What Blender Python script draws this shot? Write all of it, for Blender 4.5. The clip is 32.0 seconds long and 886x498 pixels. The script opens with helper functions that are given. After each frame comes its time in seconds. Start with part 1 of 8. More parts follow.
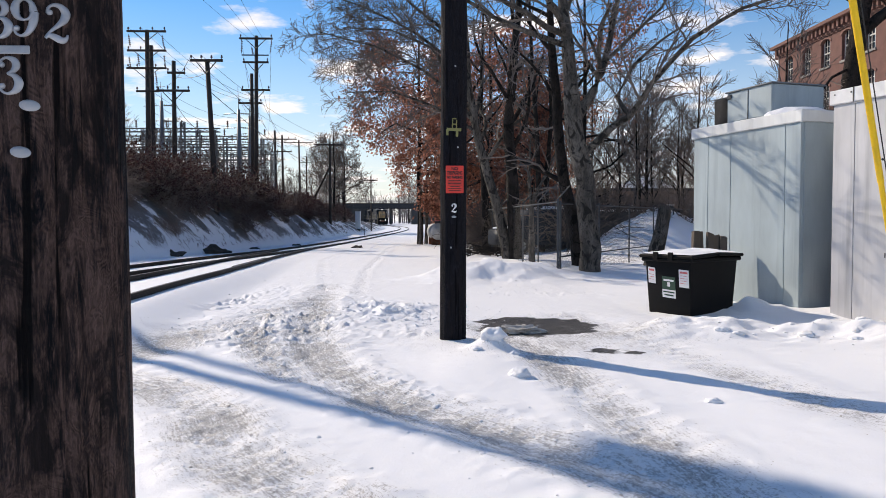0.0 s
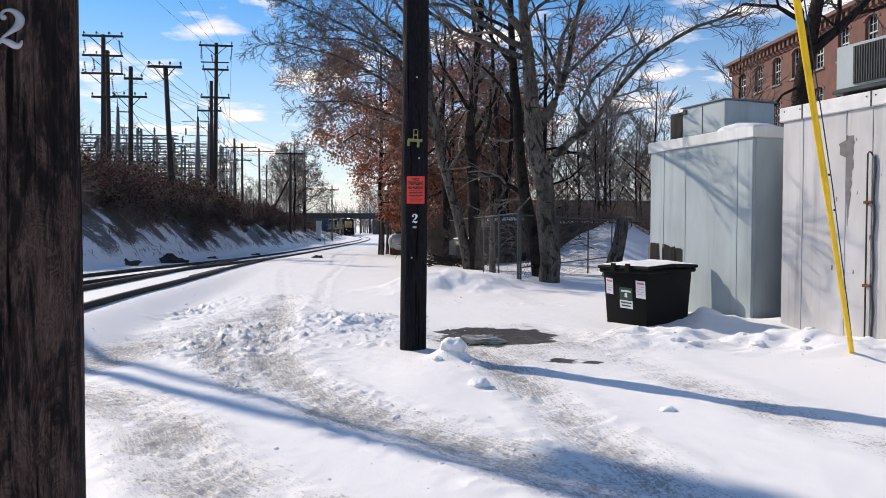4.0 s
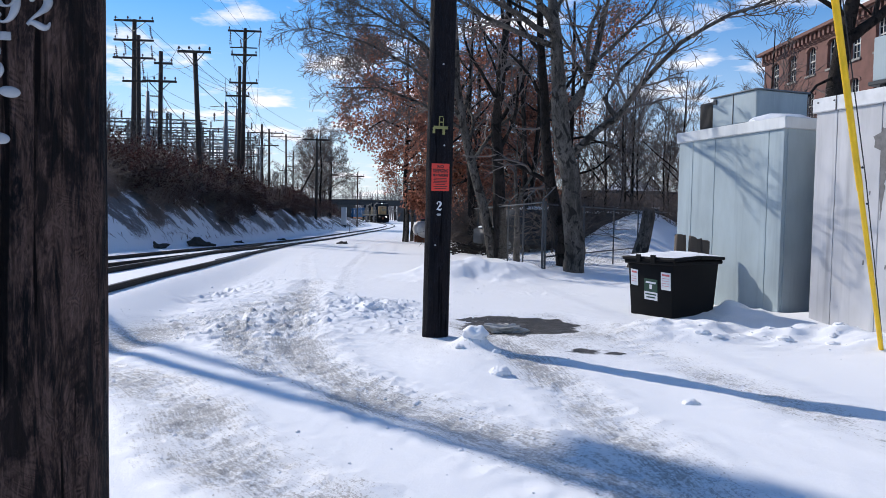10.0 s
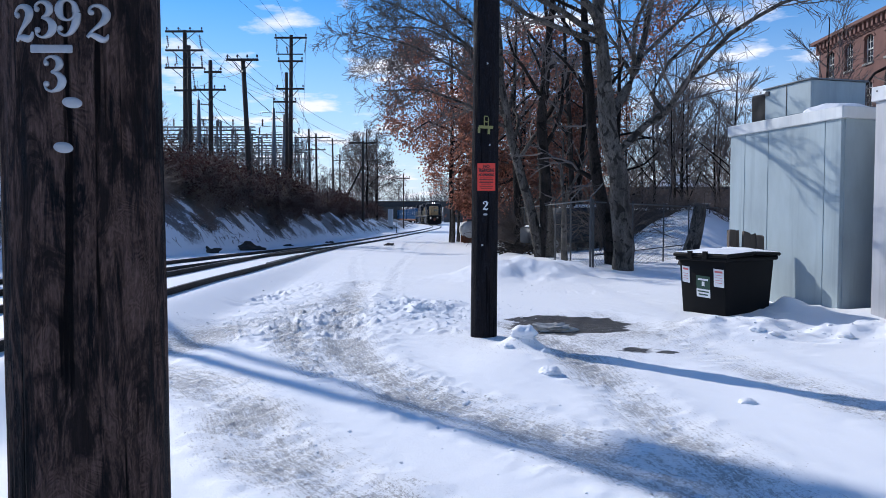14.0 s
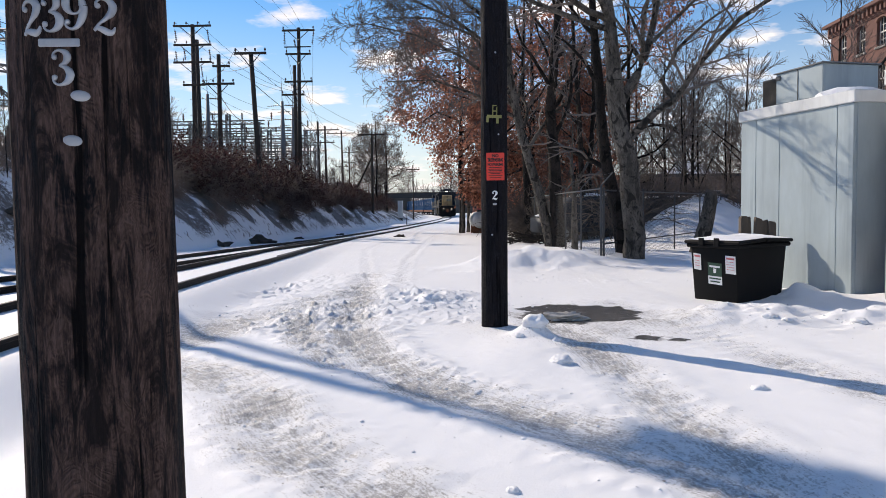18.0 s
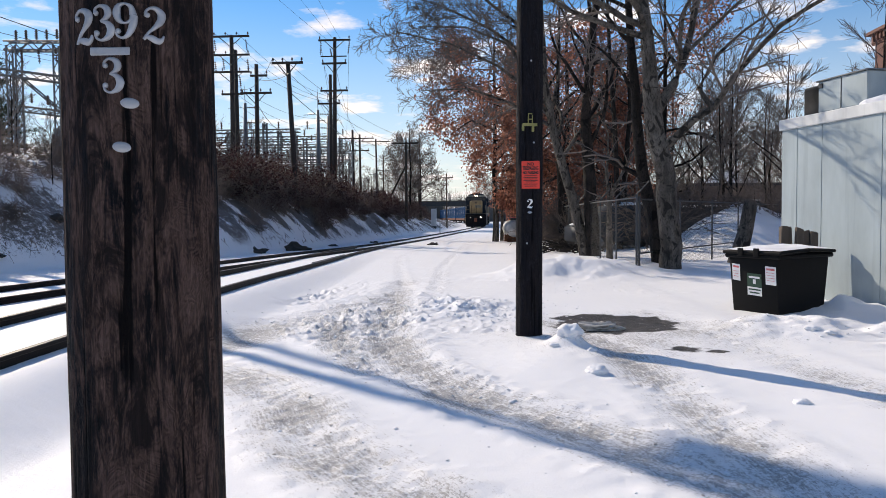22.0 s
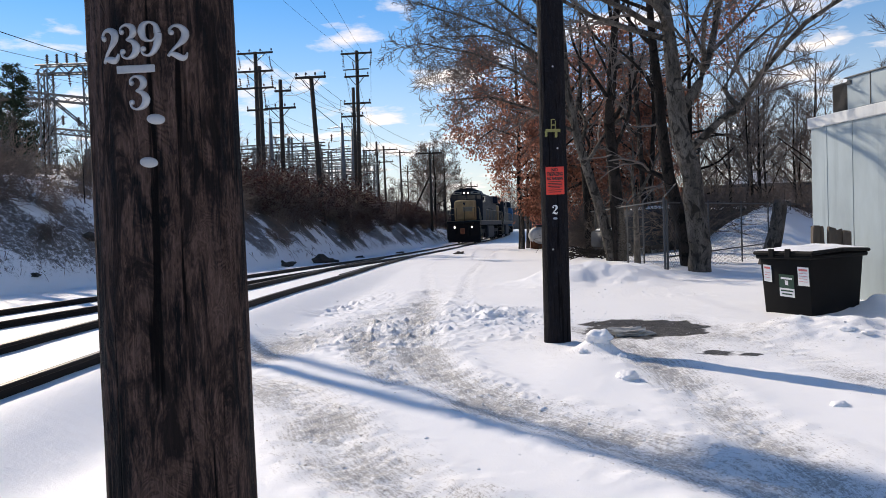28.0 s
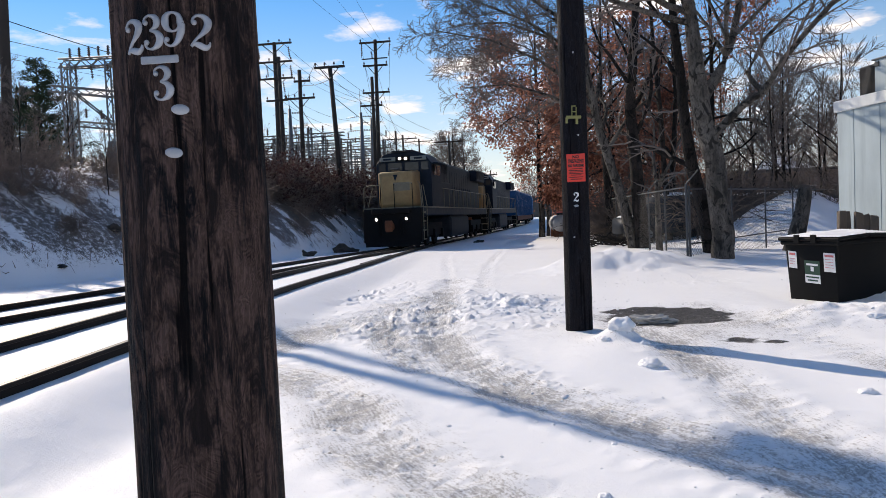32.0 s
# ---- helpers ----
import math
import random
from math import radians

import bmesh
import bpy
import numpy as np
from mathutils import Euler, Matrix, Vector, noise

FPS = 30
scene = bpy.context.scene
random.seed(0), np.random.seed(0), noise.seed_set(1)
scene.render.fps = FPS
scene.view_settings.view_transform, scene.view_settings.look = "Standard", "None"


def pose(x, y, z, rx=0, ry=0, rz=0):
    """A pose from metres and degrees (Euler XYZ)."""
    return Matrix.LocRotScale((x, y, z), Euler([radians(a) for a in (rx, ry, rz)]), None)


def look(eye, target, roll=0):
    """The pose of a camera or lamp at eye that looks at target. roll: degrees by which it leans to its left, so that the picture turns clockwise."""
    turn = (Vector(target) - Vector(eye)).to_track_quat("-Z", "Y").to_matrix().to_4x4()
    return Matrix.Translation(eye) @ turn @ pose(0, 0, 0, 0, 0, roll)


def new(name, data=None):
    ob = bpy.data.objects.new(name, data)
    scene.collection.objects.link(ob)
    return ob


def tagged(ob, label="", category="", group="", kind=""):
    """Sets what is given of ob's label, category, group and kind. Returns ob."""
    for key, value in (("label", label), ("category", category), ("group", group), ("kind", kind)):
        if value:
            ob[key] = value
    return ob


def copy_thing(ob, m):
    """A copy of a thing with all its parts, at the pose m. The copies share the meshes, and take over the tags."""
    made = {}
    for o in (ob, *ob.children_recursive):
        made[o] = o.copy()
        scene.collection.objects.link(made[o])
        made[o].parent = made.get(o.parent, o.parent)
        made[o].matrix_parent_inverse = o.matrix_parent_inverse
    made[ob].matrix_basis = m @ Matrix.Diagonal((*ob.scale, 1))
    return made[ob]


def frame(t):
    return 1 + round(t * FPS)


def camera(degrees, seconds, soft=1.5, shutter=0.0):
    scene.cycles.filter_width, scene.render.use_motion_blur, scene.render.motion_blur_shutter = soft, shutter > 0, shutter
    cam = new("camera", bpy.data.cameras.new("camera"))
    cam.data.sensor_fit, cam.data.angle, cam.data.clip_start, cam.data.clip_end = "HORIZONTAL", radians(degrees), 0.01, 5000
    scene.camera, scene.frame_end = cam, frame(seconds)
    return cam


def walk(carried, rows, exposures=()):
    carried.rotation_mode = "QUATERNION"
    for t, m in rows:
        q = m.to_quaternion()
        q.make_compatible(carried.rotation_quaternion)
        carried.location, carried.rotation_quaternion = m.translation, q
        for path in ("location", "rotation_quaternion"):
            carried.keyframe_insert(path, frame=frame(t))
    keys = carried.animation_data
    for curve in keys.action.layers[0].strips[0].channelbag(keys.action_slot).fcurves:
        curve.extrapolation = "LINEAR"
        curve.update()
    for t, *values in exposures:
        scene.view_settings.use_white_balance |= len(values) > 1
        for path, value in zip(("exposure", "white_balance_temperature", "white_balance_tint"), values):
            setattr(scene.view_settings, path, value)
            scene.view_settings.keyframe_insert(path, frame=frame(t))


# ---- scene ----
cam = camera(63.1, 32.0, 0.6)
# seconds, eye, target, roll in degrees
PATH = [
    (0, (0.084, -0.012, 1.539), (0.172, 1.985, 1.458), -0.2),
    (0.5, (0.082, -0.012, 1.536), (0.174, 1.984, 1.457), 0.1),
    (1, (0.082, -0.016, 1.538), (0.179, 1.98, 1.466), 0.4),
    (1.5, (0.085, -0.019, 1.539), (0.189, 1.978, 1.477), 0.5),
    (2, (0.083, -0.021, 1.538), (0.199, 1.975, 1.481), 0.7),
    (2.5, (0.085, -0.025, 1.538), (0.217, 1.97, 1.482), 0.9),
    (3, (0.083, -0.025, 1.541), (0.236, 1.968, 1.486), 0.9),
    (3.5, (0.085, -0.029, 1.541), (0.261, 1.962, 1.486), 0.7),
    (4, (0.091, -0.035, 1.538), (0.286, 1.955, 1.486), 0.2),
    (4.5, (0.089, -0.029, 1.538), (0.303, 1.958, 1.487), -0.2),
    (6.5, (0.095, -0.032, 1.541), (0.323, 1.955, 1.513), 0.3),
    (7, (0.096, -0.038, 1.541), (0.314, 1.95, 1.52), 0.6),
    (7.5, (0.096, -0.037, 1.541), (0.303, 1.952, 1.524), 0.9),
    (8, (0.094, -0.025, 1.542), (0.293, 1.965, 1.527), 0.9),
    (8.5, (0.093, -0.027, 1.544), (0.286, 1.963, 1.526), 0.9),
    (9, (0.09, -0.028, 1.543), (0.276, 1.963, 1.512), 1.0),
    (9.5, (0.095, -0.031, 1.538), (0.261, 1.961, 1.481), 1.1),
    (10, (0.1, -0.03, 1.535), (0.228, 1.964, 1.449), 1.1),
    (10.5, (0.102, -0.032, 1.534), (0.176, 1.963, 1.424), 1.0),
    (11, (0.094, -0.023, 1.533), (0.118, 1.973, 1.409), 0.8),
    (11.5, (0.094, -0.029, 1.531), (0.086, 1.967, 1.406), 0.5),
    (12, (0.099, -0.035, 1.532), (0.078, 1.961, 1.412), 0.4),
    (12.5, (0.099, -0.037, 1.533), (0.08, 1.96, 1.419), 0.3),
    (13, (0.1, -0.041, 1.53), (0.087, 1.956, 1.426), 0.2),
    (13.5, (0.097, -0.04, 1.531), (0.091, 1.958, 1.437), 0.1),
    (14, (0.094, -0.033, 1.531), (0.093, 1.965, 1.445), -0.0),
    (14.5, (0.096, -0.035, 1.531), (0.099, 1.963, 1.451), -0.1),
    (16.5, (0.096, -0.028, 1.524), (0.08, 1.969, 1.427), -0.5),
    (17, (0.099, -0.03, 1.521), (0.075, 1.967, 1.415), -0.6),
    (17.5, (0.1, -0.028, 1.522), (0.071, 1.968, 1.411), -0.7),
    (18, (0.099, -0.036, 1.524), (0.069, 1.961, 1.413), -0.8),
    (18.5, (0.094, -0.03, 1.524), (0.065, 1.967, 1.412), -0.7),
    (19, (0.093, -0.037, 1.522), (0.064, 1.96, 1.41), -0.6),
    (19.5, (0.09, -0.036, 1.521), (0.057, 1.96, 1.41), -0.4),
    (20, (0.089, -0.033, 1.522), (0.048, 1.963, 1.412), -0.3),
    (20.5, (0.087, -0.032, 1.519), (0.03, 1.965, 1.414), -0.3),
    (21, (0.083, -0.026, 1.519), (0.006, 1.971, 1.421), -0.4),
    (21.5, (0.083, -0.029, 1.519), (-0.017, 1.966, 1.427), -0.5),
    (22, (0.081, -0.031, 1.521), (-0.04, 1.964, 1.434), -0.5),
    (22.5, (0.083, -0.03, 1.517), (-0.057, 1.963, 1.433), -0.5),
    (23, (0.079, -0.029, 1.516), (-0.074, 1.963, 1.433), -0.5),
    (23.5, (0.076, -0.024, 1.517), (-0.086, 1.967, 1.435), -0.5),
    (24, (0.078, -0.021, 1.517), (-0.088, 1.97, 1.432), -0.6),
    (24.5, (0.08, -0.017, 1.515), (-0.087, 1.974, 1.426), -0.6),
    (25, (0.081, -0.016, 1.514), (-0.086, 1.975, 1.422), -0.8),
    (25.5, (0.088, -0.024, 1.516), (-0.08, 1.966, 1.423), -1.0),
    (27.5, (0.089, -0.036, 1.515), (-0.096, 1.955, 1.452), -1.9),
    (28, (0.086, -0.033, 1.514), (-0.107, 1.957, 1.454), -2.0),
    (28.5, (0.083, -0.027, 1.513), (-0.116, 1.962, 1.452), -2.1),
    (29, (0.086, -0.028, 1.512), (-0.119, 1.96, 1.445), -2.2),
    (29.5, (0.091, -0.03, 1.513), (-0.121, 1.957, 1.439), -2.3),
    (30, (0.089, -0.023, 1.51), (-0.129, 1.964, 1.429), -2.4),
    (30.5, (0.089, -0.025, 1.511), (-0.138, 1.96, 1.424), -2.5),
    (31, (0.086, -0.025, 1.51), (-0.15, 1.959, 1.42), -2.6),
    (31.5, (0.079, -0.022, 1.512), (-0.165, 1.961, 1.421), -2.5),
    (32, (0.076, -0.028, 1.512), (-0.173, 1.955, 1.423), -2.5),
]

# the clip's camera turns cooler for a while in its middle
LIGHTING = [(0, 0.30, 7600, 18), (7.0, 0.30, 7550, 18), (8.0, 0.28, 7200, 17), (9.0, 0.22, 6450, 16), (11, 0.20, 6600, 16), (12, 0.17, 6550, 16), (12.8, 0.15, 6250, 16), (14.6, 0.15, 6100, 16), (16.3, 0.26, 7550, 18), (32, 0.26, 7600, 18)]
walk(cam, [(t, look(eye, target, roll)) for t, eye, target, roll in PATH], LIGHTING)

# ---- light ----
SUN_FROM = Vector((-0.70, 0.714, 0)).normalized()
SUN_UP = radians(33)
world = bpy.data.worlds.new("world")
scene.world = world
world.use_nodes = True
wn, wl = world.node_tree.nodes, world.node_tree.links
wn.clear()
sky = wn.new("ShaderNodeTexSky")
sky.sky_type, sky.sun_disc = "NISHITA", False
sky.sun_elevation = SUN_UP
sky.sun_rotation = math.atan2(SUN_FROM.x, SUN_FROM.y)
sky.air_density, sky.dust_density, sky.ozone_density = 1.0, 0.0, 4.0
# thin broken clouds, mapped on a flat layer high above
wcoord = wn.new("ShaderNodeTexCoord")
sep = wn.new("ShaderNodeSeparateXYZ")
wl.new(wcoord.outputs["Generated"], sep.inputs[0])


def wmath(op, a, b):
    n = wn.new("ShaderNodeMath")
    n.operation = op
    for k, v in enumerate((a, b)):
        if isinstance(v, (int, float)):
            n.inputs[k].default_value = v
        else:
            wl.new(v, n.inputs[k])
    return n.outputs[0]


up = wmath("MAXIMUM", wmath("ADD", sep.outputs["Z"], 0.10), 0.03)
comb = wn.new("ShaderNodeCombineXYZ")
wl.new(wmath("DIVIDE", sep.outputs["X"], up), comb.inputs[0])
wl.new(wmath("DIVIDE", sep.outputs["Y"], up), comb.inputs[1])
cloud = wn.new("ShaderNodeTexNoise")
cloud.inputs["Scale"].default_value = 2.1
cloud.inputs["Detail"].default_value = 7.0
cloud.inputs["Roughness"].default_value = 0.55
wl.new(comb.outputs[0], cloud.inputs["Vector"])
ramp = wn.new("ShaderNodeValToRGB")
ramp.color_ramp.elements[0].position, ramp.color_ramp.elements[1].position = 0.545, 0.66
# more cloud towards the horizon
low = wmath("MULTIPLY", wmath("MAXIMUM", wmath("SUBTRACT", 0.34, sep.outputs["Z"]), 0.0), 0.13)
wl.new(wmath("ADD", cloud.outputs["Fac"], low), ramp.inputs[0])
bg_sky, bg_cloud, mix = wn.new("ShaderNodeBackground"), wn.new("ShaderNodeBackground"), wn.new("ShaderNodeMixShader")
bg_sky.inputs["Strength"].default_value = 0.125
bg_cloud.inputs["Color"].default_value = (0.93, 0.96, 1.0, 1)
bg_cloud.inputs["Strength"].default_value = 0.95
deep = wn.new("ShaderNodeHueSaturation")
deep.inputs["Saturation"].default_value = 1.30
deep.inputs["Hue"].default_value = 0.501
wl.new(sky.outputs[0], deep.inputs["Color"])
# pale haze over the horizon
haze = wn.new("ShaderNodeMix")
haze.data_type = "RGBA"
haze_amount = wmath("MULTIPLY", wmath("POWER", wmath("MAXIMUM", wmath("SUBTRACT", 1.0, wmath("DIVIDE", sep.outputs["Z"], 0.30)), 0.0), 1.4), 0.92)
wl.new(wmath("MINIMUM", haze_amount, 0.92), haze.inputs[0])
wl.new(deep.outputs[0], haze.inputs[6])
haze.inputs[7].default_value = (4.9, 5.6, 6.2, 1)
wl.new(haze.outputs[2], bg_sky.inputs["Color"])
wl.new(ramp.outputs["Color"], mix.inputs[0])
wl.new(bg_sky.outputs[0], mix.inputs[1])
wl.new(bg_cloud.outputs[0], mix.inputs[2])
wl.new(mix.outputs[0], wn.new("ShaderNodeOutputWorld").inputs[0])

sun = new("sun", bpy.data.lights.new("sun", "SUN"))
sun.data.energy, sun.data.angle, sun.data.color = 3.7, radians(0.4), (0.985, 0.96, 0.865)
sun_way = SUN_FROM * math.cos(SUN_UP) + Vector((0, 0, math.sin(SUN_UP)))
sun.matrix_world = look(sun_way * 300, (0, 0, 0))

# ---- materials ----
class Nodes:
    """A node material with a principled surface."""

    def __init__(self, name, rough=0.7, metal=0.0, spec=0.4):
        self.mat = bpy.data.materials.new(name)
        self.mat.use_nodes = True
        self.tree = self.mat.node_tree
        self.bsdf = self.tree.nodes["Principled BSDF"]
        self.bsdf.inputs["Roughness"].default_value = rough
        self.bsdf.inputs["Metallic"].default_value = metal
        self.bsdf.inputs["Specular IOR Level"].default_value = spec
        self.geo = None

    def node(self, kind, **values):
        n = self.tree.nodes.new("ShaderNode" + kind)
        for key, value in values.items():
            n.inputs[key].default_value = value
        return n

    def join(self, a, b):
        self.tree.links.new(a, b)

    def place(self, scale=(1, 1, 1), world=True):
        if world:
            out = self.node("NewGeometry").outputs["Position"]
        else:
            out = self.node("TexCoord").outputs["Object"]
        m = self.node("Mapping")
        m.inputs["Scale"].default_value = scale
        self.join(out, m.inputs["Vector"])
        return m.outputs[0]

    def noise(self, scale, detail=4.0, rough=0.55, stretch=(1, 1, 1), world=True, twist=0.0):
        n = self.node("TexNoise", Scale=scale, Detail=detail, Roughness=rough, Distortion=twist)
        self.join(self.place(stretch, world), n.inputs["Vector"])
        return n.outputs["Fac"]

    def ramp(self, fac, *stops):
        r = self.node("ValToRGB")
        e = r.color_ramp.elements
        while len(e) < len(stops):
            e.new(0.5)
        for k, (at, colour) in enumerate(stops):
            e[k].position = at
            if isinstance(colour, (int, float)):
                colour = (colour,) * 3
            e[k].color = (*colour, 1)
        self.join(fac, r.inputs[0])
        return r.outputs["Color"]

    def mix(self, fac, a, b, how="MIX"):
        m = self.tree.nodes.new("ShaderNodeMix")
        m.data_type, m.blend_type = "RGBA", how
        for sock, v in ((m.inputs[0], fac), (m.inputs[6], a), (m.inputs[7], b)):
            if isinstance(v, (int, float)):
                sock.default_value = v
            elif isinstance(v, tuple):
                sock.default_value = (*v, 1)
            else:
                self.join(v, sock)
        return m.outputs[2]

    def math(self, op, a, b=0.0):
        n = self.tree.nodes.new("ShaderNodeMath")
        n.operation = op
        for k, v in enumerate((a, b)):
            if isinstance(v, (int, float)):
                n.inputs[k].default_value = v
            else:
                self.join(v, n.inputs[k])
        return n.outputs[0]

    def attr(self, name):
        n = self.node("Attribute")
        n.attribute_name = name
        return n.outputs["Fac"]

    def colour(self, v):
        if isinstance(v, tuple):
            self.bsdf.inputs["Base Color"].default_value = (*v, 1)
        else:
            self.join(v, self.bsdf.inputs["Base Color"])
        return self

    def rough(self, v):
        self.join(v, self.bsdf.inputs["Roughness"])
        return self

    def bump(self, height, strength=0.3, distance=0.01):
        b = self.node("Bump", Strength=strength, Distance=distance)
        self.join(height, b.inputs["Height"])
        self.join(b.outputs[0], self.bsdf.inputs["Normal"])
        return self


def plain(name, colour, rough=0.7, metal=0.0, spread=0.25, scale=3.0, grain=60.0, bump=0.15, dist=0.004, world=False, stretch=(1, 1, 1)):
    """A surface of one colour with stains and grain."""
    m = Nodes(name, rough, metal)
    a = m.noise(scale, 5, 0.6, stretch, world)
    b = m.noise(grain, 3, 0.6, stretch, world)
    dark = tuple(c * (1 - spread) for c in colour)
    light = tuple(min(1, c * (1 + spread)) for c in colour)
    col = m.ramp(a, (0.3, dark), (0.7, light))
    col = m.mix(m.math("MULTIPLY", b, spread), col, tuple(c * 0.5 for c in colour))
    m.colour(col)
    m.rough(m.math("ADD", m.math("MULTIPLY", a, 0.25), rough - 0.12))
    if bump:
        m.bump(b, bump, dist)
    return m.mat


def glow(name, colour, strength):
    m = Nodes(name, 0.3)
    m.colour(colour)
    m.bsdf.inputs["Emission Color"].default_value = (*colour, 1)
    m.bsdf.inputs["Emission Strength"].default_value = strength
    return m.mat


def snow_material():
    m = Nodes("snow", 0.55, 0.0, 0.3)
    dirt, wet = m.attr("dirt"), m.attr("wet")
    clumps = m.noise(7.0, 6, 0.7)
    fine = m.noise(38.0, 5, 0.7)
    speck = m.noise(75.0, 4, 0.75)
    big = m.noise(0.6, 3, 0.5)
    base = m.mix(big, (0.79, 0.80, 0.815), (0.86, 0.863, 0.868))
    soil = m.mix(m.ramp(speck, (0.36, 0.0), (0.60, 1.0)), (0.075, 0.066, 0.058), (0.50, 0.485, 0.465))
    # wheel marks run along the ruts
    across = m.node("CombineXYZ")
    where = m.node("SeparateXYZ")
    m.join(m.node("NewGeometry").outputs["Position"], where.inputs[0])
    m.join(m.attr("rut"), across.inputs[0])
    m.join(m.math("MULTIPLY", where.outputs[1], 0.09), across.inputs[1])
    tread = m.node("TexNoise", Scale=42.0, Detail=5.0, Roughness=0.7)
    m.join(across.outputs[0], tread.inputs["Vector"])
    tread = tread.outputs["Fac"]
    grit = m.noise(150.0, 3, 0.7)
    # dirt shows where the churned snow is worn through
    edge = m.math("ADD", m.math("MULTIPLY", dirt, 0.85), m.math("MULTIPLY", m.math("SUBTRACT", clumps, 0.5), 1.1))
    edge = m.math("ADD", edge, m.math("MULTIPLY", m.math("SUBTRACT", fine, 0.5), 2.3))
    edge = m.math("ADD", edge, m.math("MULTIPLY", m.math("SUBTRACT", speck, 0.5), 1.5))
    edge = m.math("ADD", edge, m.math("MULTIPLY", m.math("SUBTRACT", grit, 0.5), 0.7))
    edge = m.math("ADD", edge, m.math("MULTIPLY", m.math("SUBTRACT", tread, 0.5), 2.2))
    amount = m.ramp(edge, (0.38, 0.0), (0.60, 0.34), (0.80, 0.82))
    amount = m.math("MULTIPLY", amount, m.ramp(dirt, (0.02, 0.0), (0.25, 1.0)))
    col = m.mix(amount, base, soil)
    leafy = m.math("ADD", m.attr("litter"), m.math("MULTIPLY", m.math("SUBTRACT", clumps, 0.5), 1.6))
    leafy = m.ramp(m.math("ADD", leafy, m.math("MULTIPLY", m.math("SUBTRACT", speck, 0.5), 1.6)), (0.44, 0.0), (0.60, 0.92))
    leafy = m.math("MULTIPLY", leafy, m.ramp(m.attr("litter"), (0.02, 0.0), (0.2, 1.0)))
    col = m.mix(leafy, col, m.mix(fine, (0.022, 0.017, 0.014), (0.115, 0.085, 0.065)))
    wet_edge = m.ramp(m.math("ADD", wet, m.math("MULTIPLY", m.math("SUBTRACT", clumps, 0.5), 0.5)), (0.42, 0.0), (0.58, 1.0))
    col = m.mix(wet_edge, col, m.ramp(m.math("ADD", m.math("MULTIPLY", clumps, 0.6), m.math("MULTIPLY", speck, 0.4)), (0.40, (0.022, 0.021, 0.019)), (0.56, (0.075, 0.068, 0.060)), (0.66, (0.34, 0.32, 0.30))))
    m.colour(col)
    m.rough(m.mix(wet_edge, (0.6, 0.6, 0.6), m.mix(fine, (0.25, 0.25, 0.25), (0.7, 0.7, 0.7))))
    h = m.math("ADD", m.math("MULTIPLY", clumps, m.math("ADD", 0.4, m.math("MULTIPLY", dirt, 2.5))), m.math("MULTIPLY", fine, 0.35))
    h = m.math("ADD", h, m.math("MULTIPLY", m.math("MULTIPLY", tread, dirt), 0.9))
    h = m.math("ADD", h, m.math("MULTIPLY", m.math("ADD", grit, speck), m.math("MULTIPLY", dirt, 0.8)))
    m.bump(h, 0.6, 0.018)
    return m.mat


def bark_material(name, dark, light, scale=6.0):
    m = Nodes(name, 0.9, 0, 0.2)
    a = m.noise(scale, 6, 0.65, (1, 1, 0.25))
    b = m.noise(scale * 0.25, 4, 0.6)
    col = m.mix(m.ramp(b, (0.45, 0.0), (0.75, 0.7)), m.ramp(a, (0.35, dark), (0.7, light)), tuple(min(1, c * 1.4) for c in light))
    # scars and knots, and fine cracks
    scars = m.ramp(m.noise(scale * 0.55, 3, 0.5, (1, 1, 0.8), True, 1.5), (0.545, 0.0), (0.62, 0.9))
    cracks = m.ramp(m.noise(scale * 5.0, 4, 0.7, (1, 1, 0.35), True, 1.0), (0.50, 0.0), (0.62, 0.8))
    col = m.mix(scars, col, tuple(c * 0.45 for c in dark))
    m.colour(m.mix(cracks, col, tuple(c * 0.7 for c in dark)))
    m.bump(m.math("SUBTRACT", m.math("SUBTRACT", a, m.math("MULTIPLY", cracks, 0.4)), m.math("MULTIPLY", scars, 0.35)), 0.9, 0.05)
    return m.mat


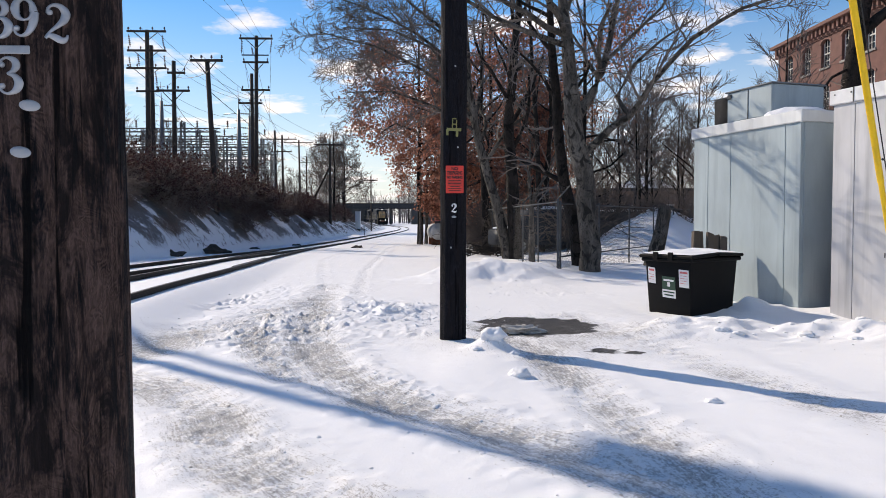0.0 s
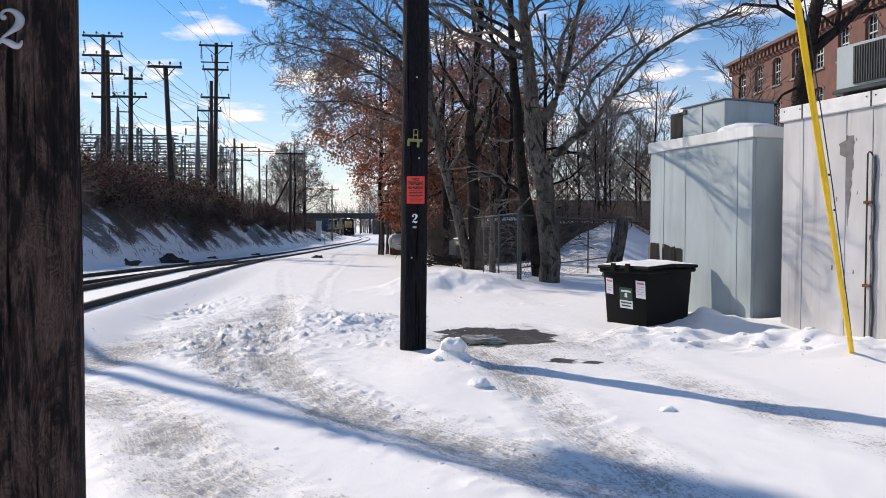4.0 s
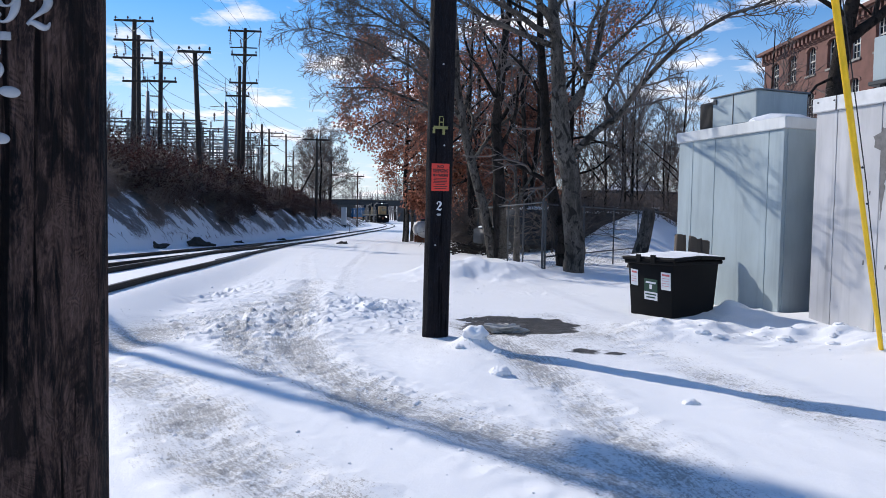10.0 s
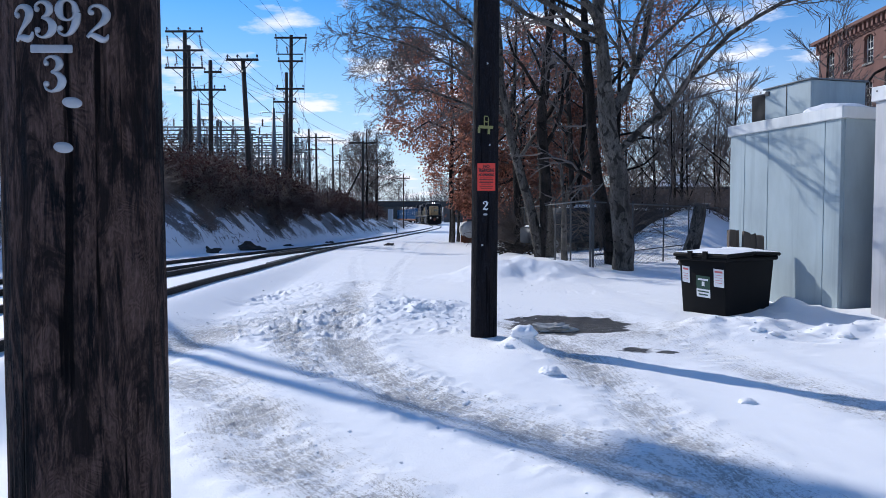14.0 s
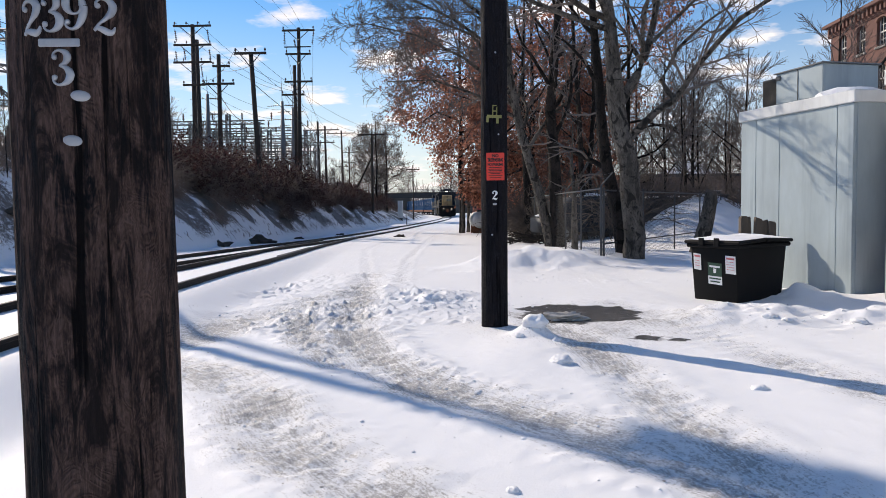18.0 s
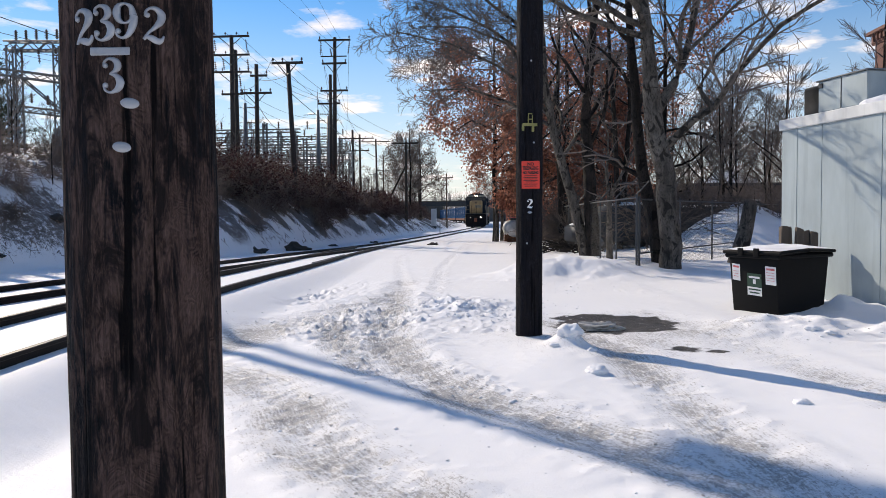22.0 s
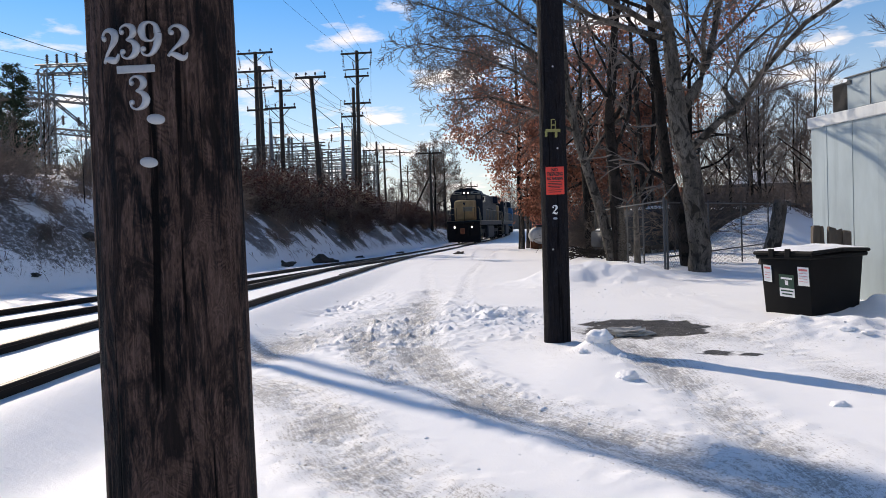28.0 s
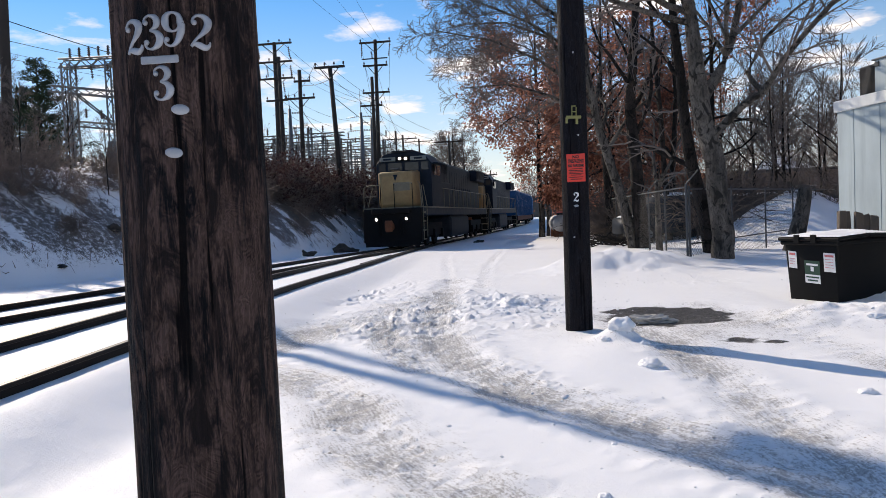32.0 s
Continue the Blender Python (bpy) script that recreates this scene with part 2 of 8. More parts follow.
def creosote_material(name, worn, wear=1.0):
    """A tarred pole: a black tar band over dark brown wood with wavy raised grain and fine checks."""
    m = Nodes(name, 0.85, 0, 0.1)
    grain = m.noise(26.0, 8, 0.76, (1, 1, 0.15), False, 0.9)
    swirl = m.noise(6.0, 3, 0.5, (1, 1, 0.6), False, 1.6)
    fine = m.noise(120.0, 6, 0.75, (1, 1, 0.12), False, 0.8)
    blotch = m.noise(13.0, 6, 0.7, (1, 1, 0.34), False, 0.9)
    band = m.noise(5.2, 6, 0.68, (1, 1, 0.20), False, 0.8)
    # contour lines of the grain, as on flat-sawn wood
    rings = m.math("ADD", m.math("MULTIPLY", m.math("SINE", m.math("MULTIPLY", swirl, 130.0)), 0.5), 0.5)
    where = m.ramp(blotch, (0.46, 0.0), (0.60, 1.0))
    rings = m.math("MULTIPLY", rings, where)
    wood = m.ramp(grain, (0.36, tuple(c * 0.30 for c in worn)), (0.50, tuple(c * 0.75 for c in worn)), (0.66, tuple(c * 1.45 for c in worn)))
    wood = m.mix(m.math("MULTIPLY", rings, 0.55), wood, tuple(min(1, c * 2.2) for c in worn))
    wood = m.mix(m.ramp(fine, (0.50, 0.0), (0.66, 0.75)), wood, tuple(min(1, c * 2.4) for c in worn))
    wood = m.mix(m.ramp(blotch, (0.40, 0.9), (0.50, 0.0)), wood, (0.018, 0.015, 0.016))
    tar = m.ramp(m.math("ADD", band, m.math("MULTIPLY", m.math("SUBTRACT", grain, 0.5), 0.5)), (0.40, 1.0), (0.50, 0.0))
    chips = m.ramp(m.math("ADD", m.math("MULTIPLY", fine, 0.5), m.math("MULTIPLY", grain, 0.5)), (0.53, 0.0), (0.60, 0.85 * wear))
    col = m.mix(tar, wood, m.mix(chips, (0.008, 0.008, 0.011), tuple(c * 1.1 for c in worn)))
    checks = m.ramp(m.noise(34.0, 3, 0.5, (1, 1, 0.035), False, 0.3), (0.60, 0.0), (0.65, 0.95))
    m.colour(m.mix(checks, col, (0.003, 0.003, 0.004)))
    m.rough(m.mix(tar, (0.9, 0.9, 0.9), (0.55, 0.55, 0.55)))
    h = m.math("ADD", m.math("MULTIPLY", grain, 1.2), m.math("MULTIPLY", fine, 0.45))
    h = m.math("ADD", h, m.math("ADD", m.math("MULTIPLY", rings, 0.22), m.math("MULTIPLY", blotch, 0.6)))
    m.bump(m.math("SUBTRACT", h, m.math("MULTIPLY", checks, 0.7)), 1.0, 0.032 * wear)
    return m.mat


def galvanised(name, colour, streak=0.4, rough=0.42, metal=0.5):
    m = Nodes(name, rough, metal, 0.5)
    a = m.noise(1.4, 5, 0.6, (1, 1, 0.35), False)
    streaks = m.noise(5.0, 5, 0.65, (1, 1, 0.05), False)
    c1 = m.ramp(a, (0.3, tuple(c * 0.8 for c in colour)), (0.7, tuple(min(1, c * 1.15) for c in colour)))
    dirt = m.ramp(streaks, (0.52, 0.0), (0.72, streak))
    m.colour(m.mix(dirt, c1, tuple(c * 0.45 for c in colour)))
    m.rough(m.math("ADD", rough - 0.1, m.math("MULTIPLY", a, 0.3)))
    m.bump(m.noise(30, 3, 0.5, (1, 1, 1), False), 0.06, 0.004)
    return m.mat


M_SNOW = snow_material()
M_SNOWLUMP = plain("snow_lump", (0.82, 0.825, 0.835), 0.6, 0, 0.08, 4, 40, 0.3, 0.01, True)
M_DIRTYSNOW = plain("dirty_snow", (0.50, 0.47, 0.43), 0.75, 0, 0.35, 9, 60, 0.4, 0.01, True)
M_POLE = creosote_material("creosote_wood", (0.106, 0.068, 0.058))
M_POLE2 = creosote_material("tarred_wood", (0.013, 0.0125, 0.0155), 0.5)
M_POLEFAR = plain("weathered_pole", (0.042, 0.034, 0.029), 0.85, 0, 0.3, 2, 30, 0.2, 0.01, False, (1, 1, 0.2))
M_BARK = bark_material("grey_bark", (0.048, 0.042, 0.036), (0.17, 0.15, 0.13))
M_BARKDARK = bark_material("dark_bark", (0.012, 0.010, 0.009), (0.042, 0.034, 0.029))
M_TWIG = plain("twig", (0.15, 0.125, 0.112), 0.9, 0, 0.3, 3, 30, 0)
M_RAIL = plain("rail_steel", (0.020, 0.016, 0.014), 0.55, 0.4, 0.35, 2, 40, 0.2, 0.004, True)
M_RAILTOP = plain("rail_head", (0.10, 0.085, 0.078), 0.45, 0.6, 0.2, 2, 40, 0)
M_TIE = plain("tie_wood", (0.035, 0.028, 0.022), 0.9, 0, 0.4, 6, 50, 0.4, 0.01, True)
M_STEEL = galvanised("galvanised_steel", (0.15, 0.165, 0.175), 0.25, 0.5, 0.35)
M_FENCE = plain("fence_steel", (0.075, 0.08, 0.085), 0.6, 0.3, 0.25)
M_STEELDARK = plain("dark_steel", (0.05, 0.055, 0.06), 0.5, 0.5, 0.3)
M_INSUL = plain("insulator", (0.07, 0.045, 0.035), 0.3, 0, 0.2)
M_PANEL = galvanised("box_panel", (0.33, 0.40, 0.425), 0.30, 0.55, 0.05)
M_PANELWHITE = galvanised("white_panel", (0.52, 0.52, 0.53), 0.55, 0.5, 0.15)
M_TRIMWHITE = plain("white_flashing", (0.74, 0.74, 0.73), 0.55, 0.0, 0.12, 5, 40, 0.08)
M_GRIME = plain("grime", (0.09, 0.085, 0.08), 0.8, 0.2, 0.35)
M_YELLOW = plain("yellow_plastic", (0.85, 0.52, 0.01), 0.38, 0, 0.12, 4, 50, 0.05)
M_WIRE = plain("cable", (0.02, 0.02, 0.022), 0.6, 0.0, 0.2)
M_GALVWIRE = plain("galvanised_wire", (0.035, 0.037, 0.04), 0.6, 0.3, 0.2)
M_BIN = plain("bin_plastic", (0.005, 0.0053, 0.0058), 0.62, 0, 0.3, 3, 40, 0.12)
M_BLACK = plain("black_paint", (0.012, 0.012, 0.013), 0.5, 0, 0.3)
M_WHITE = plain("white_label", (0.80, 0.80, 0.79), 0.5, 0, 0.06)
M_PINK = plain("red_print", (0.70, 0.18, 0.17), 0.5, 0, 0.1)
M_GREEN = plain("green_print", (0.025, 0.07, 0.045), 0.5, 0, 0.1)
M_RED = plain("red_sign", (0.80, 0.055, 0.035), 0.45, 0, 0.08)
M_ALU = plain("aluminium_tag", (0.40, 0.41, 0.43), 0.42, 0.45, 0.25, 14, 90, 0.4, 0.004)
M_OCHRE = plain("ochre_plate", (0.30, 0.28, 0.10), 0.6, 0.2, 0.3)
M_ROCK = plain("rock", (0.055, 0.048, 0.042), 0.9, 0, 0.4, 4, 20, 0.6, 0.03, True)
M_BROWNWALL = plain("brown_wall", (0.17, 0.125, 0.10), 0.9, 0, 0.25, 1, 20, 0.1, 0.01, True)
M_CONCRETE = plain("concrete", (0.28, 0.27, 0.25), 0.9, 0, 0.25, 0.6, 12, 0.2, 0.01, True)
M_BRICK = plain("brick", (0.165, 0.083, 0.068), 0.9, 0, 0.22, 1.2, 16, 0.3, 0.01, True)
M_BRICKLIGHT = plain("brick_trim", (0.185, 0.098, 0.08), 0.9, 0, 0.2, 1.2, 16, 0.3, 0.01, True)
M_GLASS = plain("window_glass", (0.03, 0.035, 0.04), 0.08, 0, 0.2, 2, 20, 0)
M_FRAME = plain("window_frame", (0.60, 0.58, 0.54), 0.6, 0, 0.1)
M_LOCODARK = plain("loco_dark_blue", (0.012, 0.020, 0.034), 0.55, 0.1, 0.35, 2, 30, 0.05)
M_LOCOGREY = plain("loco_grey", (0.030, 0.035, 0.044), 0.6, 0.1, 0.3, 2, 30, 0.05)
M_LOCOYELLOW = plain("loco_yellow", (0.34, 0.235, 0.12), 0.6, 0, 0.25, 2, 30, 0.05)
M_LOCOBLACK = plain("loco_black", (0.006, 0.006, 0.007), 0.7, 0.0, 0.4, 3, 30, 0.1)
M_BLUE = plain("container_blue", (0.025, 0.10, 0.22), 0.5, 0.1, 0.25, 1.5, 30, 0.05)
M_LAMP = glow("lamp_lit", (1.0, 0.92, 0.76), 20.0)
for paint in (M_LOCODARK, M_LOCOGREY, M_LOCOBLACK, M_LOCOYELLOW, M_BLUE, M_BIN, M_RAIL, M_RAILTOP, M_TIE):
    for knot in paint.node_tree.nodes:
        if knot.type == "BSDF_PRINCIPLED":
            knot.inputs["Specular IOR Level"].default_value = 0.15
M_BOARD = plain("number_board", (0.22, 0.24, 0.22), 0.5, 0, 0.15)
M_TANK = plain("tank_paint", (0.42, 0.42, 0.41), 0.55, 0.1, 0.2, 3, 30, 0.1)
M_RUST = plain("rust", (0.16, 0.06, 0.03), 0.9, 0.1, 0.35, 6, 50, 0.3)
M_WOOD = plain("old_wood", (0.12, 0.095, 0.075), 0.9, 0, 0.35, 5, 50, 0.4, 0.01, False, (1, 1, 0.15))
# distance haze over the far woods is mixed into this pale colour
M_HAZE = plain("hazed_trees", (0.17, 0.155, 0.155), 1.0, 0, 0.3, 0.2, 3, 0, 0.1, True)

# ---- shapes ----
def mesh_from(name, verts, faces, mat, smooth=False):
    me = bpy.data.meshes.new(name)
    me.from_pydata(verts, [], faces)
    for m in mat if isinstance(mat, (list, tuple)) else (mat,):
        me.materials.append(m)
    if smooth:
        me.polygons.foreach_set("use_smooth", [True] * len(me.polygons))
    me.update()
    return me


def thing(name, label, category, group="", kind="", at=None):
    """An empty at the thing's base, to carry its parts."""
    ob = tagged(new(name), label, category, group, kind)
    ob.empty_display_size = 0.2
    if at is not None:
        ob.matrix_world = at
    return ob


def part(name, bm, mat, parent, label="", smooth=False):
    me = bpy.data.meshes.new(name)
    if smooth:
        for f in bm.faces:
            f.smooth = True
    bm.to_mesh(me)
    bm.free()
    me.materials.append(mat)
    ob = new(name, me)
    ob.parent = parent
    return tagged(ob, label)


def share(name, me, parent, m=None):
    ob = new(name, me)
    ob.parent = parent
    if m is not None:
        ob.matrix_basis = m
    return ob


def block(bm, x0, y0, z0, x1, y1, z1, bevel=0.0, m=None):
    """A box from corner to corner, its edges bevelled."""
    r = bmesh.ops.create_cube(bm, size=1.0)
    vs = r["verts"]
    for v in vs:
        v.co = Vector((x0 + (v.co.x + 0.5) * (x1 - x0), y0 + (v.co.y + 0.5) * (y1 - y0), z0 + (v.co.z + 0.5) * (z1 - z0)))
        if m is not None:
            v.co = m @ v.co
    if bevel:
        es = list({e for v in vs for e in v.link_edges})
        bmesh.ops.bevel(bm, geom=es, offset=bevel, segments=1, affect="EDGES", profile=0.5)
    return bm


def rod(bm, a, b, r0, r1=None, n=8, caps=True):
    """A round bar from a to b."""
    a, b = Vector(a), Vector(b)
    r1 = r0 if r1 is None else r1
    d = b - a
    m = Matrix.Translation((a + b) / 2) @ d.to_track_quat("Z", "Y").to_matrix().to_4x4()
    bmesh.ops.create_cone(bm, cap_ends=caps, segments=n, radius1=r0, radius2=r1, depth=d.length, matrix=m)
    return bm


def blob(bm, x, y, z, rx, ry, rz, rnd, sub=2, rough=0.18):
    r = bmesh.ops.create_icosphere(bm, subdivisions=sub, radius=1.0)
    off = Vector((rnd.random() * 50, rnd.random() * 50, rnd.random() * 50))
    for v in r["verts"]:
        k = 1 + rough * 2 * (noise.noise(v.co * 1.4 + off)) + rough * noise.noise(v.co * 3.7 + off)
        v.co = Vector((x + v.co.x * k * rx, y + v.co.y * k * ry, z + v.co.z * k * rz))
    return bm


def sheet(bm, pts, thick, out):
    """A flat plate over pts (in order), thickened along out."""
    vs = [bm.verts.new(p) for p in pts]
    f = bm.faces.new(vs)
    r = bmesh.ops.extrude_face_region(bm, geom=[f])
    for v in r["geom"]:
        if isinstance(v, bmesh.types.BMVert):
            v.co += Vector(out) * thick
    bmesh.ops.recalc_face_normals(bm, faces=bm.faces)
    return bm


class Tubes:
    """Collects tapered tubes along polylines into one mesh."""

    def __init__(self):
        self.verts, self.faces = [], []

    def add(self, pts, radii, n=5):
        base = len(self.verts)
        k = len(pts)
        for i, p in enumerate(pts):
            d = (pts[min(i + 1, k - 1)] - pts[max(i - 1, 0)]).normalized()
            u = d.cross(Vector((0.31, 0.17, 0.93)) if abs(d.z) < 0.9 else Vector((1, 0.2, 0))).normalized()
            w = d.cross(u)
            for j in range(n):
                a = 2 * math.pi * j / n
                self.verts.append(p + radii[i] * (math.cos(a) * u + math.sin(a) * w))
        for i in range(k - 1):
            for j in range(n):
                a, b = base + i * n + j, base + i * n + (j + 1) % n
                self.faces.append((a, b, b + n, a + n))

    def mesh(self, name, mat, smooth=True):
        return mesh_from(name, self.verts, self.faces, mat, smooth)


def text_mesh(words, size, depth=0.003, align="CENTER", bold=0.0):
    c = bpy.data.curves.new("words", "FONT")
    c.body, c.size, c.extrude, c.align_x, c.align_y = words, size, depth, align, "CENTER"
    c.resolution_u, c.offset = 3, bold
    ob = bpy.data.objects.new("words", c)
    scene.collection.objects.link(ob)
    me = bpy.data.meshes.new_from_object(ob.evaluated_get(bpy.context.evaluated_depsgraph_get()))
    bpy.data.objects.remove(ob)
    bpy.data.curves.remove(c)
    return me


def spline(xs, ys):
    """A natural cubic through the points, straight beyond the ends."""
    xs, ys = np.array(xs, float), np.array(ys, float)
    n, h = len(xs), np.diff(np.array(xs, float))
    a, r = np.zeros((n, n)), np.zeros(n)
    a[0, 0] = a[-1, -1] = 1
    for i in range(1, n - 1):
        a[i, i - 1 : i + 2] = h[i - 1], 2 * (h[i - 1] + h[i]), h[i]
        r[i] = 6 * ((ys[i + 1] - ys[i]) / h[i] - (ys[i] - ys[i - 1]) / h[i - 1])
    m = np.linalg.solve(a, r)

    def at(x):
        x = np.asarray(x, float)
        i = np.clip(np.searchsorted(xs, x) - 1, 0, n - 2)
        c = np.clip(x, xs[0], xs[-1])
        p, q = xs[i + 1] - c, c - xs[i]
        y = (m[i] * p**3 + m[i + 1] * q**3) / (6 * h[i]) + (ys[i] / h[i] - m[i] * h[i] / 6) * p + (ys[i + 1] / h[i] - m[i + 1] * h[i] / 6) * q
        s0 = (ys[1] - ys[0]) / h[0] - h[0] * m[1] / 6
        s1 = (ys[-1] - ys[-2]) / h[-1] + h[-1] * m[-2] / 6
        return y + np.where(x < xs[0], (x - xs[0]) * s0, 0) + np.where(x > xs[-1], (x - xs[-1]) * s1, 0)

    return at


# ---- the lie of the land ----
# centre line of the main track, by distance ahead
main_x = spline([-30, 0, 11, 20, 27, 35, 50, 64.5, 82, 98, 110, 122.6, 137, 155, 170, 184, 196, 211, 245, 300],
                [-14.0, -8.9, -7.65, -7.2, -6.95, -6.6, -5.3, -4.15, -2.8, -1.8, -1.27, -1.02, -1.23, -2.19, -3.4, -4.81, -6.3, -8.39, -14.2, -27])
# right-hand rail of the siding, until it runs into the main track
side_x = spline([-30, 0, 5, 11.5, 18.6, 23.5, 29, 35, 42], [-3.6, -3.78, -3.87, -4.3, -4.6, -4.85, -5.12, -5.35, float(main_x(42)) + 0.72])
rail_z = spline([-30, 6, 9, 20, 28, 36, 45, 60, 400], [0.42, 0.42, 0.42, 0.30, 0.19, 0.06, 0.0, 0.0, 0.0])


def ease(v, a=0.0, b=1.0):
    s = np.clip((v - a) / (b - a), 0, 1)
    return s * s * (3 - 2 * s)


GRID = np.random.RandomState(7).rand(256, 256)


def value_noise(x, y):
    xi, yi = np.floor(x).astype(int), np.floor(y).astype(int)
    fx, fy = ease(x - xi), ease(y - yi)
    g = lambda a, b: GRID[a % 256, b % 256]
    return (g(xi, yi) * (1 - fx) + g(xi + 1, yi) * fx) * (1 - fy) + (g(xi, yi + 1) * (1 - fx) + g(xi + 1, yi + 1) * fx) * fy - 0.5


def fbm(x, y, scale, octaves=4, gain=0.5):
    out, amp = 0 * x, 1.0
    for k in range(octaves):
        out = out + amp * value_noise(x * scale + 17.3 * k, y * scale + 9.1 * k)
        scale, amp = scale * 2.03, amp * gain
    return out


def near_line(x, y, pts):
    """Distance to a line through points."""
    best = np.full(np.shape(x), 1e9)
    for (ax, ay), (bx, by) in zip(pts, pts[1:]):
        dx, dy = bx - ax, by - ay
        s = np.clip(((x - ax) * dx + (y - ay) * dy) / (dx * dx + dy * dy), 0, 1)
        best = np.minimum(best, np.hypot(x - ax - s * dx, y - ay - s * dy))
    return best


RUT_BEND = [(-1.87, 17.0), (-1.6, 13.0), (-1.32, 9.8), (-0.97, 8.1), (-0.6, 6.93), (-0.16, 6.15), (0.25, 5.7), (0.6, 5.28), (0.95, 4.82), (1.3, 4.3), (1.8, 3.6), (2.6, 2.6), (5, 1)]
RUT_NEAR = [(-3.2, 7.4), (-2.6, 6.95), (-2.1, 6.6), (-1.6, 5.8), (-1.27, 5.05), (-0.95, 4.5), (-0.55, 4.05), (0.2, 3.0), (1.0, 2.2)]
RUT_SMEAR = [(-3.1, 8.2), (-2.8, 10.0), (-2.4, 11.4), (-2.0, 13.6)]
RUT_CRUST = [(-2.2, 10.6), (-1.9, 9.2), (-1.55, 8.1), (-1.05, 6.96)]
RUT_RIGHT = [(1.1, 10.4), (1.48, 8.9), (1.6, 7.3), (1.68, 6.1), (1.75, 5.2), (1.8, 4.6), (1.9, 4.0), (2.2, 2.8)]
RUT_YARD = [(2.56, 11.4), (3.05, 9.13), (3.25, 7.4), (3.5, 5.8), (4.0, 4.0)]
RUT_FAR_A = [(-1.87, 16.5), (-2.6, 22), (-3.3, 28), (-3.0, 41), (-1.0, 60)]
RUT_FAR_B = [(-1.0, 15), (-1.3, 22), (-1.1, 40), (0.5, 60)]


def bank_foot(y):
    return main_x(y) - np.interp(y, [0, 16, 27, 60, 120], [5.6, 5.0, 3.1, 3.0, 3.4])


def bump_at(x, y, cx, cy, rx, ry, h):
    return h * np.exp(-(((x - cx) / rx) ** 2 + ((y - cy) / ry) ** 2))


def height(x, y):
    """The snow surface."""
    x, y = np.asarray(x, float), np.asarray(y, float)
    z = 0.024 * fbm(x, y, 0.35, 3) + 0.005 * fbm(x, y, 2.4, 3) + 0.005 * fbm(x, y, 7.0, 2)
    # the railway lies a little higher than the yard
    berm = np.clip(rail_z(y) - 0.11, -0.11, 1)
    edge = np.where(y < 42, side_x(np.minimum(y, 42)), main_x(y) + 0.72)
    z = z * (1 - 0.35 * ease(edge + 1.2 - x, 0, 0.8)) + berm * ease(edge + 1.15 - x, 0.0, 1.05)
    # the wooded bank
    v = bank_foot(y) - x
    tall = np.interp(y, [0, 50, 75, 95, 130, 200], [4.3, 4.2, 3.2, 2.2, 1.6, 1.2])
    rise = tall * (1 - np.exp(-np.clip(v, 0, 60) / 3.0))
    z = z + rise * (1 + 0.10 * fbm(x, y, 0.5, 3)) + np.where(v > 0, (0.34 * fbm(x, y, 0.8, 4) + 0.12 * fbm(x, y, 2.6, 3)) * ease(v, 0, 1.4), 0)
    # ploughed heaps
    z = z + bump_at(x, y, 1.1, 18.3, 0.75, 1.2, 0.28) + bump_at(x, y, 2.1, 18.6, 0.9, 1.0, 0.44) + bump_at(x, y, 3.3, 18.9, 0.8, 1.2, 0.30)
    z = z + (0.22 * fbm(x, y, 1.1, 3) + 0.04 * fbm(x, y, 5.0, 2)) * np.exp(-(((x - 2.3) / 2.2) ** 2 + ((y - 18.4) / 1.5) ** 2))
    z = z + bump_at(x, y, 4.3, 21.5, 2.0, 2.0, 0.25)
    z = z + bump_at(x, y, 1.0, 8.25, 0.22, 0.22, 0.17) + bump_at(x, y, 0.85, 7.5, 0.5, 0.9, 0.08) + bump_at(x, y, 0.62, 8.95, 0.45, 0.45, 0.05)
    ridge = near_line(x, y, [(3.9, 9.7), (4.8, 9.3), (5.6, 9.2), (6.4, 8.6)])
    z = z + (0.14 + 0.16 * fbm(x, y, 1.7, 3) + 0.10 * fbm(x, y, 4.5, 3)) * np.exp(-((ridge / 0.75) ** 2))
    z = z + bump_at(x, y, 5.75, 11.65, 0.5, 0.42, 0.20) * (1 + 1.2 * fbm(x, y, 3.0, 3)) + bump_at(x, y, 6.9, 11.2, 0.5, 0.4, 0.12)
    z = z + bump_at(x, y, 10.4, 31, 2.3, 2.4, 1.55) * (1 + 0.25 * fbm(x, y, 0.9, 3)) + bump_at(x, y, 12.9, 32.6, 2.8, 2.4, 1.15)
    far = np.hypot(x, y)
    z = z + ease(x, 14, 60) * ease(far, 40, 120) * 1.0
    # wheel ruts and churned snow
    for line, wide, deep in ((RUT_BEND, 0.30, 0.05), (RUT_NEAR, 0.25, 0.035), (RUT_SMEAR, 0.4, 0.03), (RUT_CRUST, 0.2, 0.03), (RUT_RIGHT, 0.25, 0.03), (RUT_YARD, 0.3, 0.02), (RUT_FAR_A, 0.13, 0.010), (RUT_FAR_B, 0.13, 0.010)):
        d = near_line(x, y, line)
        g = np.exp(-((d / wide) ** 2))
        z = z - deep * g + 0.35 * deep * np.exp(-(((d - 1.6 * wide) / (0.6 * wide)) ** 2)) * (1 + 1.6 * fbm(x, y, 5.0, 3)) + g * 0.022 * fbm(x, y, 9.0, 3)
    z = z + 0.010 * np.clip(fbm(x, y, 6.5, 3) - 0.16, 0, 1) * ease(9.0 - np.abs(y - 6), 0, 3) * ease(6 - np.abs(x), 0, 2)
    churn = np.exp(-(((x + 1.3) / 2.0) ** 2 + ((y - 11.5) / 3.2) ** 2) ** 2)
    z = z + churn * 0.030 * fbm(x, y, 3.6, 4, 0.6)
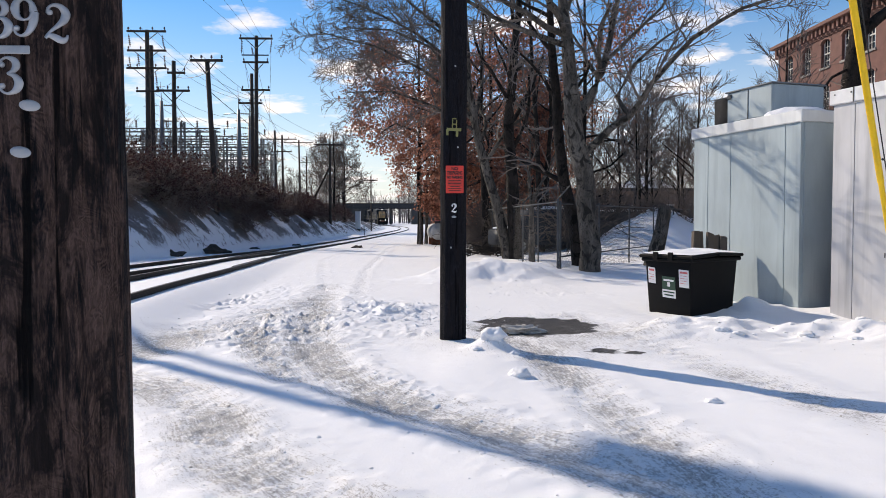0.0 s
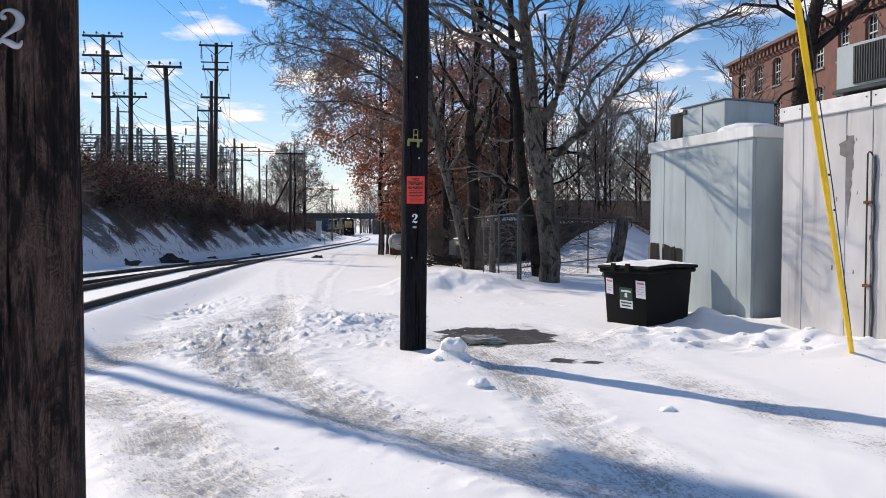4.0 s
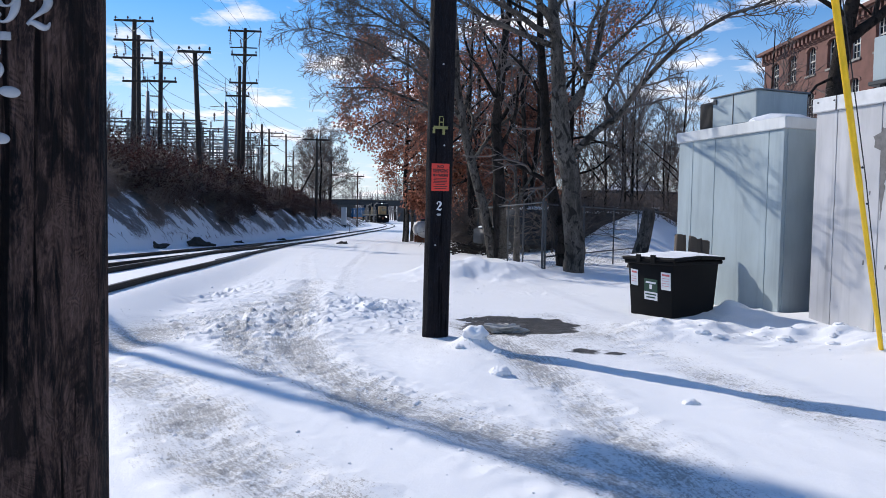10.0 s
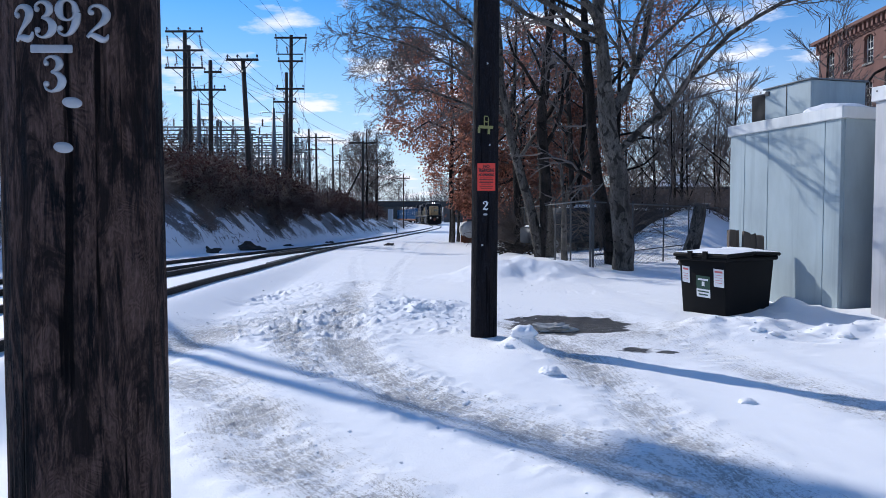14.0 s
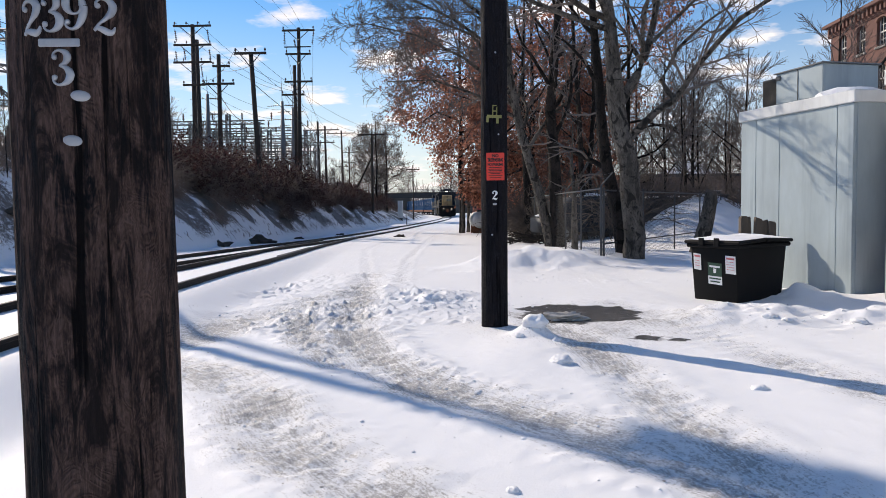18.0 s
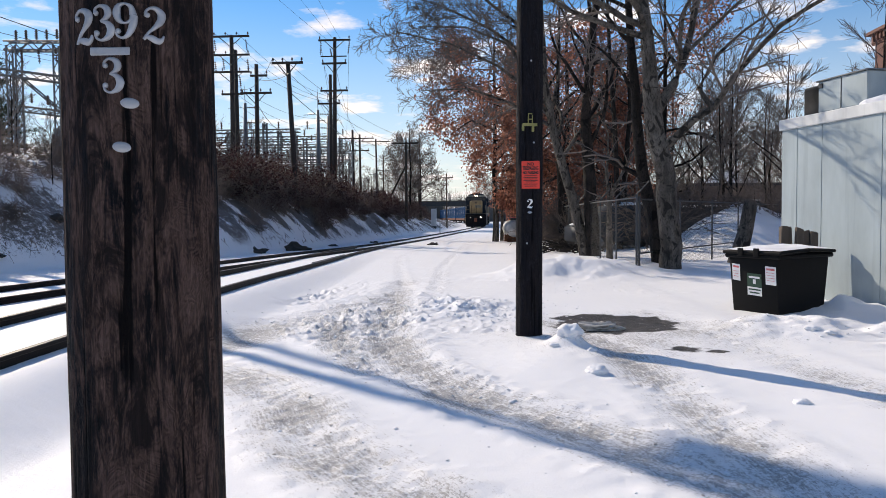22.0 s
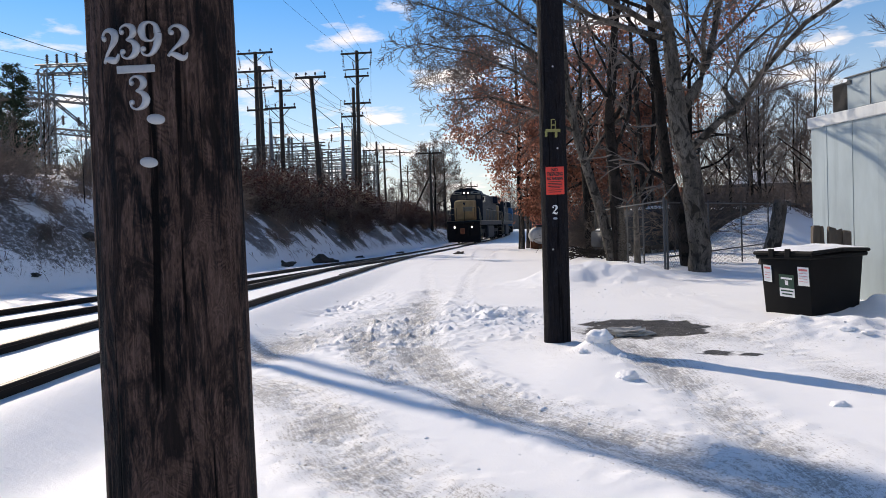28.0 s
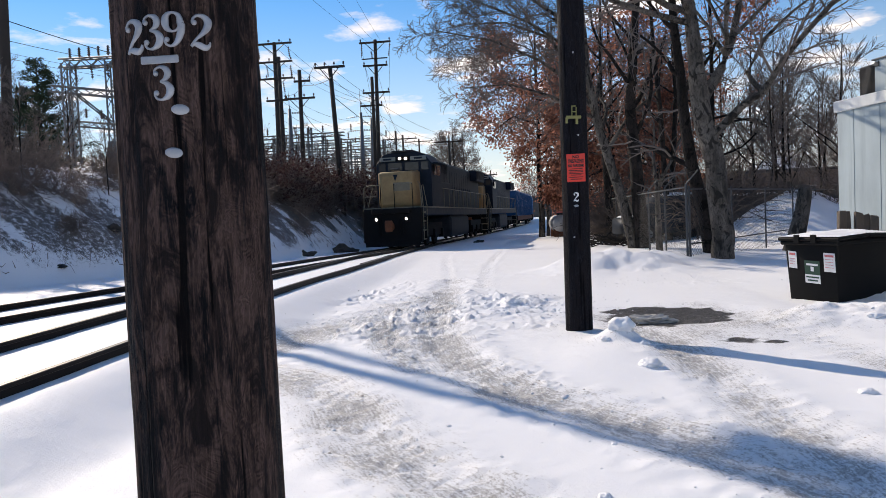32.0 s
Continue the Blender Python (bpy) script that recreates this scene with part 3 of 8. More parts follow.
    # broken plates and clods of crust, and the tyres' lugs
    near = ease(y, 2.4, 3.2) * ease(19 - y, 0, 4) * ease(5.2 - np.abs(x), 0, 1.5)
    clods = np.clip(fbm(x, y, 7.0, 3, 0.6) - 0.10, 0, 0.5) + 0.6 * np.clip(fbm(x + 31, y + 7, 15.0, 3, 0.6) - 0.10, 0, 0.5)
    patchy = ease(fbm(x + 11, y + 3, 1.1, 3), -0.05, 0.35)
    mess = np.exp(-(((x + 1.75) / 1.0) ** 2 + ((y - 10.4) / 1.7) ** 2) ** 2) + 0.7 * np.exp(-(((x + 0.35) / 0.7) ** 2 + ((y - 12.0) / 1.2) ** 2)) + 0.5 * patchy * np.exp(-((near_line(x, y, RUT_BEND) - 0.42) / 0.2) ** 2) + 0.3 * patchy * np.exp(-((near_line(x, y, RUT_NEAR) - 0.40) / 0.16) ** 2)
    mess = mess + 0.8 * np.exp(-((near_line(x, y, [(-3.3, 12.5), (-2.7, 17), (-2.9, 23)]) / 0.4) ** 2)) + 0.5 * np.exp(-((near_line(x, y, [(1.0, 15.0), (4.2, 14.6)]) / 0.4) ** 2)) + 0.4 * np.exp(-((near_line(x, y, RUT_CRUST) / 0.18) ** 2))
    mess = mess + 0.45 * patchy * ease(y, 8, 10) * ease(1.2 - x, 0, 1) * ease(x + 4.0, 0, 1)
    z = z + near * np.clip(mess, 0, 1.1) * 0.115 * clods
    lug = near_line(x, y, RUT_NEAR)
    z = z + near * 0.009 * np.exp(-((lug - 0.27) / 0.05) ** 2) * np.sin((x + 1.6 * y) * 2 * math.pi / 0.085)
    worn = np.exp(-(near_line(x, y, RUT_BEND) / 0.34) ** 2) + np.exp(-(near_line(x, y, RUT_NEAR) / 0.34) ** 2) + 0.7 * np.exp(-(near_line(x, y, RUT_RIGHT) / 0.3) ** 2)
    z = z + near * worn * (0.020 * fbm(x, y, 11.0, 2) + 0.014 * fbm(x, y, 21.0, 1))
    heap = np.exp(-(((x + 0.3) / 0.75) ** 2 + ((y - 12.0) / 1.3) ** 2))
    z = z + heap * (0.06 + 0.16 * fbm(x, y, 3.0, 4))
    pud = np.exp(-(((x - 2.0) / 1.15) ** 2 + ((y - 10.3) / 0.8) ** 2) ** 2)
    z = z * (1 - 0.85 * pud) - 0.02 * pud
    return z


def ground_at(x, y):
    return float(height(np.array([x]), np.array([y]))[0])

# ---- ground ----
def graded(*runs):
    out = []
    for a, b, step in runs:
        out += list(np.arange(a, b, step))
    return np.array(out + [runs[-1][1]])


def build_ground():
    xs = graded((-900, -200, 100), (-200, -60, 14), (-60, -24, 2.0), (-24, -13, 0.5), (-13, -5, 0.22), (-5, -3.4, 0.08), (-3.4, 3.2, 0.024), (3.2, 4.4, 0.05), (4.4, 8, 0.09), (8, 16, 0.4), (16, 40, 2), (40, 200, 20), (200, 900, 100))
    ys = graded((-300, -40, 40), (-40, 0, 4), (0, 2.6, 0.4), (2.6, 9, 0.025), (9, 14, 0.04), (14, 22, 0.09), (22, 46, 0.3), (46, 120, 1.2), (120, 300, 6), (300, 1500, 100))
    x, y = np.meshgrid(xs, ys)
    z = height(x, y)
    nx, ny = len(xs), len(ys)
    verts = np.stack([x, y, z], -1).reshape(-1, 3)
    i = np.arange(nx * ny).reshape(ny, nx)
    faces = np.stack([i[:-1, :-1], i[:-1, 1:], i[1:, 1:], i[1:, :-1]], -1).reshape(-1, 4)
    me = bpy.data.meshes.new("ground")
    me.vertices.add(len(verts))
    me.vertices.foreach_set("co", verts.ravel())
    me.loops.add(faces.size)
    me.loops.foreach_set("vertex_index", faces.ravel())
    me.polygons.add(len(faces))
    me.polygons.foreach_set("loop_start", np.arange(0, faces.size, 4))
    me.update()
    me.polygons.foreach_set("use_smooth", np.ones(len(faces), bool))
    me.materials.append(M_SNOW)
    # soil ground into the snow by wheels, leaf litter on the bank
    dirt = np.zeros_like(x)
    rut = np.full_like(x, 9.0)
    for line, wide, much in ((RUT_BEND, 0.36, 1.0), (RUT_NEAR, 0.38, 0.92), (RUT_SMEAR, 0.5, 0.8), (RUT_CRUST, 0.3, 0.75), (RUT_RIGHT, 0.34, 0.8), (RUT_YARD, 0.34, 0.55), (RUT_FAR_A, 0.3, 0.45), (RUT_FAR_B, 0.3, 0.45)):
        gap = near_line(x, y, line)
        rut = np.minimum(rut, gap)
        dirt = np.maximum(dirt, much * np.exp(-((gap / wide) ** 2)))
    streak = 0.98 + 0.9 * fbm(x, y, 1.6, 4, 0.6)
    dirt = dirt * np.clip(streak, 0.05, 1.5) * np.interp(y, [0, 9, 13, 18, 30], [1, 1, 0.85, 0.6, 0.5])
    dirt = np.maximum(dirt, 0.72 * np.clip(streak, 0.2, 1.3) * np.exp(-(((x - 2.1) / 1.7) ** 2 + ((y - 9.5) / 1.6) ** 2)))
    v = bank_foot(y) - x
    litter = np.where(y > 2, ease(v, -0.1, 0.8) * np.interp(y, [12, 30, 46], [0.6, 0.8, 1.0]) * np.clip(0.56 + 0.2 * ease(y, 38, 60) + 2.8 * fbm(x * 0.6, y * 1.1, 0.7, 5, 0.62), 0, 1), 0)
    dirt = np.clip(dirt, 0, 1)
    ragged = 1.5 * fbm(x, y, 1.3, 5, 0.6)
    wet = np.clip(1.15 - ((x - 2.0) / 1.15) ** 2 - ((y - 10.4) / 0.85) ** 2 + ragged, 0, 1)
    wet = np.maximum(wet, np.clip(1.0 - ((x - 2.55) / 0.5) ** 2 - ((y - 8.2) / 0.36) ** 2 + ragged, 0, 1))
    for name, data in (("dirt", dirt), ("wet", wet), ("rut", rut), ("litter", litter)):
        me.attributes.new(name, "FLOAT", "POINT").data.foreach_set("value", data.ravel().astype(np.float32))
    tagged(new("ground", me), "snow-covered yard with dirty wheel ruts and a wooded bank", "ground", kind="structure")


build_ground()


# ---- railway ----
def rail_mesh(name, line, y0, y1, step, lift=0.0):
    """One rail, foot, web and head, along x = line(y)."""
    prof = [(-0.065, -0.15), (0.065, -0.15), (0.065, -0.135), (0.012, -0.115), (0.012, -0.045), (0.036, -0.035), (0.036, -0.004), (0.028, 0), (-0.028, 0), (-0.036, -0.004), (-0.036, -0.035), (-0.012, -0.045), (-0.012, -0.115), (-0.065, -0.135)]
    ys = np.arange(y0, y1 + 0.01, step)
    xs, zs = line(ys), rail_z(ys) + lift
    n = len(prof)
    verts, faces, mats = [], [], []
    for x, y, z in zip(xs, ys, zs):
        verts += [(x + a, y, z + b) for a, b in prof]
    for i in range(len(ys) - 1):
        for j in range(n):
            a, b = i * n + j, i * n + (j + 1) % n
            faces.append((a, a + n, b + n, b))
            mats.append(1 if j == 7 else 0)
    faces += [tuple(range(n)), tuple(range(len(verts) - 1, len(verts) - n - 1, -1))]
    me = mesh_from(name, verts, faces, (M_RAIL, M_RAILTOP))
    me.polygons.foreach_set("material_index", mats + [0, 0])
    return me


def build_track():
    track = thing("railway_track", "two snow-covered railway tracks joining at a turnout", "railway track", kind="structure")
    share("rail", rail_mesh("rail", lambda y: main_x(y) - 0.72, -30, 270, 1.5), track)
    share("rail", rail_mesh("rail", lambda y: main_x(y) + 0.72, 41, 270, 1.5), track)
    share("rail", rail_mesh("rail", lambda y: main_x(y) + 0.72, -30, 40.5, 1.5), track)
    share("rail", rail_mesh("rail", lambda y: side_x(np.minimum(y, 42)), -30, 41, 1.0), track)
    share("rail", rail_mesh("rail", lambda y: side_x(np.minimum(y, 42)) - 1.44, -30, 38.5, 1.0), track)
    share("rail", rail_mesh("guard_rail", lambda y: side_x(np.minimum(y, 42)) - 0.14, 20.0, 26.0, 1.0, -0.01), track)
    # ties, mostly buried
    tie = block(bmesh.new(), -1.28, -0.11, -0.32, 1.28, 0.11, -0.145, 0.012)
    me = bpy.data.meshes.new("tie")
    tie.to_mesh(me)
    tie.free()
    me.materials.append(M_TIE)
    rnd = random.Random(3)
    y = 4.0
    while y < 120:
        turn = -math.degrees(math.atan(float(main_x(y + 0.5) - main_x(y - 0.5))))
        share("tie", me, track, pose(float(main_x(y)), y, float(rail_z(y)) + rnd.uniform(-0.012, 0.012), 0, 0, turn + rnd.uniform(-1, 1)))
        y += 0.56
    return track


build_track()

# ---- yard ----
FACE = Vector((0.262, -0.965, 0)).normalized()   # along the steel boxes' long faces, towards the street
BACK = Vector((0.965, 0.262, 0)).normalized()    # into the boxes


def box_frame(x, y, z=0.0):
    """A pose whose x runs along the face towards the street and whose y runs into the box."""
    return Matrix(((FACE.x, BACK.x, 0, x), (FACE.y, BACK.y, 0, y), (0, 0, 1, z), (0, 0, 0, 1)))


def steel_box(at, long, deep, high, cap, panels, mat, label, name="walk_in_cooler"):
    t = thing(name, label, "steel box", at=at)
    x = 0.0
    for w in panels:
        part("panel", block(bmesh.new(), x + 0.004, -0.012, -0.1, x + w - 0.004, 0.05, high - cap, 0.006), mat, t)
        x += w
    part("body", block(bmesh.new(), 0.0, 0.045, -0.1, long, deep, high - cap), mat, t)
    n = max(2, round(deep / 1.1))
    for k in range(n):
        for side, xx in ((-1, -0.012), (1, long)):
            part("side_panel", block(bmesh.new(), xx, 0.05 + k * (deep - 0.05) / n + 0.004, -0.1, xx + 0.012, 0.05 + (k + 1) * (deep - 0.05) / n - 0.004, high - cap), mat, t)
    part("roof_flashing", block(bmesh.new(), -0.05, -0.05, high - cap, long + 0.05, deep + 0.05, high, 0.012), M_TRIMWHITE if mat is M_PANELWHITE else M_STEEL_LIGHT, t, "pale metal flashing round the roof")
    return t


M_STEEL_LIGHT = galvanised("pale_flashing", (0.62, 0.64, 0.64), 0.25, 0.5, 0.2)
cooler = steel_box(box_frame(5.75, 14.23), 2.75, 2.3, 3.32, 0.20, (0.43, 0.64, 1.34, 0.34), M_PANEL, "blue-grey galvanised steel box standing in the snow", "steel_shed")
annexe = steel_box(box_frame(6.63, 10.95), 4.2, 2.6, 3.50, 0.22, (0.40, 0.76, 0.42, 1.0, 1.62), M_PANELWHITE, "stained white metal-clad box with streaks of grime", "clad_shed")


def shed_units():
    # rooftop condenser hood on the grey box
    t = thing("condenser_unit", "sheet-metal condenser hood on a steel box roof", "condenser unit", at=box_frame(5.75, 14.23, 3.32))
    part("hood", block(bmesh.new(), 0.60, 0.28, 0.06, 1.76, 1.45, 0.62, 0.012), M_PANEL, t)
    part("coil_housing", block(bmesh.new(), 0.16, 0.34, 0.05, 0.57, 1.40, 0.58, 0.01), M_STEELDARK, t, "dark coil housing with fins")
    for k in range(14):
        part("fin", block(bmesh.new(), 0.18 + k * 0.027, 0.325, 0.08, 0.19 + k * 0.027, 0.34, 0.55), M_GRIME, t)
    part("lid", block(bmesh.new(), 0.56, 0.25, 0.62, 1.80, 1.48, 0.645, 0.006), M_STEEL, t)
    part("base_rail", block(bmesh.new(), 0.10, 0.35, 0.0, 1.80, 0.45, 0.06), M_STEELDARK, t)
    part("base_rail", block(bmesh.new(), 0.10, 1.25, 0.0, 1.80, 1.35, 0.06), M_STEELDARK, t)
    part("latch", block(bmesh.new(), 0.62, 0.262, 0.50, 0.72, 0.28, 0.58), M_STEELDARK, t)
    part("seam", block(bmesh.new(), 1.16, 0.272, 0.07, 1.175, 0.281, 0.61), M_GRIME, t)
    snow = bmesh.new()
    blob(snow, 2.05, 0.5, 0.02, 0.55, 0.5, 0.13, random.Random(4), 2, 0.1)
    part("snow", snow, M_SNOWLUMP, tagged(thing("snow_patch", "thin patch of snow on a steel box roof", "snow", at=box_frame(5.75, 14.23, 3.32))))
    # louvred unit on the white box
    t = thing("rooftop_unit", "grey rooftop cooling unit with a dark louvred panel", "cooling unit", at=box_frame(6.63, 10.95, 3.50))
    part("casing", block(bmesh.new(), 0.59, 0.42, 0.20, 2.4, 1.40, 0.86, 0.015), M_PANEL, t)
    part("louvre_panel", block(bmesh.new(), 0.90, 0.40, 0.25, 1.92, 0.419, 0.81), M_GRIME, t, "dark weathered louvre panel")
    for k in range(24):
        part("louvre", block(bmesh.new(), 0.925 + k * 0.041, 0.385, 0.26, 0.94 + k * 0.041, 0.402, 0.80), M_STEELDARK, t)
    part("tray", block(bmesh.new(), 0.55, 0.38, 0.14, 2.44, 1.44, 0.20, 0.01), M_STEELDARK, t)
    for x in (0.7, 1.4, 2.2):
        part("foot", block(bmesh.new(), x, 0.45, 0.0, x + 0.08, 1.35, 0.14), M_STEELDARK, t)


def annexe_fittings():
    f = annexe
    # surface-mounted pipe with clips, flashing joints and a stain of oil
    tb = Tubes()
    tb.add([Vector(p) for p in ((1.53, -0.045, -0.05), (1.53, -0.045, 2.58), (1.535, -0.05, 2.63), (1.56, -0.055, 2.655), (1.59, -0.05, 2.64), (1.60, -0.03, 2.6))], [0.012] * 6, 8)
    share("pipe", tb.mesh("pipe", M_STEELDARK), f)
    tb = Tubes()
    tb.add([Vector((1.625 + 0.01 * math.sin(k * 1.3), -0.03, 2.58 - 0.14 * k)) for k in range(19)], [0.016] * 19, 8)
    share("hose", tb.mesh("hose", M_GRIME), f)
    for z in (0.78, 1.95):
        part("clip", block(bmesh.new(), 1.49, -0.07, z - 0.02, 1.62, -0.02, z + 0.02, 0.005), M_RUST, f)
    for x, z0, z1 in ((0.40, 3.28, 3.5), (1.57, 3.28, 3.5)):
        part("joint_strip", block(bmesh.new(), x - 0.01, -0.056, z0, x + 0.01, -0.049, z1), M_GRIME, f)
    for x in (0.06, 0.36, 1.5, 1.64):
        bm = bmesh.new()
        rod(bm, (x, -0.058, 3.43), (x, -0.05, 3.43), 0.012)
        part("bolt", bm, M_GRIME, f)
    rnd = random.Random(11)
    bm = bmesh.new()
    outline = []
    for k in range(26):
        z = 2.92 - k * 0.052
        w = (0.095 if k < 7 else 0.10 * (1 - (k - 7) / 20)) * (0.8 + 0.5 * rnd.random())
        outline.append((z, w))
    left = [Vector((1.19 - w * (1.35 if 1 < i < 6 else 0.35), -0.0145, z)) for i, (z, w) in enumerate(outline)]
    right = [Vector((1.19 + w * 0.9, -0.0145, z)) for z, w in outline]
    for i in range(len(outline) - 1):
        bm.faces.new([bm.verts.new(p) for p in (left[i], left[i + 1], right[i + 1], right[i])])
    part("oil_stain", bm, M_STAIN, f, "grey oil stain run down the panels")
    for k in range(16):
        bm = bmesh.new()
        x, z, s = rnd.uniform(0.95, 1.75), rnd.uniform(0.5, 2.9), rnd.uniform(0.004, 0.016)
        bm.faces.new([bm.verts.new((x + a, -0.0145, z + b)) for a, b in ((-s, -2.5 * s), (s * 0.7, -2 * s), (s, 2.2 * s), (-s * 0.6, 2.6 * s))])
        part("speck", bm, M_STAIN, f)


M_STAIN = plain("oil_stain", (0.17, 0.165, 0.165), 0.7, 0.1, 0.3, 8, 60, 0)
shed_units()
annexe_fittings()


def red_bucket():
    t = thing("red_bucket", "red plastic bucket between two steel boxes", "bucket", at=pose(7.0, 11.28, ground_at(7.0, 11.28) + 0.25))
    bm = bmesh.new()
    rod(bm, (0, 0, 0), (0.03, 0, 0.42), 0.12, 0.16, 14)
    part("pail", bm, M_REDPLASTIC, t)
    bm = bmesh.new()
    rod(bm, (0.03, 0, 0.42), (0.03, 0, 0.45), 0.175, 0.175, 14)
    part("rim", bm, M_REDPLASTIC, t)


M_REDPLASTIC = plain("red_plastic", (0.35, 0.04, 0.03), 0.5, 0, 0.2)
red_bucket()


# ---- the two near poles ----
def wooden_pole(name, label, x, y, r0, r1, high, mat, lean=(0, 0), rings=60, sides=48, rough=0.004, foot=-0.3, seed=1):
    """A round timber pole with checks and flats in its surface."""
    t = thing(name, label, "utility pole", at=pose(x, y, 0))
    verts, faces = [], []
    zs = np.concatenate([np.linspace(foot, 4.4, rings), np.linspace(4.6, high, 12)])
    for z in zs:
        k = (z - 0) / high
        r = r0 + (r1 - r0) * k
        for j in range(sides):
            a = 2 * math.pi * j / sides
            p = Vector((math.cos(a) * 5.0, math.sin(a) * 5.0, z * 0.55 + seed))
            q = Vector((math.cos(a) * 16.0, math.sin(a) * 16.0, z * 1.1 + seed))
            d = r + rough * (1.2 * noise.noise(p * 0.7) + 1.1 * noise.noise(q)) - rough * 1.6 * max(0, noise.noise(q * 1.7) - 0.3)
            verts.append((math.cos(a) * d + lean[0] * z, math.sin(a) * d + lean[1] * z, z))
    n = len(zs)
    for i in range(n - 1):
        for j in range(sides):
            a, b = i * sides + j, i * sides + (j + 1) % sides
            faces.append((a, b, b + sides, a + sides))
    faces.append(tuple(range((n - 1) * sides, n * sides)))
    share("shaft", mesh_from("shaft", verts, faces, mat, True), t)
    return t


def on_pole(angle, z, r, spin=0.0):
    """A pose on a pole's surface: x to the right, y up, z outwards."""
    a = radians(angle)
    out = Vector((math.cos(a), math.sin(a), 0))
    right = Vector((-math.sin(a), math.cos(a), 0))
    m = Matrix(((right.x, 0, out.x, out.x * r), (right.y, 0, out.y, out.y * r), (0, 1, 0, z), (0, 0, 0, 1)))
    return m @ pose(0, 0, 0, 0, 0, spin)


def oval_tag(rx, ry):
    bm = bmesh.new()
    bmesh.ops.create_uvsphere(bm, u_segments=20, v_segments=8, radius=1.0)
    for v in bm.verts:
        v.co = Vector((v.co.x * rx, v.co.y * ry, max(v.co.z, -0.2) * 0.003))
    me = bpy.data.meshes.new("oval_tag")
    bm.to_mesh(me)
    bm.free()
    me.materials.append(M_ALU)
    return me


# centre lines of the embossed numerals: x, y and half width, then their round ends
NUMERALS = {
    "2": ((((0.10, 0.74, 0.05), (0.09, 0.86, 0.035), (0.20, 0.97, 0.04), (0.38, 0.97, 0.07), (0.52, 0.84, 0.105), (0.50, 0.66, 0.095), (0.36, 0.46, 0.06), (0.17, 0.25, 0.035), (0.07, 0.08, 0.035)),
           ((0.05, 0.04, 0.03), (0.13, 0.13, 0.055), (0.28, 0.11, 0.085), (0.44, 0.06, 0.085), (0.56, 0.12, 0.05), (0.60, 0.24, 0.02))), ((0.13, 0.76, 0.085),)),
    "3": ((((0.10, 0.80, 0.04), (0.12, 0.91, 0.03), (0.26, 0.985, 0.035), (0.43, 0.92, 0.075), (0.48, 0.77, 0.085), (0.40, 0.62, 0.055), (0.26, 0.55, 0.025)),
           ((0.26, 0.55, 0.025), (0.44, 0.49, 0.065), (0.54, 0.31, 0.10), (0.46, 0.11, 0.075), (0.28, 0.015, 0.035), (0.12, 0.07, 0.03), (0.08, 0.20, 0.035))), ((0.13, 0.79, 0.08), (0.12, 0.22, 0.085))),
    "9": ((((0.52, 0.68, 0.09), (0.46, 0.91, 0.06), (0.29, 0.985, 0.03), (0.13, 0.90, 0.07), (0.08, 0.71, 0.095), (0.14, 0.52, 0.07), (0.29, 0.44, 0.03), (0.43, 0.50, 0.035), (0.52, 0.66, 0.05)),
           ((0.54, 0.68, 0.09), (0.52, 0.42, 0.09), (0.42, 0.15, 0.065), (0.27, 0.015, 0.035), (0.12, 0.06, 0.03), (0.08, 0.16, 0.03))), ((0.13, 0.20, 0.08),)),
}


def digit_mesh(ch, tall, mat=None, round_r=0.162, dome=0.0035):
    """An embossed cast numeral with swelling strokes and ball ends, bent to its pole."""
    strokes, balls = NUMERALS[ch]
    verts, faces = [], []
    prof = [(-1.0, -0.4), (-0.82, 0.55), (-0.4, 0.95), (0.0, 1.0), (0.4, 0.95), (0.82, 0.55), (1.0, -0.4)]
    for line in strokes:
        pts = [line[0]] + list(line) + [line[-1]]
        run = []
        for i in range(len(line) - 1):
            p0, p1, p2, p3 = (np.array(pts[i + k]) for k in range(4))
            for k in range(6):
                u = k / 6
                run.append(0.5 * (2 * p1 + (p2 - p0) * u + (2 * p0 - 5 * p1 + 4 * p2 - p3) * u * u + (3 * p1 - p0 - 3 * p2 + p3) * u ** 3))
        run.append(np.array(line[-1]))
        run = [p * (1, 1, 1.22) for p in run]
        base, n = len(verts), len(prof)
        for i, p in enumerate(run):
            d = run[min(i + 1, len(run) - 1)][:2] - run[max(i - 1, 0)][:2]
            d = d / max(1e-6, float(np.hypot(*d)))
            for a, h in prof:
                verts.append((p[0] - d[1] * a * p[2], p[1] + d[0] * a * p[2], h * min(1.0, p[2] / 0.05)))
        for i in range(len(run) - 1):
            for j in range(n - 1):
                a = base + i * n + j
                faces.append((a, a + n, a + n + 1, a + 1))
    for cx, cy, r in balls:
        base = len(verts)
        for k, h in ((1.0, -0.4), (0.85, 0.6), (0.5, 1.05)):
            verts += [(cx + r * k * math.cos(math.pi * j / 8), cy + r * k * math.sin(math.pi * j / 8), h) for j in range(16)]
        verts.append((cx, cy, 1.15))
        for i in range(2):
            faces += [(base + i * 16 + j, base + i * 16 + (j + 1) % 16, base + (i + 1) * 16 + (j + 1) % 16, base + (i + 1) * 16 + j) for j in range(16)]
        faces += [(base + 32 + j, base + 32 + (j + 1) % 16, base + 48) for j in range(16)]
    bent = []
    for x, y, h in verts:
        x, y = (x - 0.31) * tall, (y - 0.5) * tall
        bent.append((x, y, h * dome - x * x / (2 * round_r)))
    return mesh_from("digit", bent, faces, mat or M_ALU, True)


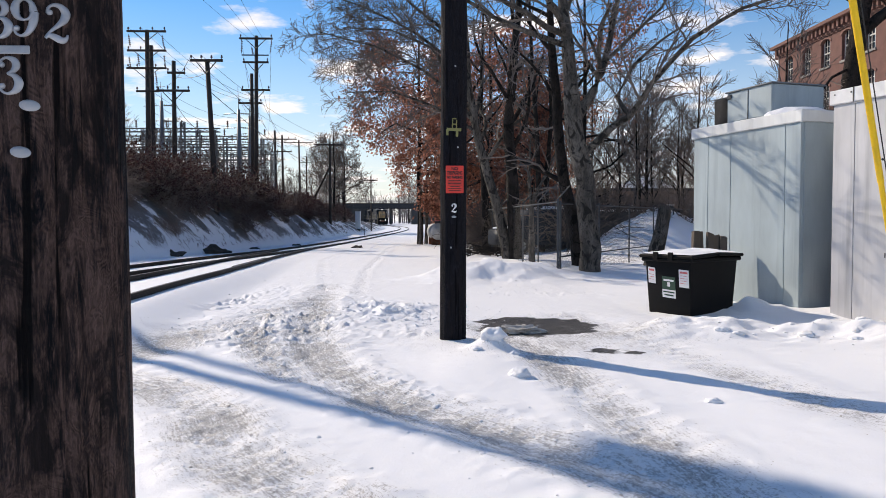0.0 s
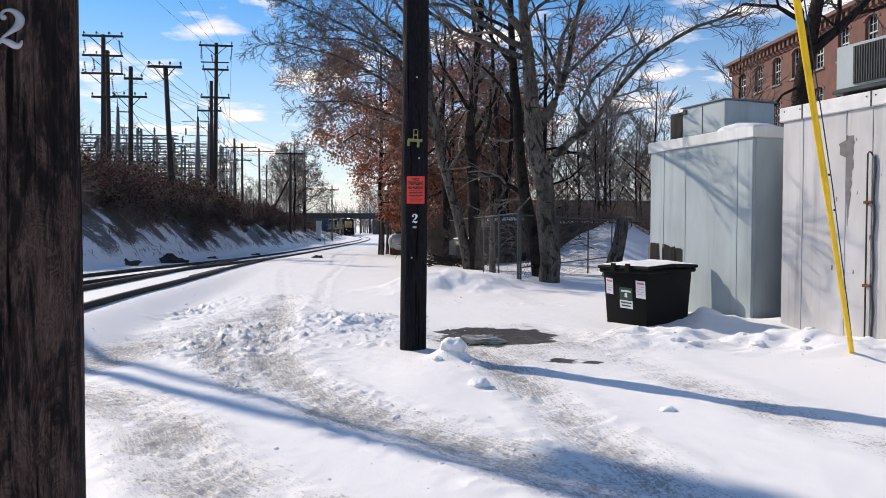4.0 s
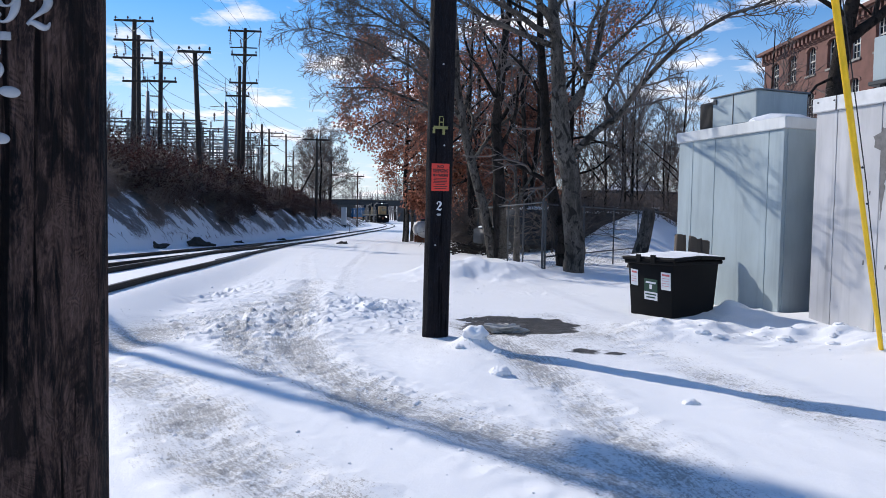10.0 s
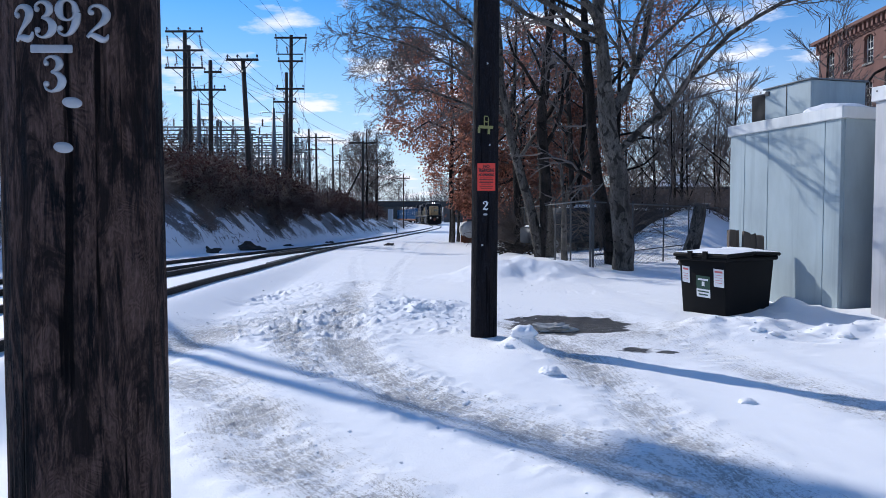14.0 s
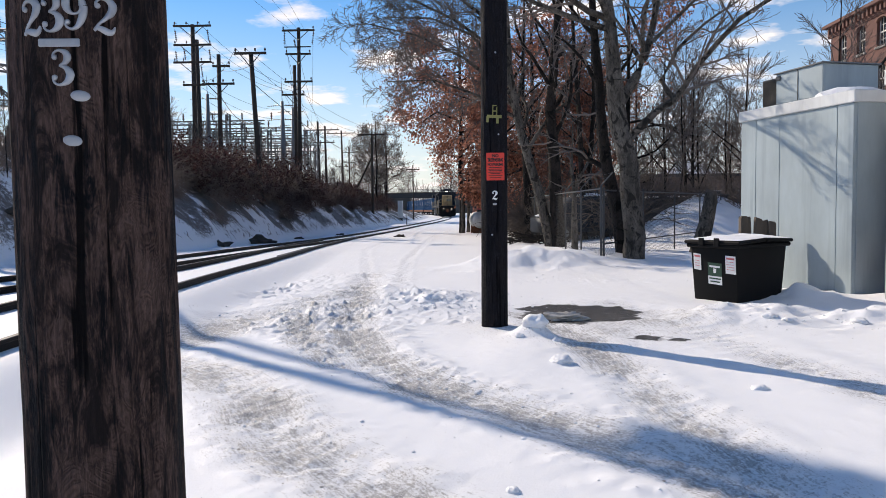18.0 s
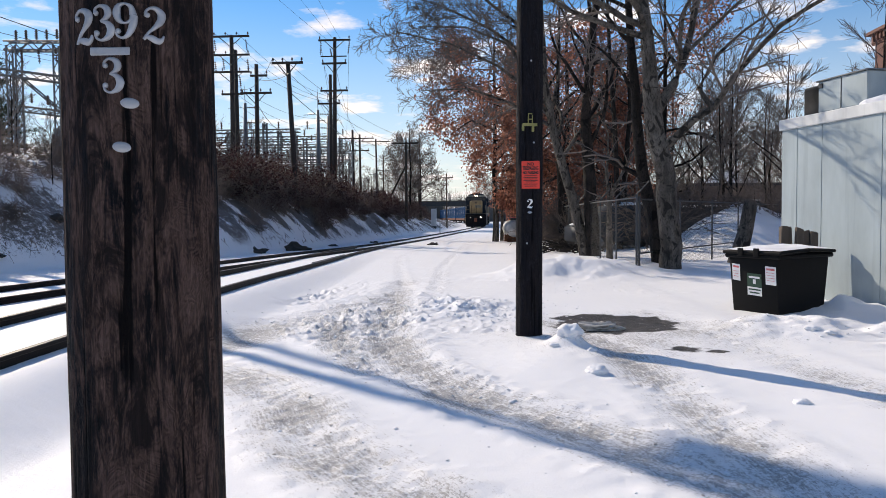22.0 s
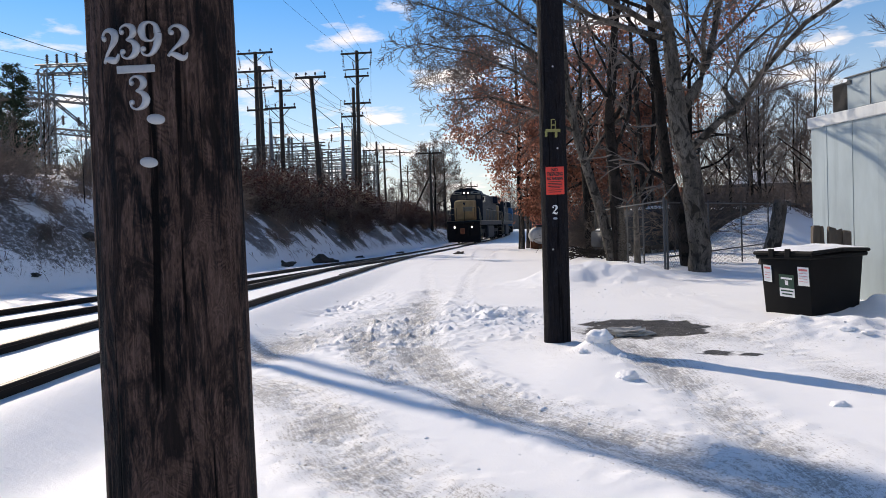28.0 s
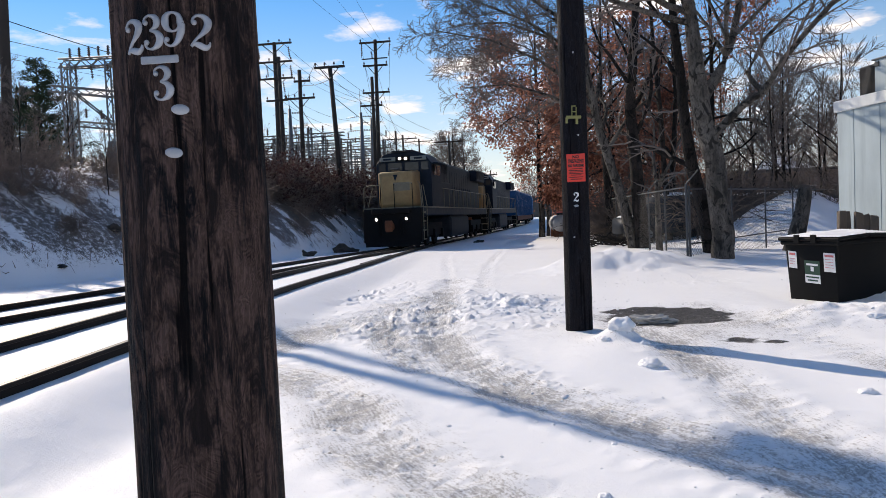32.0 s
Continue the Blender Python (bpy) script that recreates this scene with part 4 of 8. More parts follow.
near_pole = wooden_pole("utility_pole", "dark creosoted timber pole with embossed metal number tags", -0.718, 1.610, 0.1722, 0.100, 12.2, M_POLE, (0.0, 0.0), 260, 120, 0.0035)
for ch, angle, z, size, spin in (("2", -105.5, 1.926, 0.072, 4), ("3", -89.4, 1.933, 0.073, 2), ("9", -73.3, 1.938, 0.073, -2), ("2", -53.5, 1.934, 0.073, -3), ("3", -83.7, 1.824, 0.072, 0)):
    share("digit", digit_mesh(ch, size), near_pole, on_pole(angle, z, 0.1625, spin))
bm = block(bmesh.new(), -0.041, -0.0085, -0.001, 0.041, 0.0085, 0.003, 0.002)
plate = part("divider_bar", bm, M_ALU, near_pole, "embossed aluminium strip")
plate.matrix_basis = on_pole(-84.2, 1.874, 0.1625, 1)
tag = oval_tag(0.019, 0.0115)
share("oval_tag", tag, near_pole, on_pole(-71.4, 1.767, 0.163, -4))
share("oval_tag", tag, near_pole, on_pole(-77.8, 1.675, 0.1635, -6))


def notice():
    """The red sheet on the second pole, its words and bars of small print."""
    sign = thing("warning_sign", "red printed no trespassing notice on a tarred pole", "sign", at=pose(0.612, 8.96, 0) @ on_pole(-88, 2.03, 0.163))
    part("sheet", block(bmesh.new(), -0.109, -0.167, 0, 0.109, 0.167, 0.004, 0.001), M_RED, sign)
    for words, y, size in (("NO", 0.128, 0.050), ("TRESPASSING", 0.078, 0.060), ("NO PARKING", 0.024, 0.044)):
        me = text_mesh(words, size, 0.0008, "CENTER", 0.0024)
        span = max(v.co.x for v in me.vertices)
        for v in me.vertices:
            v.co.x *= min(1.0, 0.094 / span)
        me.materials.clear()
        me.materials.append(M_BLACK)
        share("lettering", me, sign, pose(0, y, 0.0052))
    for y, w in ((-0.012, 0.075), (-0.032, 0.085), (-0.050, 0.08), (-0.068, 0.085), (-0.086, 0.06), (-0.112, 0.082), (-0.136, 0.07)):
        part("print_bar", block(bmesh.new(), -w, y - 0.004, 0.0045, w, y + 0.004, 0.0056), M_BLACK, sign)


pole2 = wooden_pole("utility_pole", "tall black tarred timber pole rising from the snow", 0.6, 8.96, 0.166, 0.145, 11.0, M_POLE2, (0.0065, 0.0), 90, 60, 0.005, -0.3, 9)
notice()
share("digit", digit_mesh("2", 0.105, M_WHITE, 0.17), pole2, on_pole(-88, 1.68, 0.172, 0))
share("oval_tag", oval_tag(0.028, 0.014), pole2, on_pole(-88, 1.575, 0.174, 0))
bm = bmesh.new()
block(bm, -0.03, 0.04, 0, -0.018, 0.17, 0.006, 0.001)
block(bm, 0.02, 0.04, 0, 0.03, 0.15, 0.006, 0.001)
block(bm, -0.03, 0.158, 0, 0.02, 0.17, 0.006, 0.001)
block(bm, -0.025, 0.09, 0.001, 0.028, 0.105, 0.005, 0.001)
block(bm, -0.09, 0.015, 0, 0.085, 0.05, 0.008, 0.001)
block(bm, -0.10, -0.04, 0, -0.07, 0.03, 0.006, 0.001)
block(bm, 0.02, -0.05, 0, 0.05, 0.02, 0.006, 0.001)
part("worn_plate", bm, M_OCHRE, pole2, "torn yellowish plate").matrix_basis = on_pole(-86, 2.60, 0.176, -2)
for a, z in ((-70, 2.42), (-80, 3.4), (-100, 1.2)):
    share("oval_tag", oval_tag(0.012, 0.012), pole2, on_pole(a, z, 0.172))


def guy():
    a, b = Vector((5.91, 8.17, -0.05)), Vector((-0.70, 1.62, 11.9))
    d = (b - a).normalized()
    t = thing("guy_wire", "steel guy wire in a long yellow plastic guard", "guy wire")
    bm = bmesh.new()
    rod(bm, a - d * 0.05, a + d * 2.62, 0.027, 0.027, 16)
    part("lower_guard", bm, M_YELLOW, t)
    bm = bmesh.new()
    rod(bm, a + d * 2.48, a + d * 5.4, 0.032, 0.032, 16)
    part("upper_guard", bm, M_YELLOW, t)
    for k in (2.3, 2.75):
        bm = bmesh.new()
        p = a + d * k
        rod(bm, p + Vector((0.02, -0.05, 0)), p + Vector((0.04, -0.03, 0)), 0.012, 0.012, 8)
        part("guard_clip", bm, M_BLACK, t)
    tb = Tubes()
    side = Vector((0.075, 0.0, 0.0))
    tb.add([a + side * 0.3, a + d * 2.6 + side, a + d * 8 + side * 0.9, b], [0.006] * 4, 6)
    share("wire", tb.mesh("wire", M_GALVWIRE), t)


guy()


# ---- dumpster ----
def dumpster():
    u, v = Vector((0.56, -0.8285, 0)), Vector((0.8285, 0.56, 0))
    at = Matrix(((u.x, v.x, 0, 3.94), (u.y, v.y, 0, 11.72), (0, 0, 1, 0.0), (0, 0, 0, 1)))
    t = thing("dumpster", "black plastic dumpster with stickers and a snowy lid", "dumpster", at=at)
    W, D, H = 0.86, 1.30, 0.90

    def shell(w0, d0, x0, y0, w1, d1, x1, y1, z0, z1):
        bm = bmesh.new()
        lo = [bm.verts.new((x0 + a * w0, y0 + b * d0, z0)) for a, b in ((0, 0), (1, 0), (1, 1), (0, 1))]
        hi = [bm.verts.new((x1 + a * w1, y1 + b * d1, z1)) for a, b in ((0, 0), (1, 0), (1, 1), (0, 1))]
        bm.faces.new(lo[::-1])
        bm.faces.new(hi)
        for i in range(4):
            bm.faces.new((lo[i], lo[(i + 1) % 4], hi[(i + 1) % 4], hi[i]))
        bmesh.ops.bevel(bm, geom=list(bm.edges), offset=0.02, segments=2, affect="EDGES", profile=0.6)
        return bm

    part("bin_body", shell(W - 0.08, D - 0.14, 0.04, 0.07, W, D, 0, 0, -0.05, H), M_BIN, t, "black moulded plastic body", True)
    part("rim", block(bmesh.new(), -0.05, -0.05, H - 0.05, W + 0.05, D + 0.05, H + 0.02, 0.02), M_BIN, t)
    for k, (y0, y1) in enumerate(((-0.07, D * 0.5 - 0.01), (D * 0.5 + 0.01, D + 0.07))):
        bm = block(bmesh.new(), -0.08, y0, H + 0.02, W + 0.08, y1, H + 0.075, 0.018)
        for vv in bm.verts:
            vv.co.z += 0.05 * (0.5 - abs(vv.co.y / D - 0.5)) - 0.02 * max(0, 0.3 - vv.co.y)
        part("lid", bm, M_BIN, t)
        bm = bmesh.new()
        nx, ny = 10, 8
        grid = [[bm.verts.new((-0.06 + (W + 0.12) * i / nx, y0 + 0.02 + (y1 - y0 - 0.03) * j / ny,
                               H + 0.08 + 0.05 * (0.5 - abs((y0 + (y1 - y0) * j / ny) / D - 0.5)) + (0.045 * (1 + 0.6 * noise.noise(Vector((i * 0.5, j * 0.5, k))))) * min(1, 3 * min(i / nx, 1 - i / nx, j / ny, 1 - j / ny))))
                 for i in range(nx + 1)] for j in range(ny + 1)]
        for j in range(ny):
            for i in range(nx):
                bm.faces.new((grid[j][i], grid[j][i + 1], grid[j + 1][i + 1], grid[j + 1][i]))
        ob = part("snow_cover", bm, M_SNOWLUMP, None, "", True)
        ob.name = "lid_snow"
        ob.matrix_world = at
        tagged(ob, "smooth snow lying on a dumpster lid", "snow")
    for y in (0.30, 0.72):
        part("lid_hinge", block(bmesh.new(), -0.09, y, H + 0.05, -0.02, y + 0.10, H + 0.115, 0.01), M_BIN, t)
    for x in (0.22, 0.50):
        part("lid_strap", block(bmesh.new(), x, -0.095, H - 0.02, x + 0.09, -0.06, H + 0.11, 0.008), M_BIN, t)
    part("latch", block(bmesh.new(), 0.40, 0.030, 0.66, 0.48, 0.052, 0.76, 0.006), M_BLACK, t)
    # stickers lie on the sloping front
    def front(x0, z0, x1, z1, mat, name, lift, label="", tilt=0.0):
        bm = bmesh.new()
        pts = []
        for x, z in ((x0, z0), (x1, z0), (x1, z1), (x0, z1)):
            pts.append((x, 0.07 * (1 - (z + 0.05) / (H + 0.05)) - 0.003 - lift + 0.004, z + tilt * (x - x0)))
        sheet(bm, pts, 0.002, (0, -1, 0))
        return part(name, bm, mat, t, label)

    front(0.055, 0.50, 0.195, 0.76, M_WHITE, "sticker", 0.004, "faded white sticker with red print", -0.1)
    front(0.075, 0.70, 0.175, 0.73, M_PINK, "print_bar", 0.007, "", -0.1)
    for z in (0.56, 0.60, 0.64):
        front(0.075, z, 0.165, z + 0.006, M_PINK, "print_bar", 0.007, "", -0.1)
    front(0.32, 0.28, 0.57, 0.62, M_GREEN, "sticker", 0.004, "green and white label", -0.05)
    front(0.32, 0.28, 0.57, 0.41, M_WHITE, "print_panel", 0.006, "", -0.05)
    for z, a, b in ((0.36, 0.34, 0.55), (0.31, 0.36, 0.53)):
        front(a, z, b, z + 0.022, M_GREEN, "print_bar", 0.0085, "", -0.05)
    front(0.35, 0.545, 0.54, 0.575, M_WHITE, "print_bar", 0.007, "", -0.05)
    front(0.42, 0.455, 0.47, 0.525, M_WHITE, "emblem", 0.007, "", -0.05)
    front(0.64, 0.46, 0.82, 0.74, M_WHITE, "sticker", 0.004, "white sticker with red heading", -0.05)
    front(0.66, 0.68, 0.80, 0.71, M_PINK, "print_bar", 0.007, "", -0.05)
    for z in (0.52, 0.56, 0.60, 0.64):
        front(0.66, z, 0.79, z + 0.006, M_PINK, "print_bar", 0.007, "", -0.05)


dumpster()


def stacked_boards():
    rnd = random.Random(5)
    for k in range(5):
        x, y = 5.26 + 0.12 * k, 12.95 - 0.03 * k
        t = thing("old_board", "dark rotten timber offcut leaning by a steel box", "board", "boards behind the dumpster", at=pose(x, y, ground_at(x, y) - 0.05, rnd.uniform(-4, 2), rnd.uniform(-2, 2), rnd.uniform(-12, 12)))
        h = 1.30 + rnd.uniform(-0.06, 0.05)
        bm = block(bmesh.new(), -0.062, -0.05, 0, 0.062, 0.05, h, 0.01)
        for vv in bm.verts:
            if vv.co.z > h * 0.8:
                vv.co.z += rnd.uniform(-0.03, 0.03)
        part("timber", bm, M_WOOD, t)


stacked_boards()


def snow_lumps():
    rnd = random.Random(8)
    for x, y, r in ((1.02, 8.2, 0.15), (1.12, 6.85, 0.11), (0.82, 8.0, 0.06), (1.22, 7.9, 0.06), (4.05, 9.0, 0.09), (4.2, 8.85, 0.07), (5.05, 8.8, 0.10), (5.5, 8.5, 0.08), (2.62, 5.9, 0.07), (5.9, 9.0, 0.10), (5.65, 8.75, 0.07), (0.4, 3.75, 0.04)):
        bm = blob(bmesh.new(), 0, 0, 0, r, r * 0.85, r * (0.6 if x < 2 else 0.42), rnd, 4, 0.16)
        ob = part("snow_lump", bm, M_SNOWLUMP, None, "", True)
        ob.matrix_world = pose(x, y, ground_at(x, y) + r * 0.05, 0, 0, rnd.uniform(0, 180))
        tagged(ob, "rounded lump of ploughed snow on the yard", "snow lump", "snow lumps in the yard")
    # churned crumbs, too many to count
    for name, mat, label, spots in (
        ("snow_crumbs", M_SNOWLUMP, "loose crumbs of churned snow along the wheel ruts", ((RUT_BEND, 0.30, 200), (RUT_SMEAR, 0.35, 260), (RUT_CRUST, 0.12, 160), (RUT_NEAR, 0.25, 70), (RUT_RIGHT, 0.25, 50), ([(-0.7, 12.2), (-0.1, 12.4), (0.3, 11.3), (-0.3, 10.8)], 0.6, 520), ([(1.1, 15.2), (3.4, 15.6)], 0.7, 140), ([(-3.4, 14), (-2.6, 19), (-3, 25)], 0.6, 120), ([(4, 9.6), (6, 8.8)], 0.6, 150))),
        ("dirt_crumbs", M_DIRTYSNOW, "dirty ice crumbs and gravel scattered along the ruts", ((RUT_BEND, 0.22, 420), (RUT_SMEAR, 0.35, 300), (RUT_CRUST, 0.1, 120), (RUT_NEAR, 0.24, 300), (RUT_RIGHT, 0.2, 160), (RUT_YARD, 0.25, 120), ([(1.2, 9.9), (2.8, 9.9)], 0.5, 160)))):
        verts, faces = [], []
        ico = bmesh.new()
        bmesh.ops.create_icosphere(ico, subdivisions=1, radius=1.0)
        iv, fi = [v.co.copy() for v in ico.verts], [[v.index for v in f.verts] for f in ico.faces]
        ico.free()
        seeds = []
        for line, wide, count in spots:
            for _ in range(count * 2):
                k = rnd.randrange(len(line) - 1)
                f = rnd.random()
                x = line[k][0] + f * (line[k + 1][0] - line[k][0]) + rnd.gauss(0, wide)
                y = line[k][1] + f * (line[k + 1][1] - line[k][1]) + rnd.gauss(0, wide)
                r = min(0.05, rnd.lognormvariate(-4.95, 0.55)) * (1.5 if wide == 0.6 and count == 520 else 1.0) * (0.42 if mat is M_DIRTYSNOW else 1)
                if y > 3.2:
                    seeds.append((x, y, r))
        levels = height(np.array([p[0] for p in seeds]), np.array([p[1] for p in seeds]))
        for (x, y, r), z in zip(seeds, levels):
            base = len(verts)
            turn = Matrix.Rotation(rnd.uniform(0, 6), 3, "Z")
            for c in iv:
                q = turn @ Vector((c.x * r * rnd.uniform(0.8, 1.25), c.y * r, c.z * r * 0.6))
                verts.append((x + q.x, y + q.y, float(z) + r * 0.15 + q.z))
            faces += [[base + i for i in f] for f in fi]
        tagged(new(name, mesh_from(name, verts, faces, mat, False)), label, "snow crumbs" if mat is M_SNOWLUMP else "gravel", kind="stuff")
    # the heap of dirty ice in the puddle
    bm = bmesh.new()
    blob(bm, 0, 0, 0.02, 0.24, 0.12, 0.09, rnd, 4, 0.4)
    ob = part("ice_chunk", bm, M_DIRTYSNOW, None)
    ob.matrix_world = pose(1.6, 9.75, ground_at(1.6, 9.75))
    tagged(ob, "ragged chunk of dirty ice beside a puddle", "ice chunk")


snow_lumps()


# ---- chain-link fence ----
def chain_link(name, ax, ay, bx, by, high, arms, low_rail):
    a, b = Vector((ax, ay, 0)), Vector((bx, by, 0))
    run = (b - a)
    long = run.length
    d = run.normalized()
    t = thing(name, "galvanised chain-link fence with barbed-wire arms along a snowy yard", "fence")
    n = max(1, round(long / 3.0))
    side = Vector((-d.y, d.x, 0))
    for k in range(n + 1):
        p = a + d * (long * k / n)
        z = ground_at(p.x, p.y)
        bm = bmesh.new()
        rod(bm, p + Vector((0, 0, z - 0.3)), p + Vector((0, 0, high)), 0.032 if k in (0, n) else 0.026, None, 10)
        part("post", bm, M_FENCE, t)
        if arms:
            bm = bmesh.new()
            rod(bm, p + Vector((0, 0, high)), p + arms * 0.34 + Vector((0, 0, high + 0.36)), 0.018, None, 6)
            part("barb_arm", bm, M_FENCE, t)
    for z in ([high - 0.08] + ([low_rail] if low_rail else [])):
        bm = bmesh.new()
        rod(bm, a + Vector((0, 0, z)), b + Vector((0, 0, z)), 0.021, None, 8)
        part("rail", bm, M_STEELDARK if low_rail else M_FENCE, t)
    tb = Tubes()
    step = 0.12
    top = high - 0.05
    k = -top
    while k < long:
        for s in (1, -1):
            x0, x1 = k, k + top
            z0, z1 = 0.0, top
            if x0 < 0:
                z0, x0 = -x0, 0.0
            if x1 > long:
                z1, x1 = top - (x1 - long), long
            if s < 0:
                z0, z1 = top - z0, top - z1
            if x1 > x0:
                tb.add([a + d * x0 + Vector((0, 0, z0 + 0.02)), a + d * x1 + Vector((0, 0, z1 + 0.02))], [0.0017 if arms else 0.0032] * 2, 3)
        k += step
    share("wire_mesh", tb.mesh("wire_mesh", M_GALVWIRE, False), t)
    if arms:
        tb = Tubes()
        for f in (0.25, 0.6, 0.95):
            o = arms * 0.34 * f + Vector((0, 0, high + 0.36 * f))
            tb.add([a + o, (a + b) / 2 + o - Vector((0, 0, 0.03)), b + o], [0.004] * 3, 3)
        share("barbed_wire", tb.mesh("barbed_wire", M_GALVWIRE), t)


chain_link("fence", 4.14, 19.8, 3.9, 37.0, 2.1, Vector((0.9, -0.3, 0)), 0)
chain_link("fence", 4.22, 19.85, 13.2, 33.4, 2.05, None, 0.5)

# ---- utility poles, wires and the substation ----
WIRE_ENDS = {}


def line_pole(key, top, foot, r0, r1, arms, mat=None, label="weathered timber utility pole with crossarms on the bank", twin=None, round_top=False):
    """A far pole. arms: (height, half length to each side, insulators, braced)."""
    mat = mat or M_POLEFAR
    top, foot = Vector(top), Vector(foot)
    t = thing("utility_pole", label, "utility pole")
    bm = bmesh.new()
    d = (foot - top).normalized()
    rod(bm, foot + d * 2.5, top, r0, r1, 12)
    part("shaft", bm, mat, t, "", True)
    if twin:
        bm = bmesh.new()
        rod(bm, Vector(twin[1]) + Vector((0, 0, -2.5)), twin[0], r0 * 0.95, r1, 12)
        part("shaft", bm, mat, t, "", True)
    ends = []
    for z, x0, x1, pins, brace in arms:
        k = (top.z - z) / max(0.1, top.z - foot.z)
        c = top.lerp(foot, k) + Vector((0, -r0 - 0.05, 0))
        bm = block(bmesh.new(), c.x + x0, c.y - 0.05, z - 0.07, c.x + x1, c.y + 0.05, z + 0.07, 0.01)
        part("crossarm", bm, mat, t)
        if brace:
            for s in (x0, x1):
                bm = bmesh.new()
                rod(bm, c + Vector((s * 0.62, -0.03, z - c.z - 0.05)), c + Vector((0, -0.03, z - c.z - 0.75)), 0.03, None, 5)
                part("brace", bm, M_STEELDARK, t)
        for i in range(pins):
            x = x0 + (x1 - x0) * (0.04 + 0.92 * i / max(1, pins - 1))
            p = Vector((c.x + x, c.y, z + 0.07))
            bm = bmesh.new()
            rod(bm, p, p + Vector((0, 0, 0.10)), 0.02, None, 6)
            rod(bm, p + Vector((0, 0, 0.08)), p + Vector((0, 0, 0.22)), 0.065, 0.045, 8)
            part("insulator", bm, M_INSUL, t)
            ends.append(p + Vector((0, 0, 0.22)))
    WIRE_ENDS[key] = ends
    return t


def dropper(t, p, q):
    """A hanging insulator string with sheds."""
    p, q = Vector(p), Vector(q)
    bm = bmesh.new()
    rod(bm, p, q, 0.02, None, 5)
    for k in range(5):
        c = p.lerp(q, 0.15 + 0.17 * k)
        rod(bm, c - (q - p).normalized() * 0.02, c + (q - p).normalized() * 0.02, 0.085, 0.05, 8)
    part("insulator_string", bm, M_INSUL, t)


def wire(a, b, sag, r=0.012, name="overhead_wire", label="sagging black overhead cable between poles"):
    a, b = Vector(a), Vector(b)
    pts = [a.lerp(b, k / 14) - Vector((0, 0, sag * 4 * (k / 14) * (1 - k / 14))) for k in range(15)]
    tb = Tubes()
    tb.add(pts, [r] * 15, 5)
    tagged(new(name, tb.mesh(name, M_WIRE)), label, "cable", "overhead cables")


pa = line_pole("a", (-11.38, 55, 15.3), (-11.55, 55, 3.2), 0.19, 0.13, ((15.05, -1.2, 1.25, 2, True), (13.3, -0.95, 0.95, 3, True), (11.25, -1.05, 1.05, 3, True)))
part("crossarm", block(bmesh.new(), -12.45, 54.78, 13.80, -10.45, 54.86, 13.88, 0.01), M_POLEFAR, pa)
dropper(pa, (-12.4, 54.8, 15.0), (-12.45, 54.8, 13.95))
dropper(pa, (-10.2, 54.8, 14.95), (-10.35, 54.8, 13.95))
dropper(pa, (-11.6, 54.8, 13.85), (-11.7, 54.8, 14.45))
pa2 = line_pole("a2", (-12.2, 57, 12.9), (-12.2, 57, 3.3), 0.17, 0.13, ((10.6, -1.0, 0.8, 3, True),))
pb = line_pole("b", (-11.47, 42, 10.7), (-11.05, 42, 1.5), 0.17, 0.13, ((10.6, -0.9, 0.95, 4, True),), M_POLEFAR, "leaning grey timber pole with one crossarm on the bank")
pc = line_pole("c", (-18.34, 52, 14.9), (-18.41, 52, 3.6), 0.2, 0.14, ((14.75, -1.3, 1.4, 4, True), (13.42, -1.3, 1.4, 4, True), (12.2, -1.35, 1.4, 5, True), (10.6, -0.7, 0.9, 3, False)), M_POLEFAR,
               "pair of dark timber poles crowded with crossarms and insulators", ((-18.78, 54, 14.3), (-18.68, 54, 3.8)))
for x, z in ((-19.5, 14.5), (-17.2, 14.5), (-19.5, 13.0), (-17.1, 13.1), (-18.9, 13.2), (-17.7, 11.9)):
    dropper(pc, (x, 51.7, z), (x + 0.1, 51.7, z - 0.85))
p3 = line_pole("3", (-15.26, 48, 11.9), (-15.31, 48, 3.6), 0.17, 0.13, ((9.95, -1.08, 1.08, 4, True), (11.1, -0.35, 0.8, 2, False)))
for k, (x, y, h, r) in enumerate(((-20.8, 62, 11.6, 0.34), (-15.8, 68, 11.8, 0.36), (-15.25, 70, 11.5, 0.36))):
    t = thing("steel_monopole", "tapered pale steel mast in the substation", "steel mast")
    bm = bmesh.new()
    rod(bm, (x, y, 2.5), (x, y, h), r, 0.13, 16)
    part("mast", bm, M_STEEL, t, "", True)
    bm = bmesh.new()
    rod(bm, (x, y, h), (x - 0.05, y, h + (2.2 if k else 1.6)), 0.03, 0.015, 6)
    part("spike", bm, M_STEELDARK, t)
    for j in range(3):
        z = h - 0.4 - 1.3 * j
        dropper(t, (x - 0.2, y - 0.2, z), (x - 1.3, y - 0.6, z - 0.15))
        dropper(t, (x + 0.2, y - 0.2, z), (x + 1.2, y - 0.6, z - 0.1))
# poles receding along the line
line_pole("f1", (-18.46, 100, 13.8), (-18.3, 100, 3), 0.19, 0.14, ((12.6, -2.0, 3.0, 6, True), (10.9, -0.6, 2.3, 4, False)), M_POLEFAR, "distant timber line pole with crossarms", ((-18.0, 103, 13.5), (-17.9, 103, 3)))
line_pole("f3", (-19.8, 130, 15.8), (-19.6, 130, 3), 0.2, 0.14, ((15.3, -2.6, 2.6, 4, True),), M_POLEFAR, "distant timber line pole with a crossarm")
line_pole("f5", (-23.5, 165, 16.0), (-23.5, 165, 3), 0.2, 0.14, ((14.6, -1.6, 1.6, 3, False), (12.4, -1.6, 1.6, 3, False)), M_POLEFAR, "distant timber line pole with crossarms")
